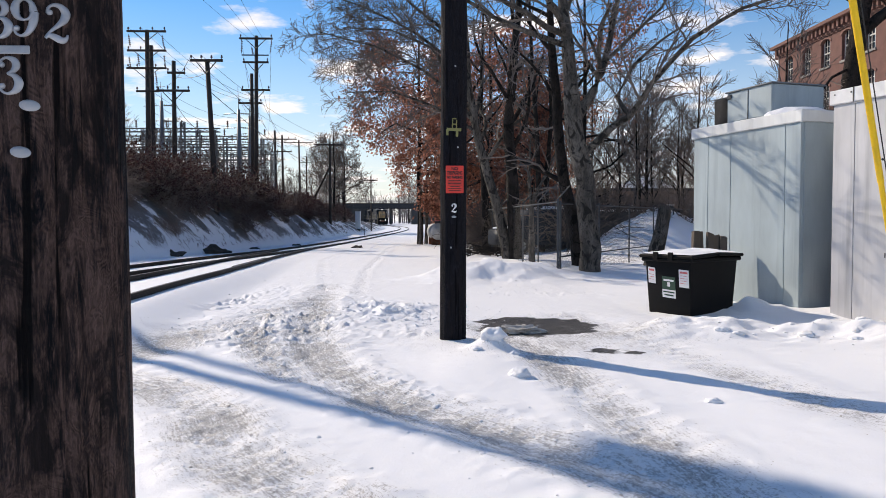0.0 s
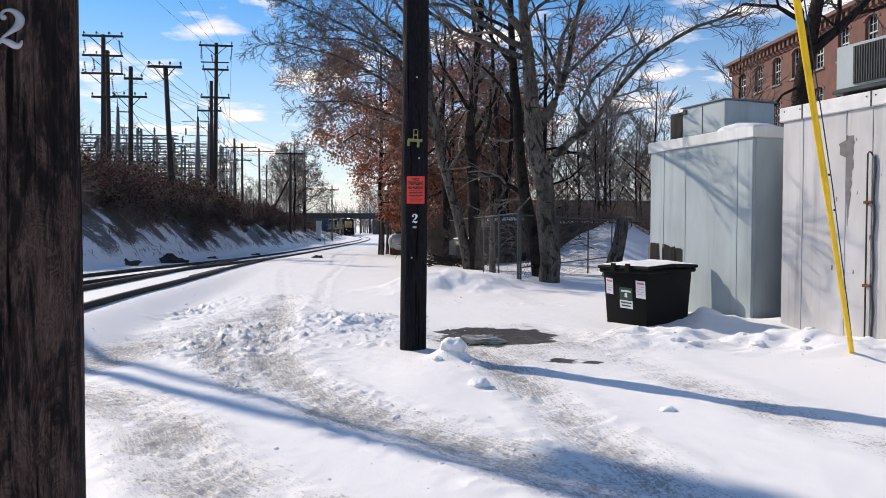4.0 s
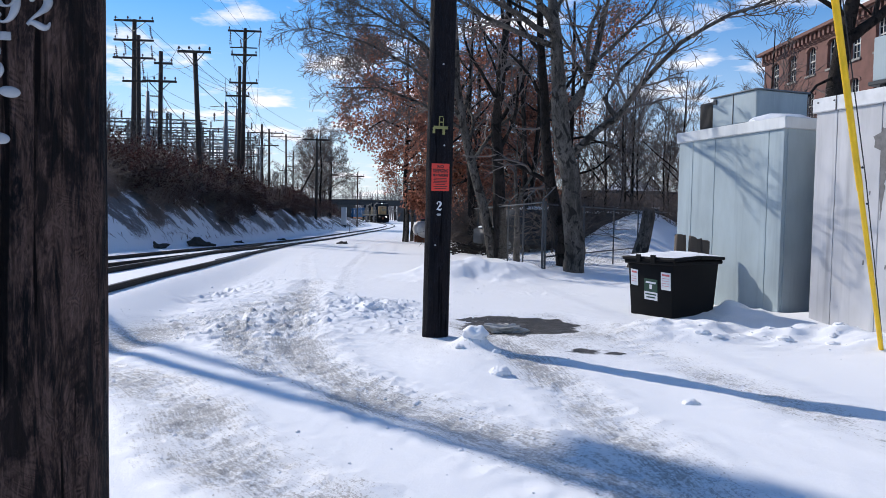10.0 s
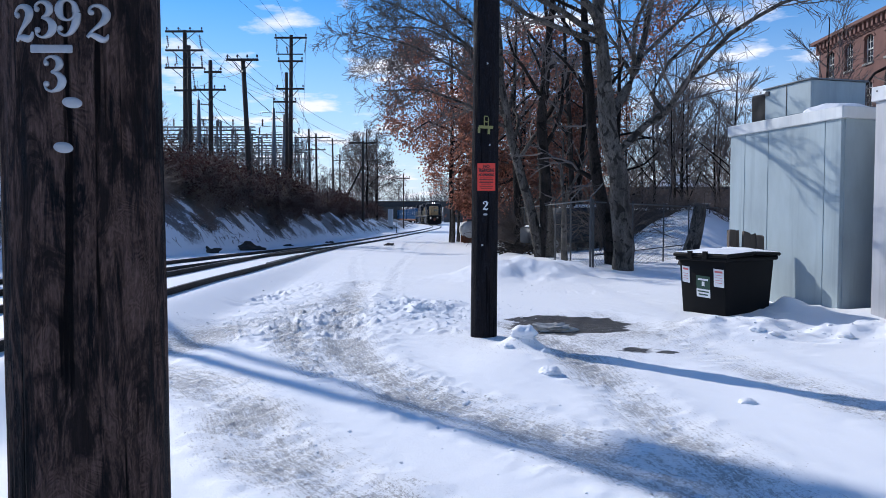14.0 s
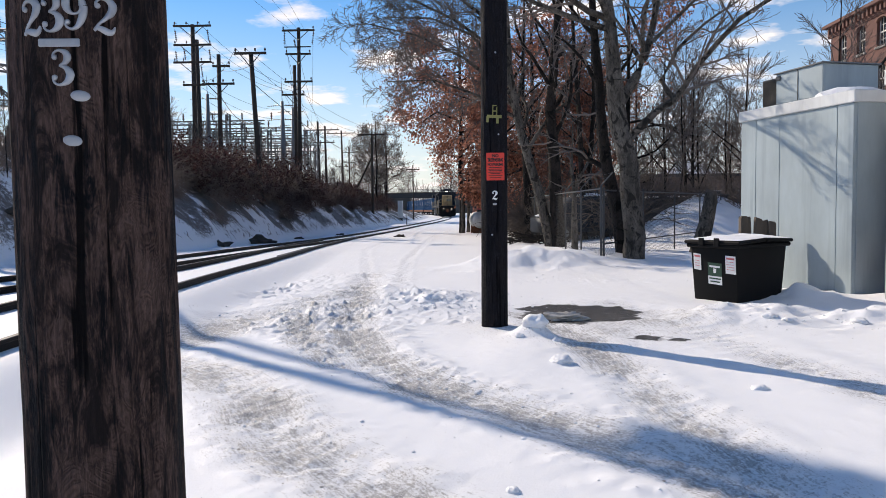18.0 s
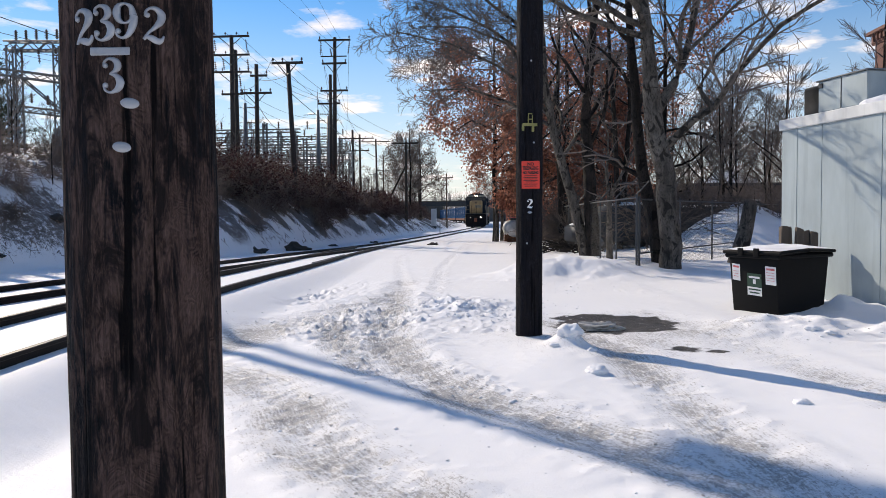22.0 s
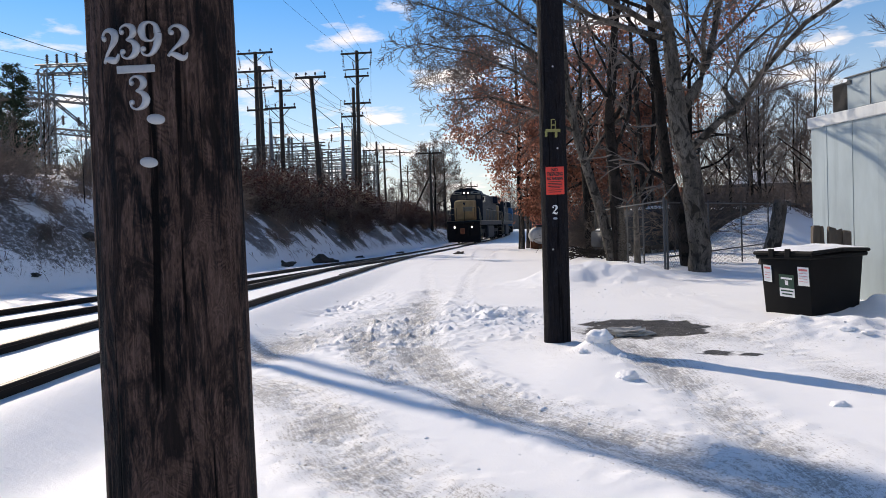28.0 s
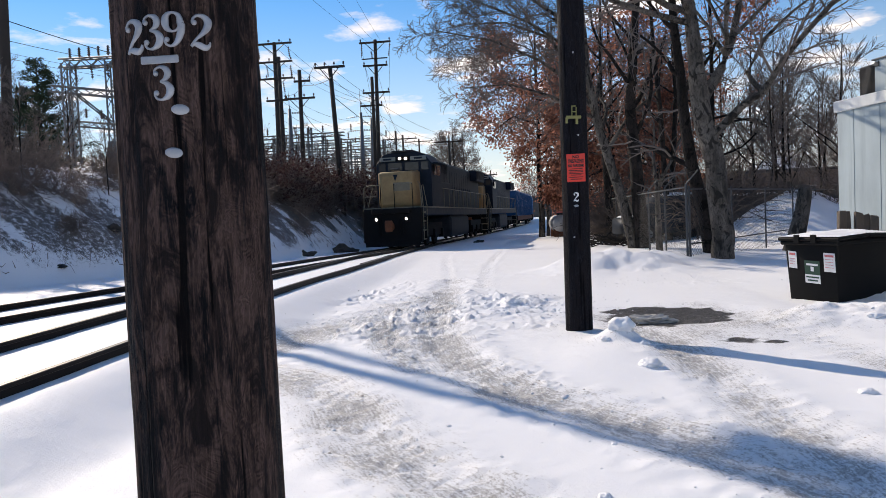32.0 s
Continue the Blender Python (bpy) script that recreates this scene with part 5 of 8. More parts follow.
line_pole("f6", (-29.0, 190, 14.0), (-29, 190, 3), 0.2, 0.14, ((13.0, -1.6, 1.6, 3, False),), M_POLEFAR, "distant timber line pole with a crossarm")
line_pole("f7", (-20.0, 215, 15.0), (-20, 215, 2), 0.2, 0.14, ((13.8, -2.0, 2.0, 3, False),), M_POLEFAR, "distant timber line pole with a crossarm")
pf4 = line_pole("f4", (-7.91, 72, 9.2), (-7.92, 72, 0.4), 0.15, 0.12, ((8.95, -1.35, 1.3, 2, False),), M_POLEFAR, "thin line-side pole with one crossarm and a strut")
bm = bmesh.new()
rod(bm, (-7.95, 72, 6.7), (-10.6, 72.3, 1.6), 0.09, 0.10, 8)
part("strut", bm, M_POLEFAR, pf4)
line_pole("sig", (-5.3, 98, 7.5), (-5.3, 98, 0), 0.10, 0.08, ((6.9, -0.9, 0.9, 2, False),), M_POLEFAR, "thin dark line-side pole near the bridge")
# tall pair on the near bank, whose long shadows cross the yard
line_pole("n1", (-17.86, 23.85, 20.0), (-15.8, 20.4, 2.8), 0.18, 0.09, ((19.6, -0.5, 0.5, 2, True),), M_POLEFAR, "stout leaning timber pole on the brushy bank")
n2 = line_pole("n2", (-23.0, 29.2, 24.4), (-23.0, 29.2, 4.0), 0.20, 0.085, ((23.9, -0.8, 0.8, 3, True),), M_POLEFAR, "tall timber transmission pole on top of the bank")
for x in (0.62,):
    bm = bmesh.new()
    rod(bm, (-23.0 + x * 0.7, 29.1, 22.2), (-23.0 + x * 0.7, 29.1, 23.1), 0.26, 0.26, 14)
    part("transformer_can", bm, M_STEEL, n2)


def string(a, b, sags, pick=None):
    ea, eb = WIRE_ENDS[a], WIRE_ENDS[b]
    for k in range(min(len(ea), len(eb)) if pick is None else pick):
        wire(ea[k], eb[k], sags)


string("a", "f1", 1.6, 4)
string("a2", "f3", 2.2, 3)
string("c", "a2", 0.8, 3)
string("3", "b", 0.6, 1)
string("b", "f4", 0.9, 2)
string("f1", "f3", 1.2, 4)
string("f3", "f5", 1.2, 3)
for k, (x, z) in enumerate(((-18.5, 22), (-14.5, 23), (-10.5, 22.5))):
    wire((x, 18, z), (-11.9 + 0.5 * k, 55, 15.1), 1.2, 0.009)
wire((-26, 18, 12.6), (-21.0, 42, 11.1), 0.5, 0.02)
wire((-25, 18, 10.6), (-24.0, 40, 11.4), 0.35, 0.014)
wire((-25, 18, 10.0), (-24.5, 40, 10.9), 0.3, 0.010)
wire((-25, 18, 9.8), (-24.5, 40, 10.6), 0.3, 0.010)
wire((-15.2, 48, 9.2), (-11.4, 42, 6.6), 0.5, 0.022)
wire((-11.45, 42, 9.0), (-8.0, 72, 6.2), 0.6, 0.022)
wire((-11.4, 42, 10.0), (-15.2, 48, 10.9), 0.2, 0.016)
for k in range(5):
    wire((-18.4, 52, 11.6 - 0.7 * k), (-15.8, 68, 11.0 - 0.9 * k), 0.7, 0.012)


def lattice(t, a, b, wide, n, r=0.045, name="lattice_beam"):
    """An open steel beam of four chords with zigzag bracing."""
    a, b = Vector(a), Vector(b)
    d = (b - a).normalized()
    u = d.cross(Vector((0, 0, 1)) if abs(d.z) < 0.9 else Vector((1, 0, 0))).normalized()
    w = d.cross(u)
    tb = Tubes()
    c = [(u * s + w * q) * wide / 2 for s, q in ((-1, -1), (1, -1), (1, 1), (-1, 1))]
    for o in c:
        tb.add([a + o, b + o], [r] * 2, 4)
    for k in range(n):
        p, q = a.lerp(b, k / n), a.lerp(b, (k + 1) / n)
        for i in range(4):
            j = (i + 1) % 4
            tb.add([p + c[i], q + c[j]] if k % 2 else [p + c[j], q + c[i]], [r * 0.6] * 2, 3)
    share(name, tb.mesh(name, M_STEEL, False), t)


def switch_set(t, x, y, z, s=1.0):
    bm = bmesh.new()
    rod(bm, (x, y, z), (x, y, z + 0.55 * s), 0.05, None, 6)
    for k in range(4):
        rod(bm, (x, y, z + (0.08 + 0.12 * k) * s), (x, y, z + (0.12 + 0.12 * k) * s), 0.11 * s, 0.08 * s, 8)
    part("insulator", bm, M_INSUL, t)


def gantry():
    t = thing("substation_gantry", "grey lattice steel gantry with rows of insulators", "gantry")
    y = 40.0
    for x in (-26.75, -24.0, -21.4):
        lattice(t, (x, y, 3.0), (x, y, 11.5), 0.55, 12, 0.055, "lattice_column")
    lattice(t, (-27.2, y, 11.5), (-20.8, y, 11.35), 0.5, 12, 0.06)
    lattice(t, (-27.6, y - 0.6, 10.0), (-21.0, y + 0.2, 9.1), 0.35, 10, 0.05)
    lattice(t, (-26.8, y, 8.0), (-21.0, y, 7.2), 0.3, 10, 0.045)
    for k in range(9):
        switch_set(t, -26.4 + 0.6 * k, y - 0.3, 11.75)
    for k in range(5):
        switch_set(t, -25.6 + 0.95 * k, y - 0.3, 8.2 - 0.13 * k)
        dropper(t, (-26.0 + 1.0 * k, y - 0.5, 11.2), (-25.8 + 1.0 * k, y - 0.7, 10.3))
    lattice(t, (-26.5, y - 0.2, 9.9), (-23.9, y - 0.2, 7.7), 0.12, 4, 0.03, "diagonal_brace")
    # transformer below
    tr = thing("transformer", "pale grey transformer tank with bushings", "transformer", at=pose(-24.6, 42.5, ground_at(-24.6, 42.5)))
    part("tank", block(bmesh.new(), -1.1, -0.7, 0.2, 1.1, 0.7, 3.0, 0.04), M_STEEL, tr)
    for k in range(10):
        part("radiator_fin", block(bmesh.new(), -1.0 + 0.21 * k, -1.0, 0.6, -0.96 + 0.21 * k, -0.7, 2.6), M_STEEL, tr)
    for k in range(3):
        switch_set(tr, -0.7 + 0.7 * k, 0, 3.0, 1.3)
    part("plinth", block(bmesh.new(), -1.4, -1.0, -0.3, 1.4, 1.0, 0.2), M_CONCRETE, tr)


gantry()


def switchyard():
    """Rows of far steel frames behind the brush."""
    rnd = random.Random(21)
    for row, (y, x0, n) in enumerate(((64, -27.5, 5), (72, -28.5, 6), (82, -29.5, 6), (94, -28, 5))):
        t = thing("switchyard_frame", "distant grey steel switchyard frame with insulators", "steel frame", "switchyard frames")
        step = 2.6
        high = 9.4 + 0.25 * row
        for k in range(n):
            lattice(t, (x0 + k * step, y, 2.0), (x0 + k * step, y, high + (0.7 if k % 2 else 0)), 0.32, 8, 0.05, "lattice_column")
        for z in (high, high - 1.1, high - 2.3):
            lattice(t, (x0 - 0.6, y, z), (x0 + (n - 1) * step + 0.6, y, z), 0.3, 3 * n, 0.045)
        for k in range(n * 2):
            switch_set(t, x0 + k * step / 2, y - 0.2, high + 0.2, 1.1)
            if rnd.random() < 0.7:
                switch_set(t, x0 + k * step / 2 + 0.4, y - 0.3, high - 0.95, 0.9)
    t = thing("switchyard_frame", "tall stepped steel frame at the substation's edge", "steel frame", "switchyard frames")
    for k in range(3):
        x = -30.6 + 1.2 * k
        lattice(t, (x, 70, 2.0), (x, 70, 14.6 - 0.8 * k), 0.3, 10, 0.05, "lattice_column")
    for z in (13.2, 11.8, 10.4, 9.0):
        lattice(t, (-31.0, 70, z), (-27.6, 70, z), 0.25, 5, 0.045)


switchyard()


def relay_case():
    z = ground_at(-6.2, 86)
    t = thing("relay_case", "tall pale signal equipment case by the track", "equipment case", at=pose(-6.2, 86, z))
    part("cabinet", block(bmesh.new(), -0.30, -0.3, 0.15, 0.30, 0.3, 2.2, 0.02), M_STEEL_LIGHT, t)
    part("cap", block(bmesh.new(), -0.34, -0.34, 2.2, 0.34, 0.34, 2.28, 0.01), M_STEEL, t)
    part("leg", block(bmesh.new(), -0.25, -0.2, -0.3, 0.25, 0.2, 0.15), M_STEELDARK, t)
    z = ground_at(-4.9, 77)
    t = thing("marker_post", "short dark marker post with a small plate", "marker post", at=pose(-4.9, 77, z))
    bm = bmesh.new()
    rod(bm, (0, 0, -0.2), (0, 0, 1.1), 0.04, None, 8)
    part("post", bm, M_STEELDARK, t)
    part("plate", block(bmesh.new(), -0.11, -0.06, 0.7, 0.11, -0.04, 1.15, 0.01), M_STEEL_LIGHT, t)


relay_case()


def trackside_rubble():
    rnd = random.Random(31)
    for x, y, r, label in ((-2.9, 40.0, 0.5, "dark lump of ballast at the track edge"), (-9.9, 30.8, 0.55, "dark boulder at the bank's foot"), (-9.3, 35, 0.8, "dark boulder at the bank's foot"), (-8.9, 41.5, 0.35, "dark boulder at the bank's foot"), (-7.4, 47.5, 0.4, "dark boulder at the bank's foot"), (-12.3, 17.6, 0.2, "dark boulder at the bank's foot"), (-12.6, 20.5, 0.35, "dark boulder at the bank's foot")):
        bm = bmesh.new()
        r *= 0.72
        blob(bm, 0, 0, 0, r * rnd.uniform(0.8, 1.2), r * 0.7, r * rnd.uniform(0.35, 0.6), rnd, 3, 0.42)
        ob = part("boulder", bm, M_ROCK, None)
        ob.matrix_world = pose(x, y, ground_at(x, y), 0, 0, rnd.uniform(0, 180))
        tagged(ob, label, "boulder", "rocks by the track")


trackside_rubble()

# ---- bridge, mill and other far things ----
# bridge concrete, its colour darkened to carry the shade there
M_SHADECONCRETE = plain("shaded_concrete", (0.10, 0.095, 0.085), 0.9, 0, 0.3, 0.6, 12, 0.2, 0.01, True)


def overpass():
    y = 246
    t = thing("road_bridge", "dark steel girder road bridge over the railway", "bridge")
    part("girder", block(bmesh.new(), -44, y - 0.4, 5.4, 24, y, 7.0, 0.03), M_STEELDARK, t, "dark plate girder")
    part("girder", block(bmesh.new(), -44, y + 9, 5.4, 24, y + 9.4, 7.0, 0.03), M_STEELDARK, t, "dark plate girder")
    part("deck", block(bmesh.new(), -44, y - 0.7, 7.0, 24, y + 10, 7.3, 0.02), M_SHADECONCRETE, t)
    for k in range(18):
        part("stiffener", block(bmesh.new(), -43 + 3.9 * k, y - 0.5, 5.45, -42.8 + 3.9 * k, y - 0.4, 6.98), M_STEELDARK, t)
    for z in (7.75, 8.2):
        bm = bmesh.new()
        rod(bm, (-44, y - 0.5, z), (24, y - 0.5, z), 0.06, None, 6)
        part("rail", bm, M_STEEL, t)
    for k in range(24):
        bm = bmesh.new()
        rod(bm, (-43 + 2.9 * k, y - 0.5, 7.3), (-43 + 2.9 * k, y - 0.5, 8.25), 0.06, None, 6)
        part("rail_post", bm, M_STEEL, t)
    for x0, x1 in ((-44, -14.6), (0.2, 24)):
        part("abutment", block(bmesh.new(), x0, y - 0.3, -1, x1, y + 10, 5.4, 0.05), M_SHADECONCRETE, t, "stained concrete abutment darkened for shade")
    for k in range(3):
        part("column", block(bmesh.new(), -7.2, y + 1 + 3.5 * k, -1, -6.6, y + 1.7 + 3.5 * k, 5.4, 0.03), M_SHADECONCRETE, t)
    # embankments that carry the road away on both sides
    for x0, x1, h0, h1, nm in ((-160, -44, 5.4, 5.4, "w"), (24, 160, 5.4, 5.4, "e")):
        bm = block(bmesh.new(), x0, y - 6, -1, x1, y + 16, 7.2)
        for v in bm.verts:
            if v.co.z > 5:
                v.co.y += 6 if v.co.y < y else -6
        ob = part("road_embankment", bm, M_BRUSH, None)
        tagged(ob, "brown brushy embankment leading to a road bridge", "embankment", kind="structure")


M_BRUSH = plain("brush_ground", (0.10, 0.080, 0.062), 1.0, 0, 0.5, 0.5, 6, 0.6, 0.2, True)
overpass()


def mill():
    """A four-storey brick mill; its long wall runs towards the street."""
    cx, cy, top = 29.45, 56.9, 15.2
    d = Vector((-0.035, -1.0, 0)).normalized()      # along the long wall, towards the street
    n = Vector((-1.0, 0.035, 0)).normalized()       # out of the long wall
    at = Matrix(((d.x, n.x, 0, cx), (d.y, n.y, 0, cy), (0, 0, 1, 0), (0, 0, 0, 1)))
    t = thing("brick_mill", "long red-brick mill with rows of arched sash windows", "mill building", at=at)
    long, deep = 46.0, 16.0
    bay, ww = 2.62, 1.15
    nb = int(long / bay)
    sills = [1.6, 5.3, 9.0, 12.15]
    wh = 1.95
    # the wall is built of piers and spandrels, so that the openings go through it
    for k in range(nb + 1):
        x0 = 0.0 if k == 0 else 0.45 + (k - 1) * bay + bay / 2 + ww / 2 - 0.0
        x1 = 0.45 + k * bay + bay / 2 - ww / 2 if k < nb else long
        part("wall_pier", block(bmesh.new(), x0, -0.4, -0.5, x1, 0.0, 14.35), M_BRICK, t)
    for k in range(nb):
        xa = 0.45 + k * bay + bay / 2 - ww / 2
        prev = -0.5
        for s in sills:
            part("spandrel", block(bmesh.new(), xa, -0.4, prev, xa + ww, 0.0, s), M_BRICK, t)
            prev = s + wh
        part("spandrel", block(bmesh.new(), xa, -0.4, prev, xa + ww, 0.0, 14.35), M_BRICK, t)
    part("end_wall", block(bmesh.new(), -0.35, -deep, -0.5, 0.0, -0.4, 14.35), M_BRICK, t)
    part("back_wall", block(bmesh.new(), 0.0, -deep - 0.4, -0.5, long, -deep, 14.35), M_BRICK, t)
    part("roof", block(bmesh.new(), -0.4, -deep - 0.5, 14.95, long, 0.55, 15.2, 0.02), M_BRICKLIGHT, t)
    part("cornice", block(bmesh.new(), -0.38, -0.2, 14.35, long, 0.12, 14.95), M_BRICKLIGHT, t)
    part("string_course", block(bmesh.new(), -0.38, -0.1, 14.25, long, 0.07, 14.35), M_BRICKLIGHT, t)
    corbel = bpy.data.meshes.new("corbel")
    bm = block(bmesh.new(), 0, 0.12, 14.45, 0.24, 0.34, 14.95)
    bm.to_mesh(corbel)
    bm.free()
    corbel.materials.append(M_BRICKLIGHT)
    for k in range(int(long / 0.55)):
        share("corbel", corbel, t, pose(0.1 + k * 0.55, 0, 0))

    def window_meshes():
        frame_bm = bmesh.new()
        block(frame_bm, -ww / 2, -0.26, 0, -ww / 2 + 0.07, -0.2, wh)
        block(frame_bm, ww / 2 - 0.07, -0.26, 0, ww / 2, -0.2, wh)
        block(frame_bm, -ww / 2 + 0.07, -0.26, 0, ww / 2 - 0.07, -0.2, 0.08)
        block(frame_bm, -ww / 2 + 0.07, -0.26, wh * 0.5 - 0.04, ww / 2 - 0.07, -0.19, wh * 0.5 + 0.04)
        for x in (-0.18, 0.18):
            block(frame_bm, x - 0.02, -0.25, 0.08, x + 0.02, -0.21, wh)
        for z in (0.25, 0.75):
            block(frame_bm, -ww / 2 + 0.07, -0.25, wh * z - 0.015, ww / 2 - 0.07, -0.215, wh * z + 0.015)
        glass_bm = block(bmesh.new(), -ww / 2, -0.30, 0, ww / 2, -0.27, wh)
        arch_bm = bmesh.new()
        for k in range(7):
            a0, a1 = math.pi * k / 7, math.pi * (k + 1) / 7
            r0, r1, cz = ww / 2, ww / 2 + 0.22, wh - 0.26
            q = [(math.cos(a) * r * 1.0, cz + math.sin(a) * r * 0.45 + 0.0) for a, r in ((a0, r0), (a1, r0), (a1, r1), (a0, r1))]
            sheet(arch_bm, [(x, 0.0, z) for x, z in q], 0.05, (0, 1, 0))
        # brick filling above the curve of the arch
        for s in (-1, 1):
            sheet(arch_bm, [(s * ww / 2, -0.2, wh), (s * ww / 2, -0.2, wh - 0.26), (s * ww / 2 * 0.72, -0.2, wh - 0.09), (s * ww / 2 * 0.35, -0.2, wh)], 0.2, (0, 1, 0))
        sill_bm = block(bmesh.new(), -ww / 2 - 0.08, -0.2, -0.14, ww / 2 + 0.08, 0.10, 0.0)
        out = []
        for nm, b, m in (("window_frame", frame_bm, M_FRAME), ("pane", glass_bm, M_GLASS), ("arch", arch_bm, M_BRICKLIGHT), ("window_sill", sill_bm, M_CONCRETE)):
            me = bpy.data.meshes.new(nm)
            b.to_mesh(me)
            b.free()
            me.materials.append(m)
            out.append((nm, me))
        return out

    kit = window_meshes()
    for k in range(nb):
        for s in sills:
            w = new("window")
            w.parent = t
            w.matrix_basis = pose(0.45 + k * bay + bay / 2, 0, s)
            for nm, me in kit:
                share(nm, me, w)


mill()


def yard_beyond_fence():
    # long low brown building
    z = 0.0
    t = thing("low_warehouse", "long low brown warehouse with a flat snowy roof", "warehouse", at=pose(16, 78, 0))
    part("wall", block(bmesh.new(), -2, 0, -1, 44, 12, 4.6), M_BROWNWALL, t)
    part("roof", block(bmesh.new(), -2.4, -0.4, 4.6, 44.4, 12.4, 4.9, 0.02), M_STEELDARK, t)
    for k in range(9):
        part("loading_door", block(bmesh.new(), 1 + 4.6 * k, -0.06, 0, 3.6 + 4.6 * k, -0.003, 3.0), M_STEELDARK, t)
        part("door_frame", block(bmesh.new(), 0.85 + 4.6 * k, -0.05, 3.0, 3.75 + 4.6 * k, -0.003, 3.15), M_CONCRETE, t)
    # house far behind
    t = thing("house", "pale clapboard house with a snowy roof among bare trees", "house", at=pose(34, 105, 0, 0, 0, -12))
    part("wall", block(bmesh.new(), -5, -4, -1, 5, 4, 5.4), M_FRAME, t)
    bm = bmesh.new()
    prof = [(-5.5, 5.4), (5.5, 5.4), (0, 7.8)]
    sheet(bm, [(x, -4.5, z) for x, z in prof], 9.0, (0, 1, 0))
    part("roof", bm, M_SNOWLUMP, t)
    for x in (-3.4, 0, 3.4):
        for z in (0.8, 3.2):
            w = new("window")
            w.parent = t
            w.matrix_basis = pose(x, -4.0, z)
            part("pane", block(bmesh.new(), -0.5, -0.04, 0, 0.5, -0.01, 1.6), M_GLASS, w)
            part("window_frame", block(bmesh.new(), -0.6, -0.03, -0.1, 0.6, -0.005, 0.0), M_WHITE, w)


yard_beyond_fence()


def parked_van(x, y, turn, paint, label):
    t = thing("parked_van", label, "van", "vehicles behind the fence", at=pose(x, y, ground_at(x, y), 0, 0, turn))
    bm = bmesh.new()
    prof = [(-2.4, 0.35), (-2.4, 1.05), (-1.5, 1.2), (-0.8, 1.95), (2.3, 2.0), (2.4, 1.0), (2.4, 0.35)]
    sheet(bm, [(a, -0.9, b) for a, b in prof], 1.8, (0, 1, 0))
    bmesh.ops.bevel(bm, geom=list(bm.edges), offset=0.06, segments=2, affect="EDGES")
    part("body", bm, paint, t, "", True)
    for s in (-1, 1):
        y0 = s * 0.905
        for a, b in ((-0.62, 0.3), (0.4, 1.2), (1.3, 2.1)):
            part("side_window", block(bmesh.new(), a, min(y0, y0 + s * 0.01), 1.25, b, max(y0, y0 + s * 0.01), 1.8, 0.003), M_GLASS, t)
        for a in (-1.55, 1.5):
            bm = bmesh.new()
            rod(bm, (a, s * 0.72, 0.33), (a, s * 0.93, 0.33), 0.33, None, 18)
            w = part("wheel", bm, M_BLACK, t)
            bm = bmesh.new()
            rod(bm, (a, s * 0.93, 0.33), (a, s * 0.945, 0.33), 0.19, None, 14)
            part("rim", bm, M_STEEL, w)
    bm = bmesh.new()
    blob(bm, 0.8, 0, 2.0, 1.6, 0.85, 0.12, random.Random(2), 3, 0.05)
    blob(bm, -1.95, 0, 1.12, 0.5, 0.8, 0.08, random.Random(3), 3, 0.05)
    ob = part("roof_snow", bm, M_SNOWLUMP, None, "", True)
    ob.matrix_world = t.matrix_world
    tagged(ob, "snow lying on a parked van", "snow")


parked_van(6.2, 33.5, 20, M_LOCODARK, "dark blue parked van with snow on its roof")
parked_van(12.0, 44.0, -15, M_BLACK, "black parked van half buried behind a snow pile")


def gas_tank():
    z = ground_at(1.75, 44.3)
    t = thing("storage_tank", "dented grey gas tank on rusty legs under the oak", "gas tank", at=pose(1.78, 44.3, z, 0, 0, 8))
    bm = bmesh.new()
    bmesh.ops.create_uvsphere(bm, u_segments=24, v_segments=14, radius=0.52)
    for v in bm.verts:
        v.co = Vector((v.co.x, v.co.y * 0.75 + (1.4 if v.co.y > 0.01 else 0), v.co.z + 0.82))
    part("vessel", bm, M_TANK, t, "", True)
    bm = bmesh.new()
    rod(bm, (0, 0.25, 1.28), (0, 0.25, 1.46), 0.2, 0.2, 16)
    part("dome", bm, M_STEELDARK, t)
    bm = bmesh.new()
    rod(bm, (0, 0.25, 1.46), (0, 0.25, 1.53), 0.22, 0.16, 16)
    part("dome_cap", bm, M_PINK, t, "red cap")
    for y in (0.15, 1.2):
        part("cradle", block(bmesh.new(), -0.42, y, -0.1, 0.42, y + 0.12, 0.5, 0.02), M_RUST, t)


gas_tank()


def broken_trunk():
    t = thing("tree_stump", "tall broken tree trunk by the fence", "tree stump", at=pose(8.35, 23.6, ground_at(8.35, 23.6)))
    tb = Tubes()
    tb.add([Vector((-0.28, 0, -0.2)), Vector((-0.16, 0, 0.4)), Vector((0.02, 0, 1.1)), Vector((0.12, 0, 1.7)), Vector((0.14, 0, 1.95))], [0.34, 0.26, 0.22, 0.21, 0.19], 12)
    share("trunk", tb.mesh("trunk", M_BARK), t)
    bm = bmesh.new()
    rod(bm, (0.14, 0, 1.93), (0.15, 0, 2.0), 0.19, 0.15, 12)
    part("cut_top", bm, M_WOOD, t)


broken_trunk()

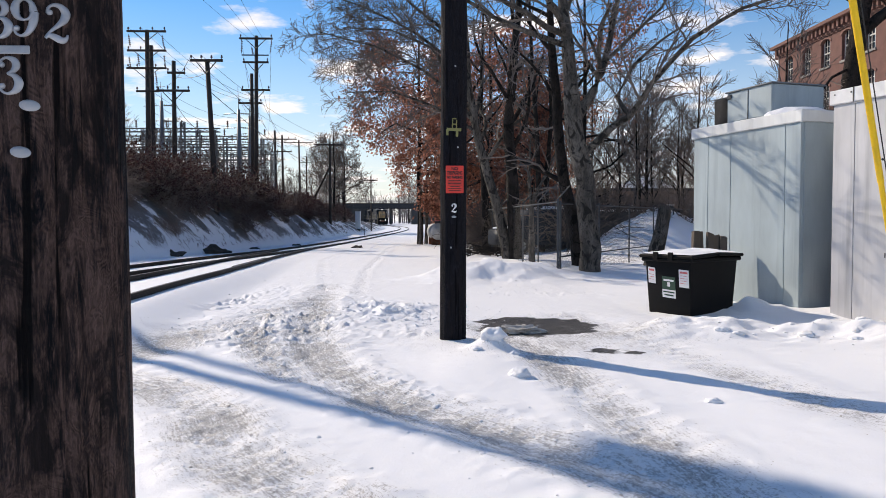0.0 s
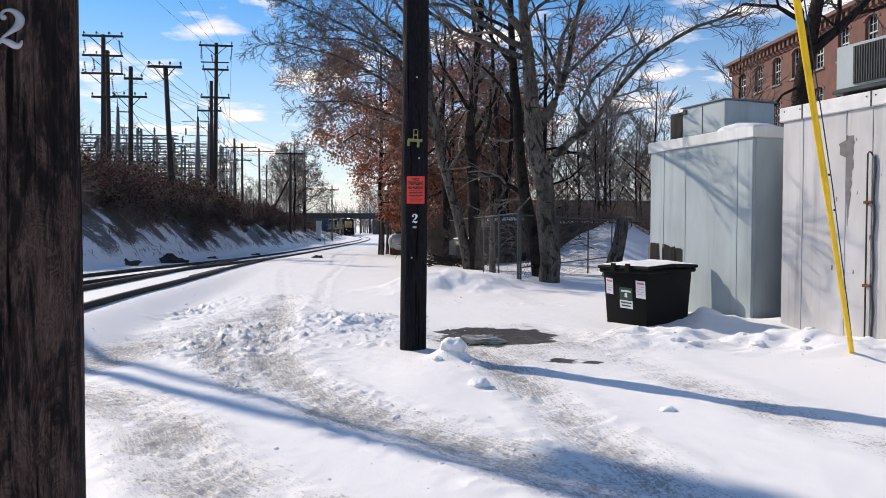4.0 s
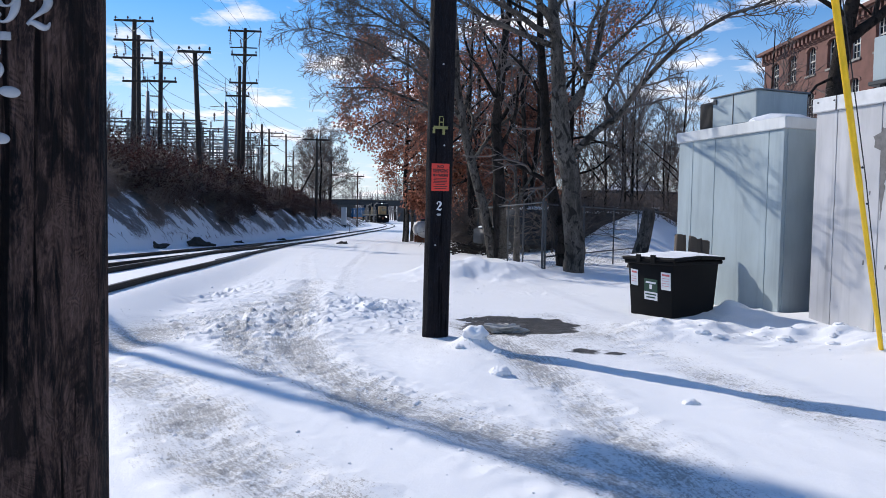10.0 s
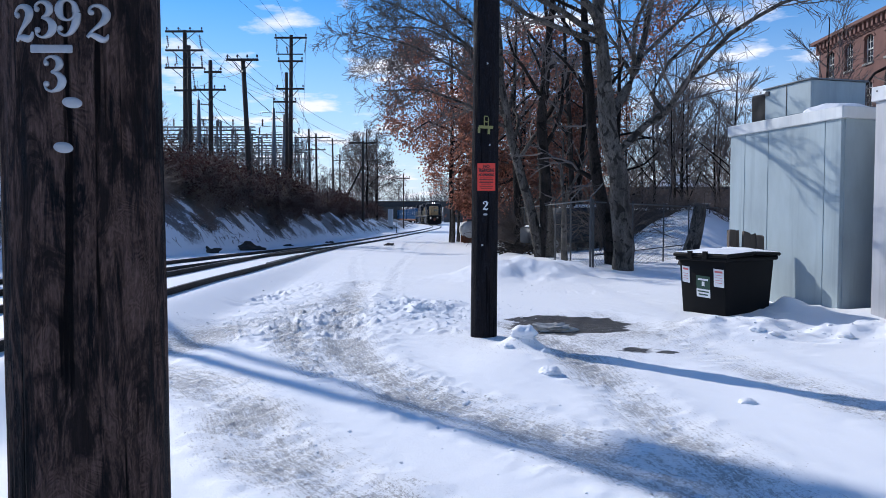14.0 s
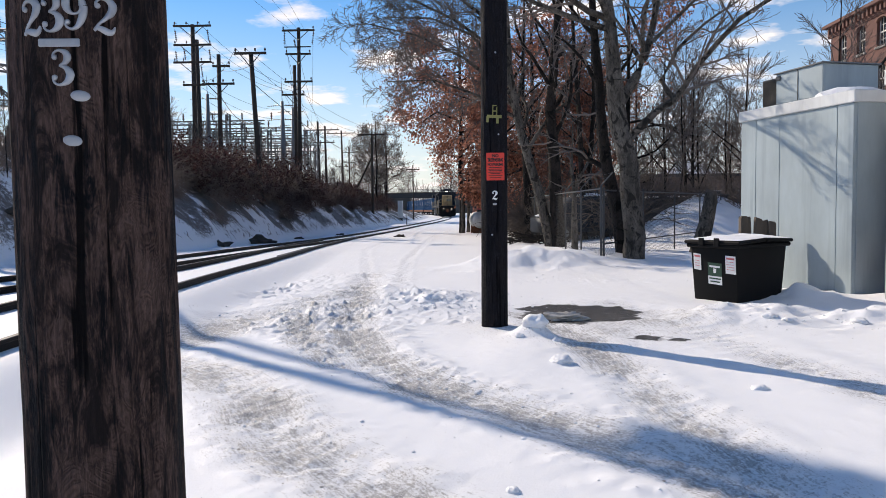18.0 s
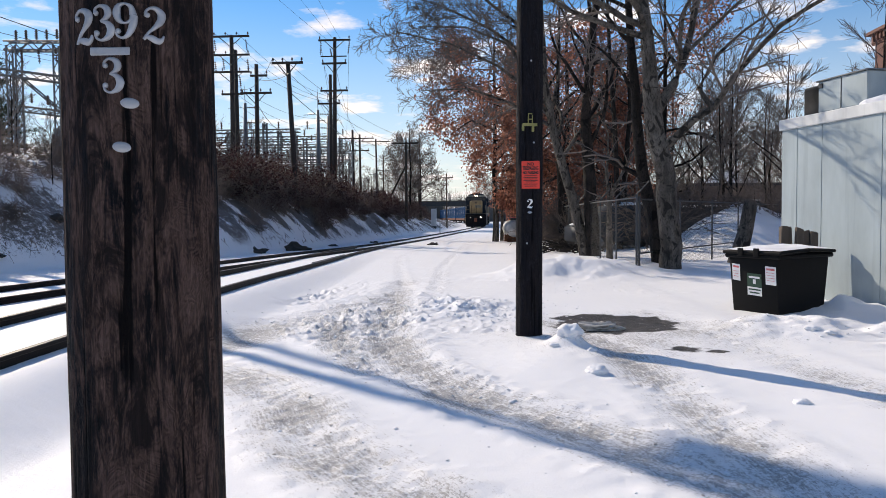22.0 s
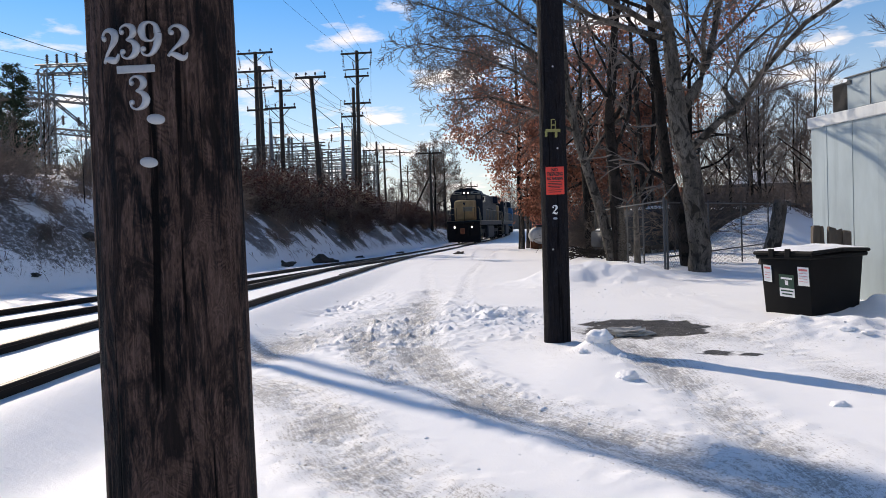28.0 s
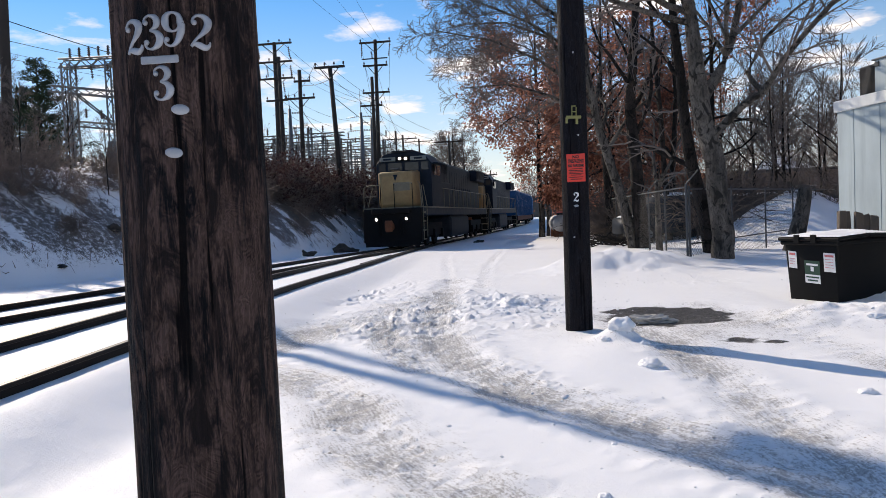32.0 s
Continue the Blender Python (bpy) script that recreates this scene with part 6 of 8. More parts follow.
# ---- trees and brush ----
def leaf_material(name, colour, spread=0.5, glow_through=0.5):
    m = Nodes(name, 0.75, 0, 0.25)
    isl = m.node("NewGeometry").outputs["Random Per Island"]
    dark, light = tuple(c * (1 - spread) for c in colour), tuple(min(1, c * (1 + spread)) for c in colour)
    col = m.ramp(isl, (0.0, dark), (0.6, colour), (1.0, light))
    m.colour(col)
    tr = m.node("BsdfTranslucent")
    m.join(col, tr.inputs["Color"])
    mixer = m.node("MixShader")
    mixer.inputs[0].default_value = glow_through
    m.join(m.bsdf.outputs[0], mixer.inputs[1])
    m.join(tr.outputs[0], mixer.inputs[2])
    out = [n for n in m.tree.nodes if n.type == "OUTPUT_MATERIAL"][0]
    m.join(mixer.outputs[0], out.inputs["Surface"])
    return m.mat


M_OAKLEAF = leaf_material("dry_oak_leaf", (0.35, 0.155, 0.105), 0.6, 0.5)
M_SCRUBLEAF = leaf_material("scrub_leaf", (0.080, 0.038, 0.034), 0.6, 0.3)
M_DULLLEAF = leaf_material("dull_leaf", (0.13, 0.085, 0.065), 0.5, 0.3)
M_NEEDLE = leaf_material("needles", (0.035, 0.055, 0.030), 0.4, 0.25)
# brush twig with the shade under the trees put into a darker colour
M_SHADETWIG = plain("shaded_twig", (0.12, 0.095, 0.08), 0.95, 0, 0.35, 1.5, 30, 0)
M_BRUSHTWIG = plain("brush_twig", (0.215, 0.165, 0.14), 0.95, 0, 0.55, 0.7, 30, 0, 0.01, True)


def bend(rnd, d, much):
    return (d + Vector((rnd.gauss(0, much), rnd.gauss(0, much), rnd.gauss(0, much)))).normalized()


class Plant:
    """Grows limbs: thick ones go to the wood mesh, thin ones to the crown mesh."""

    def __init__(self, seed, fine=0.012, spare=1.0):
        self.rnd, self.wood, self.crown, self.tips = random.Random(seed), Tubes(), Tubes(), []
        self.fine, self.spare = fine, spare

    def limb(self, pts, radii):
        n = 12 if radii[0] > 0.12 else 7 if radii[0] > 0.05 else 4 if radii[0] > 0.02 else 3
        (self.wood if radii[0] > 0.05 else self.crown).add(pts, radii, n)

    def grow(self, p, d, long, r, level, rise=0.05, wild=0.16, kids=(6, 5, 4), spread=0.9, curl=0.0):
        rnd = self.rnd
        n = 5 if level > 1 else 4 if level else 3
        pts, radii, q, way = [p.copy()], [r], p.copy(), d.normalized()
        end = r * (0.45 if level else 0.35)
        for k in range(n):
            way = bend(rnd, way, wild)
            way = (way + Vector((0, 0, rise))).normalized()
            q = q + way * long / n
            pts.append(q.copy())
            radii.append(max(self.fine * 0.45, r + (end - r) * (k + 1) / n))
        self.limb(pts, radii)
        self.sprout(pts, radii, long, level, rise, wild, kids, spread)

    def sprout(self, pts, radii, long, level, rise, wild, kids, spread, start=0.25, size=0.58):
        rnd = self.rnd
        if level <= 0:
            self.tips.append((pts[-1], (pts[-1] - pts[-2]).normalized()))
            self.tips.append((pts[len(pts) // 2], (pts[-1] - pts[-2]).normalized()))
            return
        count = kids[min(level - 1, len(kids) - 1)]
        count = max(1, round(count * self.spare * rnd.uniform(0.8, 1.25)))
        for k in range(count):
            f = start + (1 - start) * (k + rnd.random()) / count
            x = f * (len(pts) - 1)
            i = min(int(x), len(pts) - 2)
            p = pts[i].lerp(pts[i + 1], x - i)
            r = radii[i] + (radii[i + 1] - radii[i]) * (x - i)
            way = (pts[i + 1] - pts[i]).normalized()
            side = way.cross(Vector((rnd.gauss(0, 1), rnd.gauss(0, 1), rnd.gauss(0, 1)))).normalized()
            a = spread * rnd.uniform(0.65, 1.2)
            d = way * math.cos(a) + side * math.sin(a)
            self.grow(p, d, long * size * rnd.uniform(0.7, 1.25) * (1.15 - 0.5 * f), max(self.fine, r * rnd.uniform(0.42, 0.66)), level - 1, rise, wild * 1.1, kids, spread)

    def shoot(self, pts, r0, r1, level, long, kids=(5, 5, 4), start=0.25, rise=0.04, wild=0.16, spread=0.9):
        """A limb along given points, which then branches."""
        pts = [Vector(p) for p in pts]
        fine = []
        for a, b in zip(pts, pts[1:]):
            fine += [a, a.lerp(b, 0.5) + Vector((self.rnd.gauss(0, 0.02), self.rnd.gauss(0, 0.02), 0))]
        fine.append(pts[-1])
        radii = [r0 + (r1 - r0) * k / (len(fine) - 1) for k in range(len(fine))]
        self.limb(fine, radii)
        self.sprout(fine, radii, long, level, rise, wild, kids, spread, start, 1.0)

    def meshes(self, wood_mat, crown_mat):
        out = [("trunk", self.wood.mesh("trunk", wood_mat))]
        if self.crown.verts:
            out.append(("crown", self.crown.mesh("crown", crown_mat, False)))
        return out


def leaves(plant, count, size, mat, droop=0.5, seed=0, scatter=0.25):
    """Many small folded leaves round the twig tips."""
    rnd = random.Random(seed)
    verts, faces = [], []
    for _ in range(count):
        p, way = rnd.choice(plant.tips)
        p = p + Vector((rnd.gauss(0, scatter), rnd.gauss(0, scatter), rnd.gauss(0, scatter * 0.8)))
        s = size * rnd.uniform(0.65, 1.3)
        d = (way * 0.5 + Vector((rnd.gauss(0, 0.6), rnd.gauss(0, 0.6), -droop + rnd.gauss(0, 0.4)))).normalized()
        u = d.cross(Vector((rnd.gauss(0, 1), rnd.gauss(0, 1), rnd.gauss(0, 1)))).normalized()
        w = d.cross(u) * rnd.uniform(0.1, 0.35)
        b = len(verts)
        verts += [p, p + d * s * 0.45 + u * s * 0.32 + w * s, p + d * s, p + d * s * 0.5, p + d * s * 0.45 - u * s * 0.32 + w * s]
        faces += [(b, b + 1, b + 2, b + 3), (b, b + 3, b + 2, b + 4)]
    return mesh_from("leaves", verts, faces, mat)


def tree(kit, label, at, name="tree", group="", category="tree"):
    t = thing(name, label, category, group, at=at)
    for nm, me in kit:
        share(nm, me, t)
    return t


def front_trees():
    # the forked grey tree by the fence
    p = Plant(101, 0.009)
    p.shoot([(5.07, 19.8, -0.3), (5.03, 19.8, 0.3), (5.02, 19.8, 1.1), (4.91, 19.8, 2.63), (4.63, 19.8, 3.7), (4.51, 19.8, 4.92)], 0.31, 0.23, 0, 0.5)
    p.shoot([(4.51, 19.8, 4.92), (4.40, 19.8, 6.28), (4.3, 19.9, 7.3), (4.13, 20.3, 9.6), (4.05, 20.8, 12.1)], 0.21, 0.06, 3, 3.0, (5, 6, 12))
    p.shoot([(4.79, 19.8, 3.25), (5.54, 19.5, 4.02), (5.97, 19.2, 4.3), (6.42, 18.8, 5.11), (7.24, 18.2, 6.11), (8.21, 17.6, 6.69), (8.98, 16.8, 6.84)], 0.115, 0.03, 3, 1.9, (5, 6, 12), 0.3)
    p.shoot([(4.6, 19.8, 4.2), (5.2, 20.1, 5.13), (5.58, 20.3, 6.09), (5.93, 20.6, 7.41), (6.46, 20.8, 9.81)], 0.15, 0.04, 3, 2.4, (5, 6, 11))
    p.shoot([(4.4, 19.8, 6.28), (3.21, 19.3, 6.53), (2.26, 18.8, 6.76), (1.07, 18.3, 7.31), (-0.05, 17.8, 7.42)], 0.09, 0.02, 3, 1.7, (6, 7, 13))
    p.shoot([(5.97, 19.2, 4.3), (5.71, 19.6, 4.89), (6.21, 19.8, 5.75), (7.03, 20.0, 6.48), (8.07, 20.3, 7.17)], 0.08, 0.02, 3, 1.4, (4, 5, 8), 0.3)
    tree(p.meshes(M_BARK, M_TWIG), "big bare grey-barked tree forking beside a chain-link fence", None)
    p = Plant(102, 0.009)
    p.shoot([(5.03, 20.8, -0.3), (4.95, 20.8, 0.5), (4.82, 20.8, 1.39), (4.51, 20.8, 2.69), (4.33, 20.8, 4.29), (4.21, 20.8, 5.89), (4.1, 20.8, 7.47), (3.9, 20.8, 10.6)], 0.24, 0.07, 3, 2.4, (4, 5, 8), 0.4)
    tree(p.meshes(M_BARKDARK, M_TWIG), "dark leaning bare tree close behind a larger one", None)
    # the pair farther back, whose boughs reach over the track
    p = Plant(103, 0.011)
    p.shoot([(4.2, 28, -0.3), (4.1, 28, 1.5), (4.02, 28, 3.1), (3.87, 28, 5.24), (4.07, 28, 7.39), (4.27, 28, 9.5), (4.4, 28, 13)], 0.30, 0.09, 3, 3.4, (5, 6, 13), 0.4)
    tree(p.meshes(M_BARKDARK, M_TWIG), "tall dark bare tree behind the snow heaps", None)
    p = Plant(104, 0.011)
    p.shoot([(3.91, 28.2, -0.3), (3.7, 28.2, 1.0), (3.41, 28.2, 2.21), (2.7, 28.2, 4.71), (2.34, 28.2, 6.75), (2.18, 28.2, 9.5), (1.84, 28.2, 12.7)], 0.24, 0.08, 3, 3.2, (5, 7, 13), 0.4)
    for pts in (((2.5, 28.2, 5.8), (0.6, 27.6, 7.2), (-1.2, 27.2, 8.0), (-3.2, 26.8, 8.4)), ((2.3, 28.2, 7.2), (0.2, 28.5, 8.9), (-1.6, 28.6, 9.8), (-3.4, 28.4, 10.4)), ((2.6, 28.2, 5.0), (1.0, 28.0, 5.9), (-0.6, 27.6, 6.4), (-2.3, 27.2, 6.3)), ((2.2, 28.2, 9), (0.8, 28.3, 10.6), (-0.8, 28, 11.6), (-2.4, 27.6, 11.8)), ((2.4, 28.2, 6.4), (0.9, 29.0, 8.4), (-0.7, 29.5, 9.2), (-2.6, 29.6, 9.3)), ((2.2, 28.2, 8.2), (0.4, 27.4, 9.4), (-1.5, 26.8, 10.9), (-2.9, 26.2, 11.2))):
        p.shoot(pts, 0.07, 0.02, 3, 2.0, (7, 8, 15), 0.2, 0.02)
    tree(p.meshes(M_BARK, M_TWIG), "leaning bare tree with boughs reaching over the track", None)
    for seed, pts, r, label in ((105, ((3.89, 36, -0.2), (3.75, 36, 3), (3.58, 36, 6.3), (3.71, 36, 11.8)), 0.24, "dark straight bare tree in the thicket"),
                                (106, ((6.11, 33, -0.2), (5.94, 33, 3.35), (5.64, 33, 8.4), (5.47, 33, 12.2)), 0.16, "slender dark bare tree behind the fence"),
                                (107, ((2.3, 34, -0.2), (2.2, 34, 3), (2.5, 34, 7), (2.3, 34, 12)), 0.17, "slender dark bare tree beside the oaks"),
                                (108, ((7.4, 38, -0.2), (7.2, 38, 3), (7.5, 38, 7), (7.3, 38, 13)), 0.2, "dark straight bare tree in the thicket")):
        p = Plant(seed, 0.013)
        p.shoot(pts, r, 0.05, 3, 2.5, (4, 4, 8), 0.4)
        tree(p.meshes(M_BARKDARK, M_TWIG), label, None)
    p = Plant(109, 0.008)
    p.shoot([(4.47, 26, -0.2), (4.45, 26, 1.0), (4.45, 26, 2.06), (4.98, 26, 3.17), (5.48, 26, 4.28)], 0.13, 0.03, 2, 1.2, (5, 6), 0.4)
    p.shoot([(4.45, 26, 1.9), (4.35, 26, 3.0), (4.4, 26, 4.5)], 0.08, 0.02, 2, 1.0, (5, 6), 0.3)
    tree(p.meshes(M_BARK, M_TWIG), "small crooked tree against the fence", None)
    # the tree behind the white box
    p = Plant(110, 0.012)
    p.shoot([(17.6, 28, -0.3), (17.5, 28, 3), (17.49, 28, 7), (17.87, 28, 9.57), (18.24, 28, 11.4), (18.6, 28, 15)], 0.50, 0.16, 3, 3.2, (4, 5, 6), 0.5)
    p.shoot([(17.9, 28, 8.9), (19.1, 28, 9.85), (20.35, 28, 11.1), (21.8, 28, 12.5)], 0.24, 0.08, 3, 2.2, (4, 4, 6))
    p.shoot([(17.66, 28, 10.0), (16.43, 28, 10.65), (15.0, 28, 10.7), (13.6, 28, 9.85)], 0.11, 0.025, 3, 2.0, (4, 5, 9))
    p.shoot([(17.5, 28, 7.5), (16.4, 27.5, 7.0), (15.6, 27.2, 6.0), (15.3, 27, 5.0)], 0.07, 0.02, 2, 1.2, (5, 6))
    tree(p.meshes(M_BARKDARK, M_TWIG), "thick-trunked bare tree behind the white box", None)


def oaks():
    def build(seed, high, r, wide):
        p = Plant(seed, 0.012)
        p.shoot([(0, 0, -0.3), (0.05, 0, 1.5), (-0.05, 0, 4), (0.05, 0, high * 0.62), (0, 0, high)], r, 0.06, 0, 1)
        rnd = random.Random(seed)
        for k in range(15):
            z = 2.6 + (high - 3.2) * k / 15
            a = rnd.uniform(0, 2 * math.pi)
            if seed == 201 and k < 6:      # the side over the track is bare low down
                a = rnd.uniform(-1.3, 1.3)
            long = wide * (1 - 0.55 * abs(k / 15 - 0.4)) * rnd.uniform(0.75, 1.1) * (0.42 + 0.2 * k if k < 3 else 1.0)
            d = Vector((math.cos(a), math.sin(a), rnd.uniform(-0.05, 0.45)))
            p.grow(Vector((0, 0, z)), d, long, 0.075 * (1.1 - 0.5 * k / 15), 3, 0.0, 0.18, (4, 4, 7), 0.8)
        return p
    kits = []
    for seed, high, r, wide, n in ((201, 12.5, 0.22, 4.4, 11500), (202, 12.5, 0.26, 4.6, 15000)):
        p = build(seed, high, r, wide)
        kits.append(p.meshes(M_BARKDARK, M_TWIG) + [("leaves", leaves(p, n, 0.19, M_OAKLEAF, 0.5, seed, 0.27))])
    p = build(203, 13.5, 0.24, 4.2)
    p.tips = [tip for tip in p.tips if tip[0].z > 6.8]
    kits.append(p.meshes(M_BARKDARK, M_TWIG) + [("leaves", leaves(p, 3200, 0.19, M_OAKLEAF, 0.5, 203, 0.27))])
    for k, x, y, turn, s, label in ((2, 9.6, 39.5, 0, 1.0, "tall oak with brown leaves remaining only in its top"), (0, 0.62, 45.3, 0, 1.0, "oak holding its dry brown leaves over the track"), (1, 4.6, 41.0, 40, 1.0, "oak with dry brown leaves among bare trees"), (1, 2.6, 52, 200, 0.9, "oak with dry brown leaves among bare trees"), (1, 7.4, 43, 260, 0.75, "oak with dry brown leaves among bare trees")):
        m = pose(x, y, ground_at(x, y), 0, 0, turn) @ Matrix.Scale(s, 4)
        tree(kits[k], label, m, "oak_tree", "brown-leaved oaks")
    # two pale trunks under the nearest oak
    for x, y in ((0.66, 44.9), (1.05, 46.6)):
        t = thing("sapling", "thin pale trunk under a brown oak", "tree", at=pose(x, y, ground_at(x, y)))
        tb = Tubes()
        tb.add([Vector((0, 0, -0.2)), Vector((0.04, 0, 1.2)), Vector((0.0, 0.05, 2.6)), Vector((0.08, 0, 4.6))], [0.14, 0.10, 0.09, 0.05], 8)
        share("trunk", tb.mesh("trunk", M_BARK), t)


def background_trees():
    kits = []
    for seed, high, r in ((301, 11, 0.09), (302, 13, 0.12), (303, 9.5, 0.08), (304, 14.5, 0.14)):
        p = Plant(seed, 0.017)
        rnd = random.Random(seed)
        p.shoot([(0, 0, -0.4), (0.1, 0, high * 0.3), (-0.1, 0.1, high * 0.6), (0.1, 0, high)], r, 0.03, 0, 1)
        for k in range(13):
            z = high * (0.28 + 0.66 * k / 13)
            a = rnd.uniform(0, 2 * math.pi)
            d = Vector((math.cos(a), math.sin(a), rnd.uniform(0.7, 1.5)))
            p.grow(Vector((0, 0, z)), d, high * 0.30 * (1.1 - 0.55 * k / 13) * rnd.uniform(0.8, 1.2), r * 0.42 * (1.1 - 0.6 * k / 13), 2, 0.05, 0.12, (6, 6), 0.6)
        kits.append(p.meshes(M_BARKDARK, M_TWIG))
    # a round-headed tree of fine twigs with a few dead leaves left
    p = Plant(305, 0.013)
    rnd = random.Random(305)
    p.shoot([(0, 0, -0.3), (0.1, 0, 2.5), (-0.1, 0.1, 5.0), (0.1, 0, 8.0), (0, 0, 10.5)], 0.16, 0.04, 0, 1)
    for k in range(22):
        f = k / 22
        a = 2.4 * k + rnd.uniform(-0.5, 0.5)
        d = Vector((math.cos(a), math.sin(a), rnd.uniform(0.35, 1.1)))
        p.grow(Vector((0, 0, 2.2 + 7.6 * f)), d, (3.4 - 2.3 * abs(f - 0.25)) * rnd.uniform(0.8, 1.15), 0.05 * (1.1 - 0.6 * f), 3, 0.03, 0.14, (4, 5, 7), 0.7)
    kits.append(p.meshes(M_BARKDARK, M_TWIG) + [("leaves", leaves(p, 1500, 0.15, M_DULLLEAF, 0.4, 305, 0.2))])
    rnd = random.Random(77)

    def plant(x, y, k, s, label, group):
        m = pose(x, y, ground_at(x, y), 0, 0, rnd.uniform(0, 360)) @ Matrix.Scale(s, 4)
        return tree(kits[k], label, m, "tree", group)

    spots = []
    for _ in range(34):       # the wood behind the fence
        spots.append((rnd.uniform(8, 30), rnd.uniform(46, 74)))
    for _ in range(18):
        spots.append((rnd.uniform(11, 22), rnd.uniform(34, 46)))
    for x, y in spots:
        plant(x, y, rnd.randrange(4), rnd.uniform(0.55, 0.85), "slender bare tree in the wood behind the fence", "bare trees behind the fence")
    for _ in range(16):       # beside the track towards the bridge
        y = rnd.uniform(75, 200)
        plant(float(main_x(y)) + rnd.uniform(6, 22), y, rnd.randrange(4), rnd.uniform(0.8, 1.15), "bare tree beside the railway", "bare trees along the railway")
    for x, y in ((-8.8, 84), (-8.0, 88), (-9.6, 87)):
        plant(x, y, 4, rnd.uniform(0.9, 1.05), "bushy bare tree on the bank", "bare trees on the bank")
    for _ in range(26):       # saplings in the scrub
        y = rnd.uniform(14, 72)
        plant(float(bank_foot(y)) - rnd.uniform(2.0, 9), y, rnd.randrange(4), rnd.uniform(0.22, 0.38), "bare sapling in the brush on the bank", "saplings on the bank")
    for _ in range(12):       # left of the far track
        y = rnd.uniform(105, 235)
        plant(float(main_x(y)) - rnd.uniform(6, 26), y, rnd.randrange(4), rnd.uniform(0.6, 0.9), "distant bare tree by the railway", "bare trees on the bank")
    for _ in range(46):       # behind the bridge and the far yards
        x = rnd.uniform(-70, 120)
        y = rnd.uniform(262, 330) if x < 20 else rnd.uniform(110, 260)
        plant(x, y, rnd.randrange(4), rnd.uniform(1.1, 1.6), "distant bare tree on the skyline", "bare trees on the skyline")
    for x, y in ((-38, 55), (-42, 62), (-40, 48), (-36, 66), (-46, 58), (-33, 70)):
        plant(x, y, rnd.randrange(4), rnd.uniform(0.7, 0.9), "bare tree beyond the substation", "bare trees by the substation")


def far_woods():
    """Woods on the horizon: many thin strokes of twig and trunk, one mass."""
    rnd = random.Random(88)
    tb = Tubes()
    for _ in range(2300):
        a = rnd.uniform(-1.0, 1.0)
        d = rnd.uniform(300, 430)
        base = Vector((math.sin(a) * d, math.cos(a) * d, 0))
        h = rnd.uniform(7, 15)
        tb.add([base, base + Vector((rnd.gauss(0, 0.3), 0, h * 0.6)), base + Vector((rnd.gauss(0, 0.8), 0, h))], [0.22, 0.14, 0.04], 3)
        for _ in range(9):
            z = h * rnd.uniform(0.25, 0.85)
            p = base + Vector((0, 0, z))
            reach = Vector((rnd.gauss(0, 1.5), rnd.gauss(0, 1), rnd.uniform(0.8, 3.6)))
            tb.add([p, p + reach * 0.6, p + reach + Vector((rnd.gauss(0, 0.4), 0, 0.5))], [0.08, 0.06, 0.03], 3)
    tagged(new("far_woods", tb.mesh("far_woods", M_HAZE, False)), "bare brown woods along the horizon, colour paled for haze", "woods", kind="stuff")


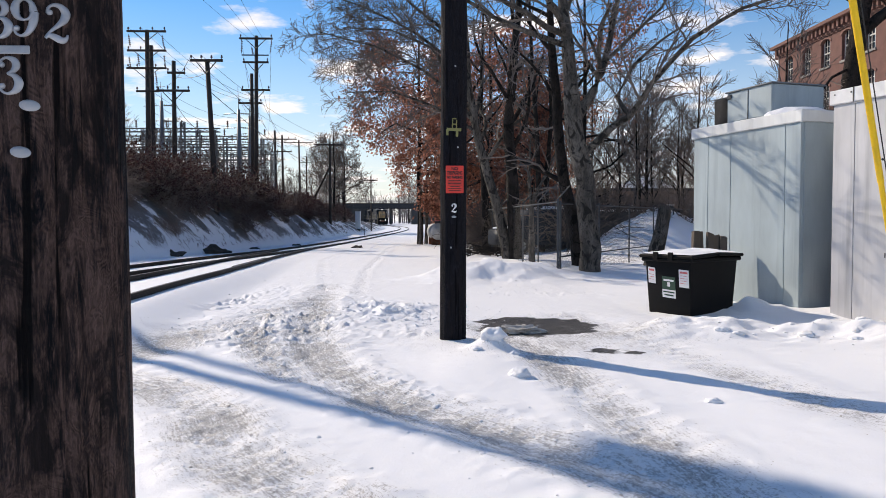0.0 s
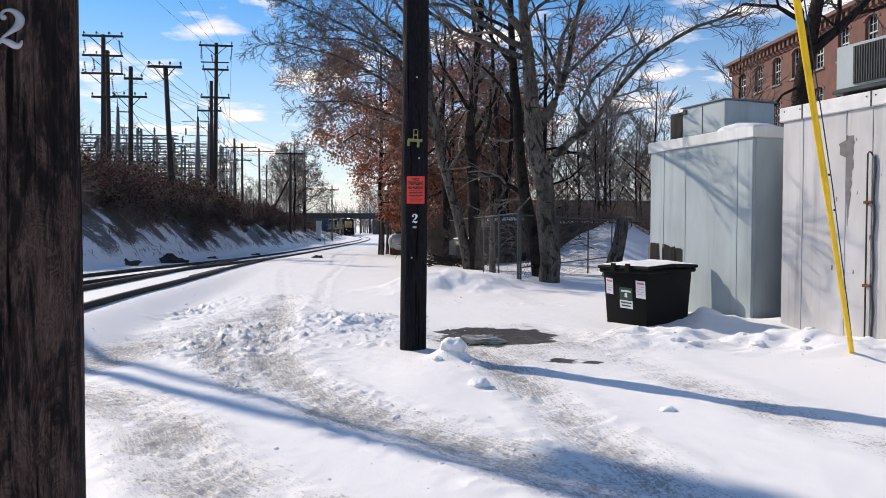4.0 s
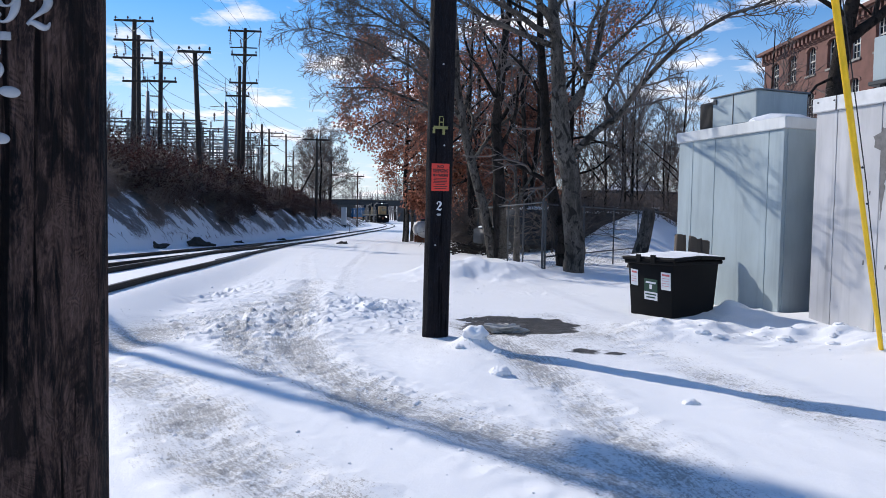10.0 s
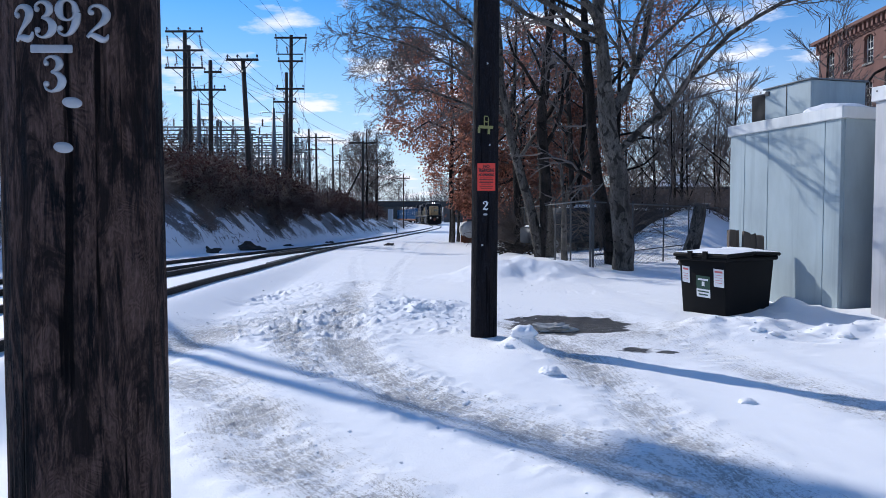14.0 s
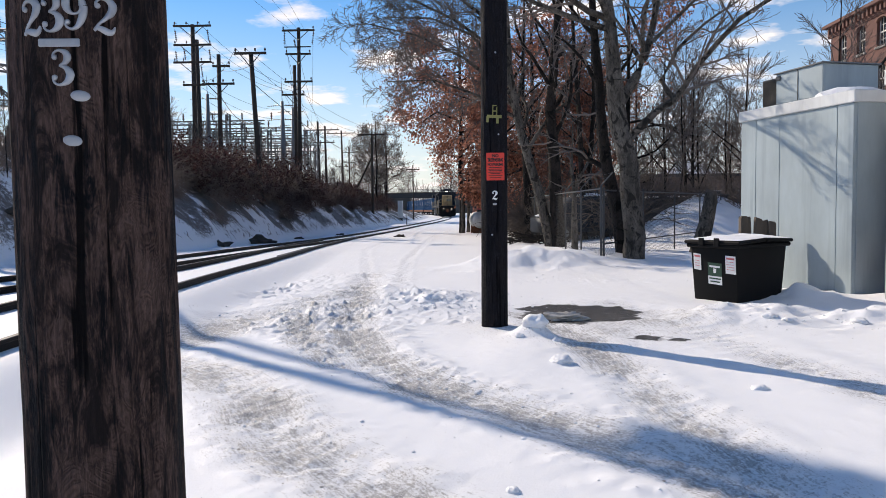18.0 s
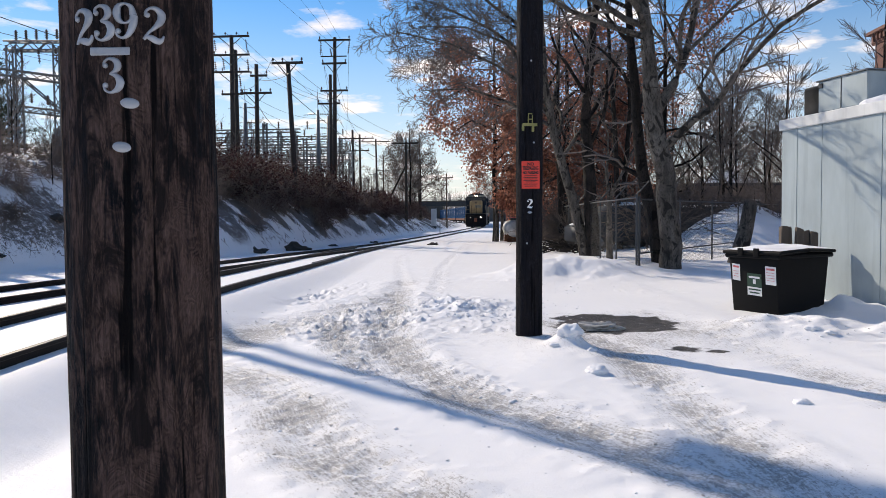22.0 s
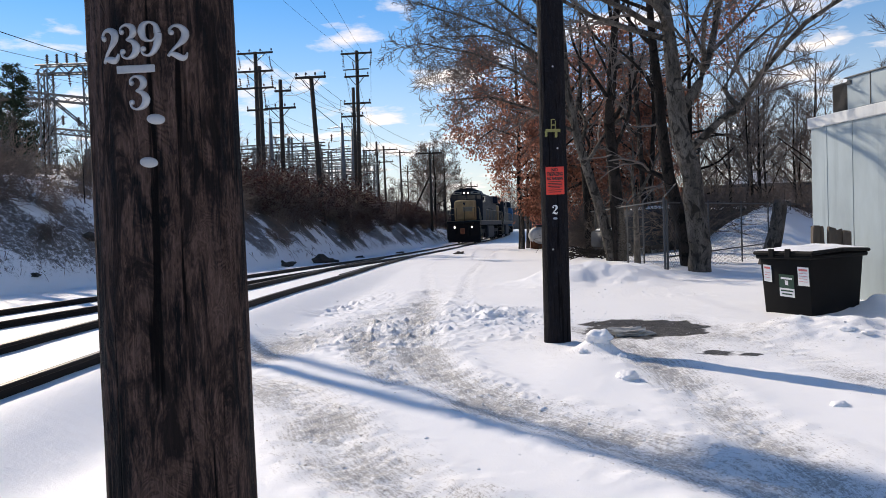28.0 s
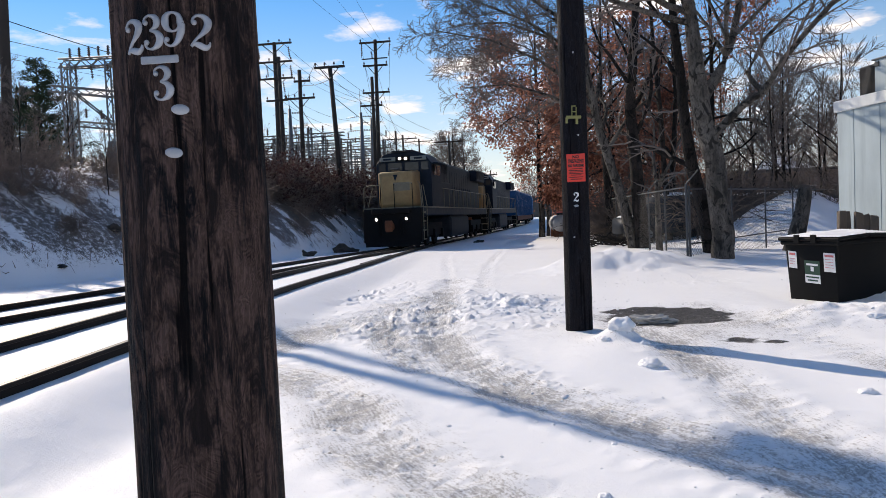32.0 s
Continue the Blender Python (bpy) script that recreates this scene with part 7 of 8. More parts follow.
def brush():
    kits = []
    for seed, tall, stems, leafy in ((401, 2.1, 26, 0), (402, 1.7, 30, 0), (403, 2.3, 22, 700), (404, 1.9, 22, 520), (405, 1.2, 34, 0)):
        p = Plant(seed, 0.013)
        rnd = random.Random(seed)
        for k in range(stems):
            a = rnd.uniform(0, 2 * math.pi)
            lean = rnd.uniform(0.15, 1.1)
            d = Vector((math.cos(a) * lean, math.sin(a) * lean, 1))
            o = Vector((rnd.gauss(0, 0.28), rnd.gauss(0, 0.28), -0.15))
            p.grow(o, d, tall * rnd.uniform(0.6, 1.15), 0.019, 2, -0.05 if leafy == 0 else 0.02, 0.2, (3, 4), 0.6)
        kit = [("brushwood", p.crown.mesh("brushwood", M_BRUSHTWIG, False))]
        if leafy:
            kit.append(("leaves", leaves(p, int(leafy * 2.4), 0.13, M_SCRUBLEAF, 0.1, seed, 0.1)))
        kits.append(kit)
    rnd = random.Random(55)
    n = 0
    crowd = []
    while n < 620:
        y = rnd.uniform(9, 98) if n < 200 else rnd.uniform(13, 34) if n < 300 else rnd.uniform(14, 75)
        v = abs(rnd.gauss(0, 4.0)) + 1.9
        if n >= 460:
            v = abs(rnd.gauss(0, 0.4)) + 0.7 + 1.7 * (0.5 + 0.5 * math.sin(y * 0.9) * math.cos(y * 0.37))
        elif n >= 300:
            v = rnd.uniform(2.3, 4.6)
        elif n >= 120:
            v = rnd.uniform(2.4, 9.0)
        x = float(bank_foot(y)) - v
        s = rnd.uniform(0.5, 1.2) * (0.42 if v < 2.4 else 0.85) * (0.75 if y < 30 else 1.0) * (0.8 if y > 52 else 1.0)
        if 35 < y < 42.5 and abs(x + 0.263 * y) < 0.8:
            n += 1
            continue
        if y > 62 and v < 1.4:
            n += 1
            continue
        if y < 34 and n % 2 == 0:
            n += 1
            continue
        if 36 < y < 80:
            k = rnd.choice((2, 3, 0, 1))
        elif y < 36:
            k = rnd.choice((0, 1, 1, 4, 0))
        else:
            k = rnd.choice((0, 1, 2, 3, 4))
        label = "scrub with dark reddish dead leaves on the snowy bank" if k in (2, 3) else "leafless tangled brush on the snowy bank"
        at = pose(x, y, ground_at(x, y) - 0.05, rnd.uniform(-8, 8), rnd.uniform(-8, 8), rnd.uniform(0, 360)) @ Matrix.Scale(s, 4)
        if n % 2 and n > 20:
            if n % 3:
                crowd.append((k, at))
        else:
            tree(kits[k], label, at, "bush", "brush on the bank", "bush")
        n += 1
    # the undergrowth between them, one mass
    for which, mat, name, label in ((0, M_BRUSHTWIG, "undergrowth", "tangled leafless undergrowth covering the bank"), (1, M_SCRUBLEAF, "dead_leaves", "dead reddish leaves clinging to the undergrowth")):
        co, fa, base = [], [], 0
        for k, at in crowd:
            if which >= len(kits[k]):
                continue
            me = kits[k][which][1]
            v = np.empty(len(me.vertices) * 3)
            me.vertices.foreach_get("co", v)
            f = np.empty(len(me.loops), int)
            me.loops.foreach_get("vertex_index", f)
            m = np.array(at)
            co.append(v.reshape(-1, 3) @ m[:3, :3].T + m[:3, 3])
            fa.append(f.reshape(-1, 4) + base)
            base += len(me.vertices)
        co, fa = np.concatenate(co), np.concatenate(fa)
        big = bpy.data.meshes.new(name)
        big.vertices.add(len(co))
        big.vertices.foreach_set("co", co.ravel())
        big.loops.add(fa.size)
        big.loops.foreach_set("vertex_index", fa.ravel())
        big.polygons.add(len(fa))
        big.polygons.foreach_set("loop_start", np.arange(0, fa.size, 4))
        big.update()
        big.materials.append(mat)
        tagged(new(name, big), label, "undergrowth", kind="stuff")
    # bare scrub at the oaks' foot and along the fence, coloured darker for shade
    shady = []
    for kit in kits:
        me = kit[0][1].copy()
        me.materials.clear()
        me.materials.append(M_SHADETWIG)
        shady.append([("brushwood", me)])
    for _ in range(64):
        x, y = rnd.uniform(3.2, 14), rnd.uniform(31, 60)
        tree(shady[rnd.choice((0, 1, 4))], "leafless brush under the trees, darkened to suit their shade", pose(x, y, ground_at(x, y), 0, 0, rnd.uniform(0, 360)) @ Matrix.Scale(rnd.uniform(0.7, 1.5), 4), "bush", "brush under the trees", "bush")
    for _ in range(30):
        y = rnd.uniform(60, 235)
        x = max(float(main_x(y)) + rnd.uniform(5, 14), 0.065 * y + 1.5)
        tree(kits[rnd.choice((0, 1, 2, 3))], "brown brush beside the far track", pose(x, y, ground_at(x, y), 0, 0, rnd.uniform(0, 360)) @ Matrix.Scale(rnd.uniform(1.0, 1.8), 4), "bush", "brush along the far track", "bush")
    # dead branches and stalks on the slope
    tb = Tubes()
    draw = np.random.default_rng(12)
    count = 3000
    y0 = draw.uniform(9, 78, count)
    x0 = bank_foot(y0) - draw.uniform(0.2, 5.0, count)
    long = draw.uniform(0.10, 0.5, count)
    x1, y1 = x0 + long * draw.normal(0.2, 0.6, count), y0 + long * draw.normal(0.0, 0.6, count)
    z0, z1, zm = height(x0, y0), height(x1, y1), height((x0 + x1) / 2, (y0 + y1) / 2)
    for k in range(count):
        r = rnd.uniform(0.007, 0.017)
        tb.add([Vector((x0[k], y0[k], z0[k] + rnd.uniform(0, 0.15))), Vector(((x0[k] + x1[k]) / 2, (y0[k] + y1[k]) / 2, zm[k] + rnd.uniform(0.02, 0.25))), Vector((x1[k], y1[k], z1[k] + rnd.uniform(0, 0.3)))], [r, r * 0.8, r * 0.4], 3)
    tagged(new("dead_stalks", tb.mesh("dead_stalks", M_BRUSHTWIG, False)), "dead branches and stalks strewn over the snowy slope", "dead branches", kind="stuff")
    tb = Tubes()
    for _ in range(130):
        x, y = rnd.gauss(3.5, 0.6), rnd.gauss(31.0, 1.0)
        z = ground_at(x, y)
        a = rnd.uniform(0, 6.3)
        d = Vector((math.cos(a), math.sin(a) * 0.5, rnd.uniform(0, 0.3)))
        p = Vector((x, y, z + rnd.uniform(0.02, 0.3)))
        tb.add([p, p + d * rnd.uniform(0.3, 1.2)], [0.025, 0.012], 4)
    tagged(new("brush_pile", tb.mesh("brush_pile", M_BARKDARK, False)), "pile of cut branches lying under the trees", "brush pile", kind="stuff")


def conifer(x, y, high, seed):
    rnd = random.Random(seed)
    t = thing("pine_tree", "dark green pine beyond the substation", "tree", at=pose(x, y, ground_at(x, y)))
    tb = Tubes()
    tb.add([Vector((0, 0, -0.3)), Vector((0.05, 0, high * 0.5)), Vector((0, 0, high))], [0.22, 0.14, 0.03], 8)
    verts, faces = [], []
    for k in range(95):
        f = (k + rnd.random()) / 95
        z = high * (0.18 + 0.8 * f)
        long = (1 - f) ** 0.8 * high * 0.33 * rnd.uniform(0.6, 1.15) + 0.3
        a = rnd.uniform(0, 2 * math.pi)
        d = Vector((math.cos(a), math.sin(a), rnd.uniform(-0.05, 0.3)))
        p = Vector((0, 0, z))
        tb.add([p, p + d * long], [0.035, 0.01], 4)
        for j in range(int(40 + 75 * long)):
            q = p + d * long * rnd.uniform(0.25, 1.05) + Vector((rnd.gauss(0, 0.12), rnd.gauss(0, 0.12), rnd.gauss(0.05, 0.1)))
            s = rnd.uniform(0.12, 0.26)
            e = (d * 0.5 + Vector((rnd.gauss(0, 0.6), rnd.gauss(0, 0.6), rnd.uniform(0, 0.8)))).normalized()
            u = e.cross(Vector((rnd.gauss(0, 1), rnd.gauss(0, 1), 0.3))).normalized() * s * 0.16
            b = len(verts)
            verts += [q - u, q + u, q + e * s]
            faces.append((b, b + 1, b + 2))
    share("trunk", tb.mesh("trunk", M_BARKDARK), t)
    share("needles", mesh_from("needles", verts, faces, M_NEEDLE), t)


front_trees()
oaks()
background_trees()
far_woods()
brush()
conifer(-34.6, 48, 10.2, 3)
conifer(-38.5, 52, 9.0, 4)

# ---- train ----
TRACK_Y = np.arange(-30, 520, 0.5)
TRACK_X = main_x(TRACK_Y)
TRACK_S = np.concatenate([[0], np.cumsum(np.hypot(np.diff(TRACK_X), np.diff(TRACK_Y)))])


def on_track(s):
    """The place on the rails at a length along the main track."""
    y = float(np.interp(s, TRACK_S, TRACK_Y))
    return Vector((float(main_x(y)), y, float(rail_z(y))))


S_NEAR = float(np.interp(34.5, TRACK_Y, TRACK_S))


def front_at(t):
    """Where the front of the train is, along the track: it gathers speed as it comes."""
    return S_NEAR + 3.4 * (32 - t) + 0.065 * (1024 - t * t)


def vehicle_pose(t, ahead, behind):
    """The pose of a vehicle on two bogies, by their distances behind the train's front."""
    s = front_at(t)
    a, b = on_track(s + ahead), on_track(s + behind)
    d = (a - b).normalized()
    return Matrix.Translation((a + b) / 2) @ (-d).to_track_quat("Y", "Z").to_matrix().to_4x4()


def wheelset_mesh():
    bm = bmesh.new()
    for s in (-1, 1):
        rod(bm, (s * 0.68, 0, 0), (s * 0.80, 0, 0), 0.50, 0.50, 24)
        rod(bm, (s * 0.66, 0, 0), (s * 0.69, 0, 0), 0.53, 0.53, 24)
        for k in range(6):
            a = k * math.pi / 3
            block(bm, s * 0.80 - 0.01, math.cos(a) * 0.25 - 0.05, math.sin(a) * 0.25 - 0.05, s * 0.80 + 0.02, math.cos(a) * 0.25 + 0.05, math.sin(a) * 0.25 + 0.05)
    rod(bm, (-0.7, 0, 0), (0.7, 0, 0), 0.09, None, 10)
    me = bpy.data.meshes.new("wheelset")
    bm.to_mesh(me)
    bm.free()
    me.materials.append(M_LOCOBLACK)
    return me


WHEELSET = wheelset_mesh()
WHEELS = []


def bogie(t, y, axles, front, width=1.2):
    part("bogie_frame", block(bmesh.new(), -width, y - 2.2, 0.45, -width + 0.18, y + 2.2, 0.95, 0.03), M_LOCOBLACK, t)
    part("bogie_frame", block(bmesh.new(), width - 0.18, y - 2.2, 0.45, width, y + 2.2, 0.95, 0.03), M_LOCOBLACK, t)
    for k in range(axles):
        yy = y + (k - (axles - 1) / 2) * 1.9
        w = share("wheelset", WHEELSET, t, pose(0, yy, 0.5))
        if front:
            WHEELS.append((w, yy))
        for s in (-1, 1):
            part("axle_box", block(bmesh.new(), s * width - 0.12, yy - 0.2, 0.35, s * width + 0.12, yy + 0.2, 0.7, 0.03), M_LOCOBLACK, t)


def handrail(t, pts, r=0.022, mat=None, name="handrail"):
    tb = Tubes()
    tb.add([Vector(p) for p in pts], [r] * len(pts), 6)
    share(name, tb.mesh(name, mat or M_LOCORAIL), t)


M_LOCORAIL = plain("handrail_paint", (0.20, 0.18, 0.13), 0.5, 0, 0.2)


def locomotive(label, lit):
    """A six-axle hood diesel, 21.6 m long; its nose looks towards -y."""
    t = thing("diesel_locomotive", label, "locomotive", "locomotives of the train")
    F, R = -10.8, 10.8
    part("underframe", block(bmesh.new(), -1.50, F + 0.5, 1.22, 1.50, R - 0.4, 1.52, 0.03), M_LOCODARK, t)
    part("walkway_edge", block(bmesh.new(), -1.54, F + 0.4, 1.50, 1.54, R - 0.4, 1.56, 0.01), M_LOCORAIL, t, "worn pale walkway edge")
    # pilot with plough
    bm = bmesh.new()
    block(bm, -1.52, F + 0.02, 0.30, 1.52, F + 0.45, 1.50, 0.05)
    sheet(bm, [(-1.4, F - 0.05, 0.12), (1.4, F - 0.05, 0.12), (1.45, F + 0.2, 0.75), (-1.45, F + 0.2, 0.75)], 0.12, (0, 1, 0))
    part("pilot", bm, M_LOCOBLACK, t, "black pilot and snow plough")
    part("anticlimber", block(bmesh.new(), -1.0, F - 0.16, 1.32, 1.0, F + 0.05, 1.50, 0.03), M_LOCOBLACK, t)
    bm = bmesh.new()
    block(bm, -0.13, F - 0.55, 0.75, 0.13, F + 0.05, 1.0, 0.05)
    block(bm, -0.2, F - 0.62, 0.68, 0.2, F - 0.4, 1.08, 0.06)
    part("coupler", bm, M_RUST, t)
    for x in (-0.5, 0.45, 0.62, -0.66):
        handrail(t, [(x, F + 0.02, 1.1), (x + 0.03, F - 0.15, 0.8), (x, F - 0.05, 0.55)], 0.025, M_LOCOBLACK, "air_hose")
    for x in (-0.78, 0.78):
        bm = bmesh.new()
        rod(bm, (x, F + 0.04, 1.13), (x, F - 0.06, 1.13), 0.13, 0.12, 14)
        part("ditch_light_case", bm, M_LOCOBLACK, t)
        bm = bmesh.new()
        rod(bm, (x, F - 0.055, 1.13), (x, F - 0.075, 1.13), 0.055, 0.045, 14)
        part("ditch_light", bm, M_LAMP if lit else M_GLASS, t, "round ditch light, lit" if lit else "round ditch light")
    # the short nose
    bm = block(bmesh.new(), -0.92, F + 0.95, 1.56, 0.92, F + 2.6, 3.38, 0.10)
    for v in bm.verts:
        if v.co.z > 3.0 and v.co.y < F + 1.4:
            v.co.z -= 0.10
    part("nose", bm, M_LOCOYELLOW, t, "faded yellow nose", True)
    part("nose_door", block(bmesh.new(), -0.70, F + 0.925, 1.7, -0.12, F + 0.955, 3.05, 0.01), M_LOCOYELLOW, t)
    bm = bmesh.new()
    sheet(bm, [(-0.10, F + 0.93, 3.12), (0.0, F + 0.93, 2.80), (0.14, F + 0.93, 3.12)], 0.015, (0, -1, 0))
    part("emblem", bm, M_LOCODARK, t, "small dark emblem")
    part("nose_band", block(bmesh.new(), -0.2, F + 0.935, 2.35, 0.75, F + 0.952, 2.75), M_LOCORAIL, t)
    part("nose_lamp", block(bmesh.new(), -0.35, F + 1.3, 3.36, 0.1, F + 1.6, 3.50, 0.02), M_STEELDARK, t)
    # cab
    bm = bmesh.new()
    prof = [(-1.52, 1.56), (1.52, 1.56), (1.52, 3.95), (1.15, 4.50), (0.6, 4.66), (-0.6, 4.66), (-1.15, 4.50), (-1.52, 3.95)]
    sheet(bm, [(x, F + 2.6, z) for x, z in prof], 2.5, (0, 1, 0))
    bmesh.ops.bevel(bm, geom=list(bm.edges), offset=0.03, segments=1, affect="EDGES")
    part("cab", bm, M_LOCODARK, t, "dark blue cab")
    part("cab_roof", block(bmesh.new(), -0.62, F + 2.45, 4.64, 0.62, F + 5.2, 4.72, 0.02), M_LOCODARK, t)
    for x0, x1 in ((-1.38, -0.98), (0.98, 1.38), (-0.85, -0.08), (0.08, 0.85)):
        part("windscreen", block(bmesh.new(), x0, F + 2.575, 3.42, x1, F + 2.598, 4.02, 0.01), M_GLASS, t)
    for x0, x1 in ((-1.28, -0.42), (0.42, 1.28)):
        nb = part("number_board", block(bmesh.new(), x0, F + 2.53, 4.12, x1, F + 2.597, 4.36, 0.01), M_BOARD, t, "pale number board")
        part("print_bar", block(bmesh.new(), x0 + 0.2, F + 2.522, 4.19, x1 - 0.2, F + 2.529, 4.29), M_LOCODARK, nb)
    part("headlight_case", block(bmesh.new(), -0.34, F + 2.50, 4.12, 0.34, F + 2.597, 4.38, 0.02), M_LOCOBLACK, t)
    for x in (-0.16, 0.16):
        bm = bmesh.new()
        rod(bm, (x, F + 2.50, 4.25), (x, F + 2.475, 4.25), 0.07, 0.06, 14)
        part("headlight", bm, M_LAMP if lit else M_GLASS, t, "twin headlight, lit" if lit else "twin headlight")
    for s in (-1, 1):
        x = s * 1.525
        for y0, y1 in ((F + 3.1, F + 3.8), (F + 3.95, F + 4.7)):
            part("cab_side_window", block(bmesh.new(), min(x, x + s * 0.012), y0, 3.15, max(x, x + s * 0.012), y1, 3.85, 0.004), M_GLASS, t)
        part("sunshade", block(bmesh.new(), min(x, x + s * 0.3), F + 3.0, 3.9, max(x, x + s * 0.3), F + 4.8, 3.95), M_LOCODARK, t)
        part("mirror", block(bmesh.new(), min(x, x + s * 0.12), F + 2.95, 3.3, max(x, x + s * 0.12), F + 3.0, 3.75), M_LOCOBLACK, t)
    # long hood with doors, radiator wings and exhaust
    part("long_hood", block(bmesh.new(), -0.98, F + 5.1, 1.56, 0.98, R - 1.0, 4.30, 0.06), M_LOCOGREY, t, "grey engine hood")
    part("hood_roof", block(bmesh.new(), -0.80, F + 5.1, 4.30, 0.80, R - 1.0, 4.45, 0.05), M_LOCODARK, t)
    part("blower_duct", block(bmesh.new(), 0.98, F + 5.1, 1.56, 1.42, F + 8.0, 2.9, 0.03), M_LOCOGREY, t)
    part("electrical_cabinet", block(bmesh.new(), -1.42, F + 5.1, 1.56, -0.98, F + 8.0, 2.9, 0.03), M_LOCOGREY, t)
    door = bpy.data.meshes.new("hood_door")
    bm = block(bmesh.new(), 0, -0.36, 0, 0.02, 0.36, 1.9, 0.006)
    block(bm, 0.02, 0.2, 0.9, 0.045, 0.26, 1.05)
    bm.to_mesh(door)
    bm.free()
    door.materials.append(M_LOCOGREY)
    grille = bpy.data.meshes.new("intake_grille")
    bm = bmesh.new()
    for k in range(9):
        block(bm, 0, -0.5, 0.06 * k, 0.03, 0.5, 0.06 * k + 0.03)
    bm.to_mesh(grille)
    bm.free()
    grille.materials.append(M_LOCOBLACK)
    for s in (-1, 1):
        for k in range(11):
            share("hood_door", door, t, pose(s * 0.98, F + 8.5 + 0.78 * k, 1.75, 0, 0, 0 if s > 0 else 180))
        for k in range(3):
            share("intake_grille", grille, t, pose(s * 0.985, F + 6.0 + 1.3 * k, 3.55, 0, 0, 0 if s > 0 else 180))
        bm = block(bmesh.new(), min(s * 0.9, s * 1.48), R - 4.6, 3.45, max(s * 0.9, s * 1.48), R - 1.1, 4.42, 0.05)
        part("radiator_wing", bm, M_LOCODARK, t)
        for k in range(3):
            share("intake_grille", grille, t, pose(s * 1.485, R - 3.9 + 1.1 * k, 3.65, 0, 0, 0 if s > 0 else 180))
    part("exhaust_stack", block(bmesh.new(), -0.3, F + 11.2, 4.45, 0.3, F + 12.0, 4.68, 0.02), M_LOCOBLACK, t)
    bm = bmesh.new()
    for x in (-0.12, 0, 0.12):
        rod(bm, (x, F + 3.6, 4.80), (x, F + 4.1, 4.80), 0.03, 0.07, 8)
    block(bm, -0.2, F + 3.75, 4.70, 0.2, F + 3.85, 4.78)
    part("horn", bm, M_STEELDARK, t)
    part("end_panel", block(bmesh.new(), -0.9, R - 1.0, 1.56, 0.9, R - 0.95, 4.2, 0.02), M_LOCOYELLOW, t)
    # underneath
    part("fuel_tank", block(bmesh.new(), -1.40, -3.0, 0.30, 1.40, 2.8, 1.20, 0.12), M_LOCOGREY, t, "grey fuel tank")
    part("air_reservoir", block(bmesh.new(), -1.2, 2.9, 0.7, 1.2, 3.5, 1.15, 0.1), M_LOCOBLACK, t)
    bogie(t, -6.8, 3, lit)
    bogie(t, 6.8, 3, lit)
    # steps, handrails and stanchions
    for s in (-1, 1):
        for e, y in ((-1, F + 0.75), (1, R - 0.75)):
            for k in range(4):
                part("step", block(bmesh.new(), s * 1.3 - 0.22, y - 0.3, 0.35 + 0.32 * k, s * 1.3 + 0.22, y + 0.3, 0.39 + 0.32 * k), M_LOCORAIL, t)
            handrail(t, [(s * 1.56, y + e * 0.36, 0.4), (s * 1.56, y + e * 0.36, 1.6), (s * 1.5, y + e * 0.36, 2.55)])
            handrail(t, [(s * 1.56, y - e * 0.36, 0.45), (s * 1.58, y - e * 0.36, 1.6), (s * 1.35, y - e * 0.6, 2.6)])
        for k in range(11):
            y = F + 5.6 + 1.42 * k
            handrail(t, [(s * 1.5, y, 1.5), (s * 1.5, y, 2.55)], 0.025, None, "stanchion")
        handrail(t, [(s * 1.5, F + 5.4, 2.55), (s * 1.5, R - 0.9, 2.55)])
    handrail(t, [(-1.5, F + 0.35, 1.5), (-1.52, F + 0.3, 2.5), (-1.3, F + 0.3, 2.62), (-0.62, F + 0.3, 2.62)])
    handrail(t, [(1.5, F + 0.35, 1.5), (1.45, F + 0.3, 2.6), (1.35, F + 0.3, 2.72)])
    handrail(t, [(0.1, F + 0.3, 2.66), (1.05, F + 0.3, 2.66)])
    for x in (-0.62, 0.1, 1.05):
        handrail(t, [(x, F + 0.32, 1.5), (x, F + 0.3, 2.66)], 0.022, M_LOCOBLACK, "stanchion")
    handrail(t, [(-1.45, F + 0.3, 2.1), (-0.9, F + 0.3, 2.1)], 0.02)
    # stand the body at its full height over the rails
    low, high = (0, 0.3, 1.5, 3.38, 4.02, 4.36, 4.72, 5.2), (0, 0.32, 1.98, 3.93, 4.38, 4.68, 5.0, 5.5)
    grow = Matrix.Diagonal((0.97, 1.0, 1.06, 1.0))
    done = {WHEELSET}
    for ob in t.children_recursive:
        if ob.data not in done:
            done.add(ob.data)
            if ob.location.length > 0.01:
                ob.data.transform(grow)
            else:
                for v in ob.data.vertices:
                    v.co.x *= 0.97
                    v.co.z = float(np.interp(v.co.z, low, high))
        if ob.data is not WHEELSET:
            ob.location = (ob.location.x * 0.97, ob.location.y, float(np.interp(ob.location.z, low, high)))
    return t


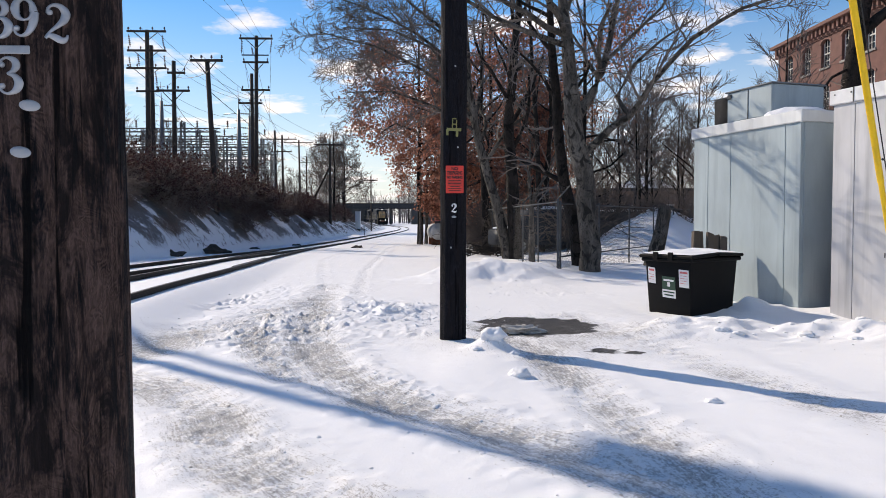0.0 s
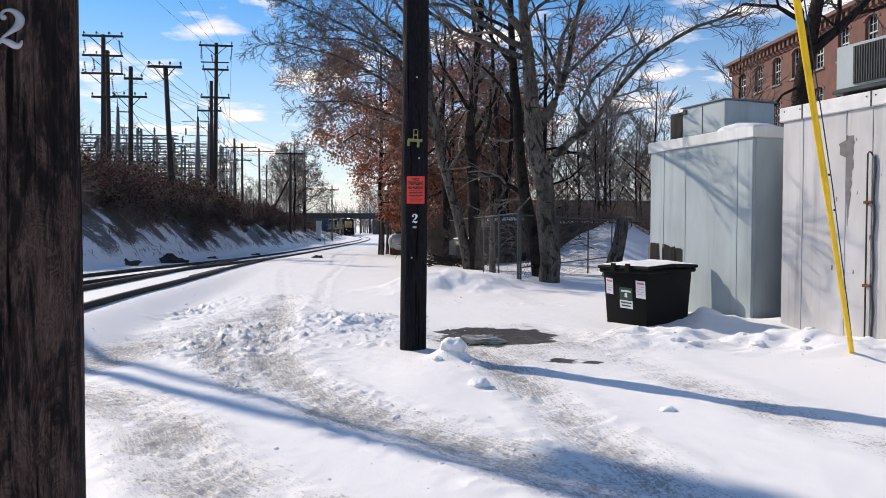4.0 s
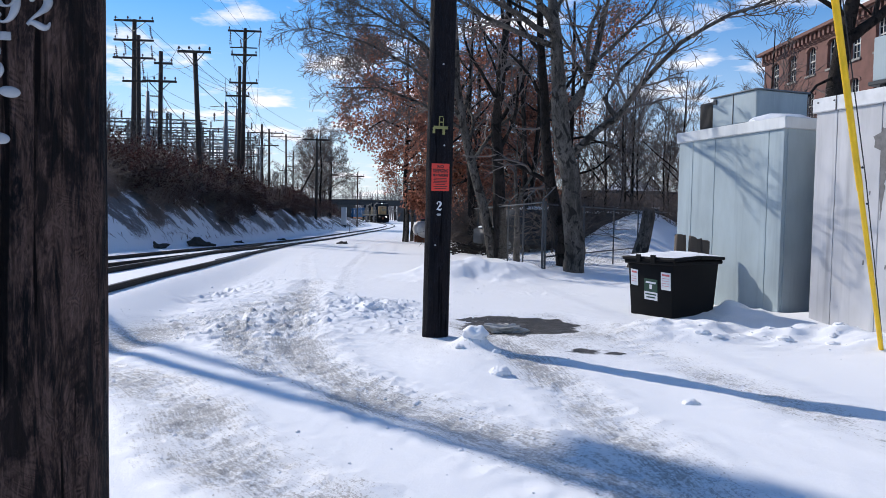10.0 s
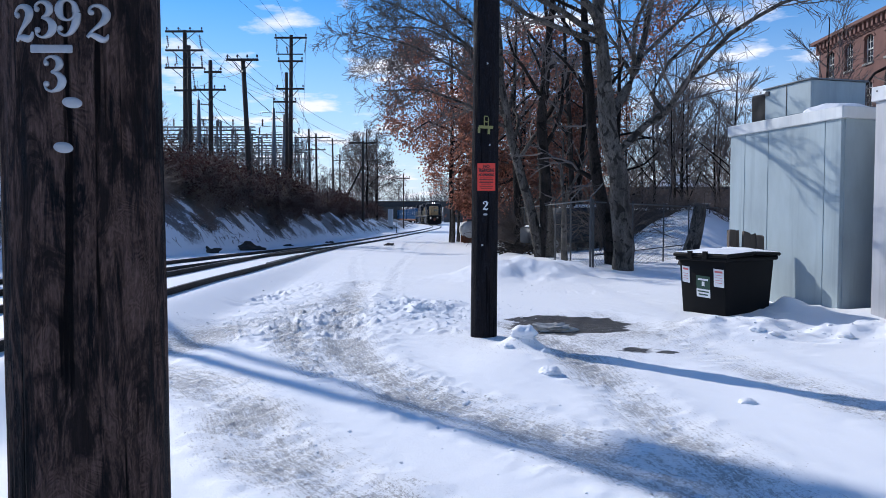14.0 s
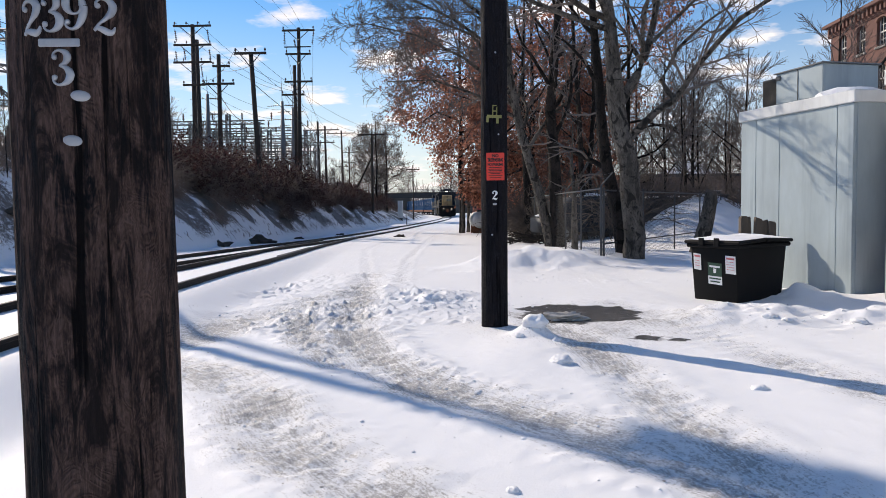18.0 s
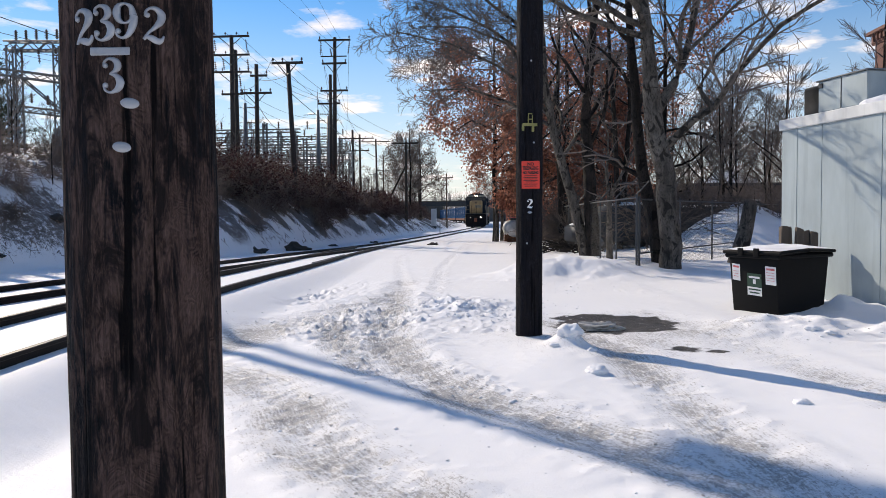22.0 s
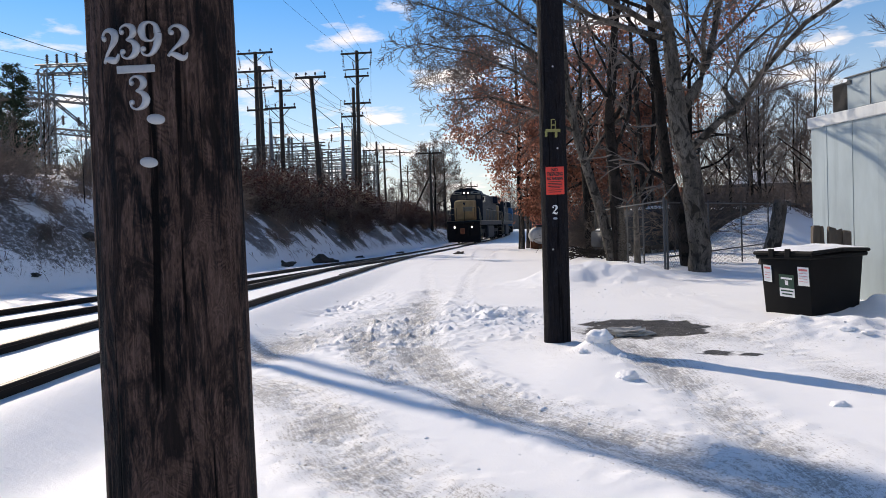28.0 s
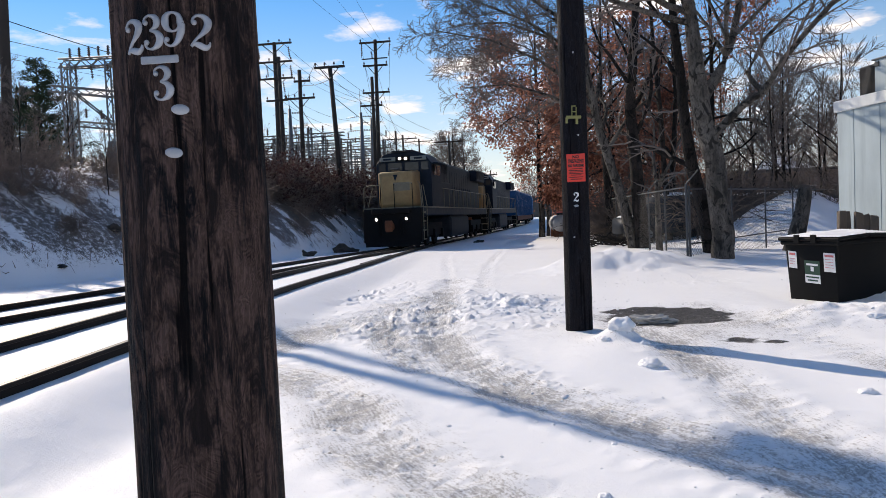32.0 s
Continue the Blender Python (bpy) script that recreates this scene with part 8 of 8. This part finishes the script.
def flatcar():
    t = thing("container_flatcar", "dark steel flatcar in the train", "flatcar", "flatcars of the train")
    part("deck", block(bmesh.new(), -1.35, -13.2, 0.95, 1.35, 13.2, 1.2, 0.03), M_LOCOBLACK, t)
    part("side_sill", block(bmesh.new(), -1.4, -13.0, 0.75, -1.28, 13.0, 1.22), M_RUST, t)
    part("side_sill", block(bmesh.new(), 1.28, -13.0, 0.75, 1.4, 13.0, 1.22), M_RUST, t)
    part("end_sill", block(bmesh.new(), -1.4, -13.3, 0.8, 1.4, -13.1, 1.3, 0.03), M_LOCOBLACK, t)
    part("end_sill", block(bmesh.new(), -1.4, 13.1, 0.8, 1.4, 13.3, 1.3, 0.03), M_LOCOBLACK, t)
    part("coupler", block(bmesh.new(), -0.12, -13.9, 0.75, 0.12, -13.3, 1.0, 0.04), M_RUST, t)
    bogie(t, -9.6, 2, False)
    bogie(t, 9.6, 2, False)
    return t


def container():
    t = thing("waste_container", "blue ribbed steel container with a white mark", "container", "blue containers on the train")
    part("box", block(bmesh.new(), -1.25, -3.0, 0.0, 1.25, 3.0, 2.75, 0.04), M_BLUE, t)
    rib = bpy.data.meshes.new("rib")
    bm = block(bmesh.new(), 1.25, -0.08, 0.05, 1.33, 0.08, 2.7, 0.01)
    bm.to_mesh(rib)
    bm.free()
    rib.materials.append(M_BLUE)
    for s in (0, 180):
        for k in range(5):
            share("rib", rib, t, pose(0, 0, 0, 0, 0, s) @ pose(0, -2.8 + 1.4 * k, 0))
    for s in (-1, 1):
        x = s * 1.255
        part("mark", block(bmesh.new(), min(x, x + s * 0.006), -0.55, 1.1, max(x, x + s * 0.006), -0.25, 2.2), M_WHITE, t, "white painted mark")
        part("mark", block(bmesh.new(), min(x, x + s * 0.006), 0.15, 1.1, max(x, x + s * 0.006), 0.55, 2.0), M_WHITE, t, "white painted mark")
    part("top_rim", block(bmesh.new(), -1.32, -3.05, 2.72, 1.32, 3.05, 2.86, 0.02), M_BLUE, t)
    part("end_door", block(bmesh.new(), -1.15, -3.05, 0.1, 1.15, -3.0, 2.65, 0.02), M_BLUE, t)
    return t


LEAD = locomotive("dark blue and grey diesel locomotive with a yellow nose", True)
SECOND = locomotive("second dark blue and grey diesel locomotive, unlit", False)
CARS = [flatcar()]
BOXES = [container()]
for _ in range(6):
    CARS.append(copy_thing(CARS[0], pose(0, 0, 0)))
for _ in range(27):
    BOXES.append(copy_thing(BOXES[0], pose(0, 0, 0)))


# ---- what moves ----
def motions():
    times = [0, 1, 2, 3, 4, 5, 6, 7, 8, 9, 10, 11, 12, 13, 14, 15, 16, 17, 18, 19, 20, 21, 22, 23, 24, 25, 26, 27, 28, 29, 30, 31, 32]
    gap = 22.3

    def key(ob, ahead, behind, lift=pose(0, 0, 0)):
        walk(ob, [(t, vehicle_pose(t, ahead, behind) @ lift) for t in times])

    key(LEAD, 4.0, 17.6)
    key(SECOND, 4.0 + gap, 17.6 + gap)
    for k, car in enumerate(CARS):
        s = 2 * gap + 28.0 * k
        key(car, s + 4.4, s + 23.6)
        for j in range(4):
            key(BOXES[4 * k + j], s + 4.4, s + 23.6, pose(0, -9.75 + 6.5 * j, 1.2))
    # the leading locomotive's wheels roll along the rails
    start = front_at(0)
    for wheel, y in WHEELS:
        rows = []
        for n in range(321):
            t = n / 10
            rows.append((t, pose(0, y, 0.5, math.degrees((start - front_at(t)) / 0.5))))
        walk(wheel, rows)


motions()
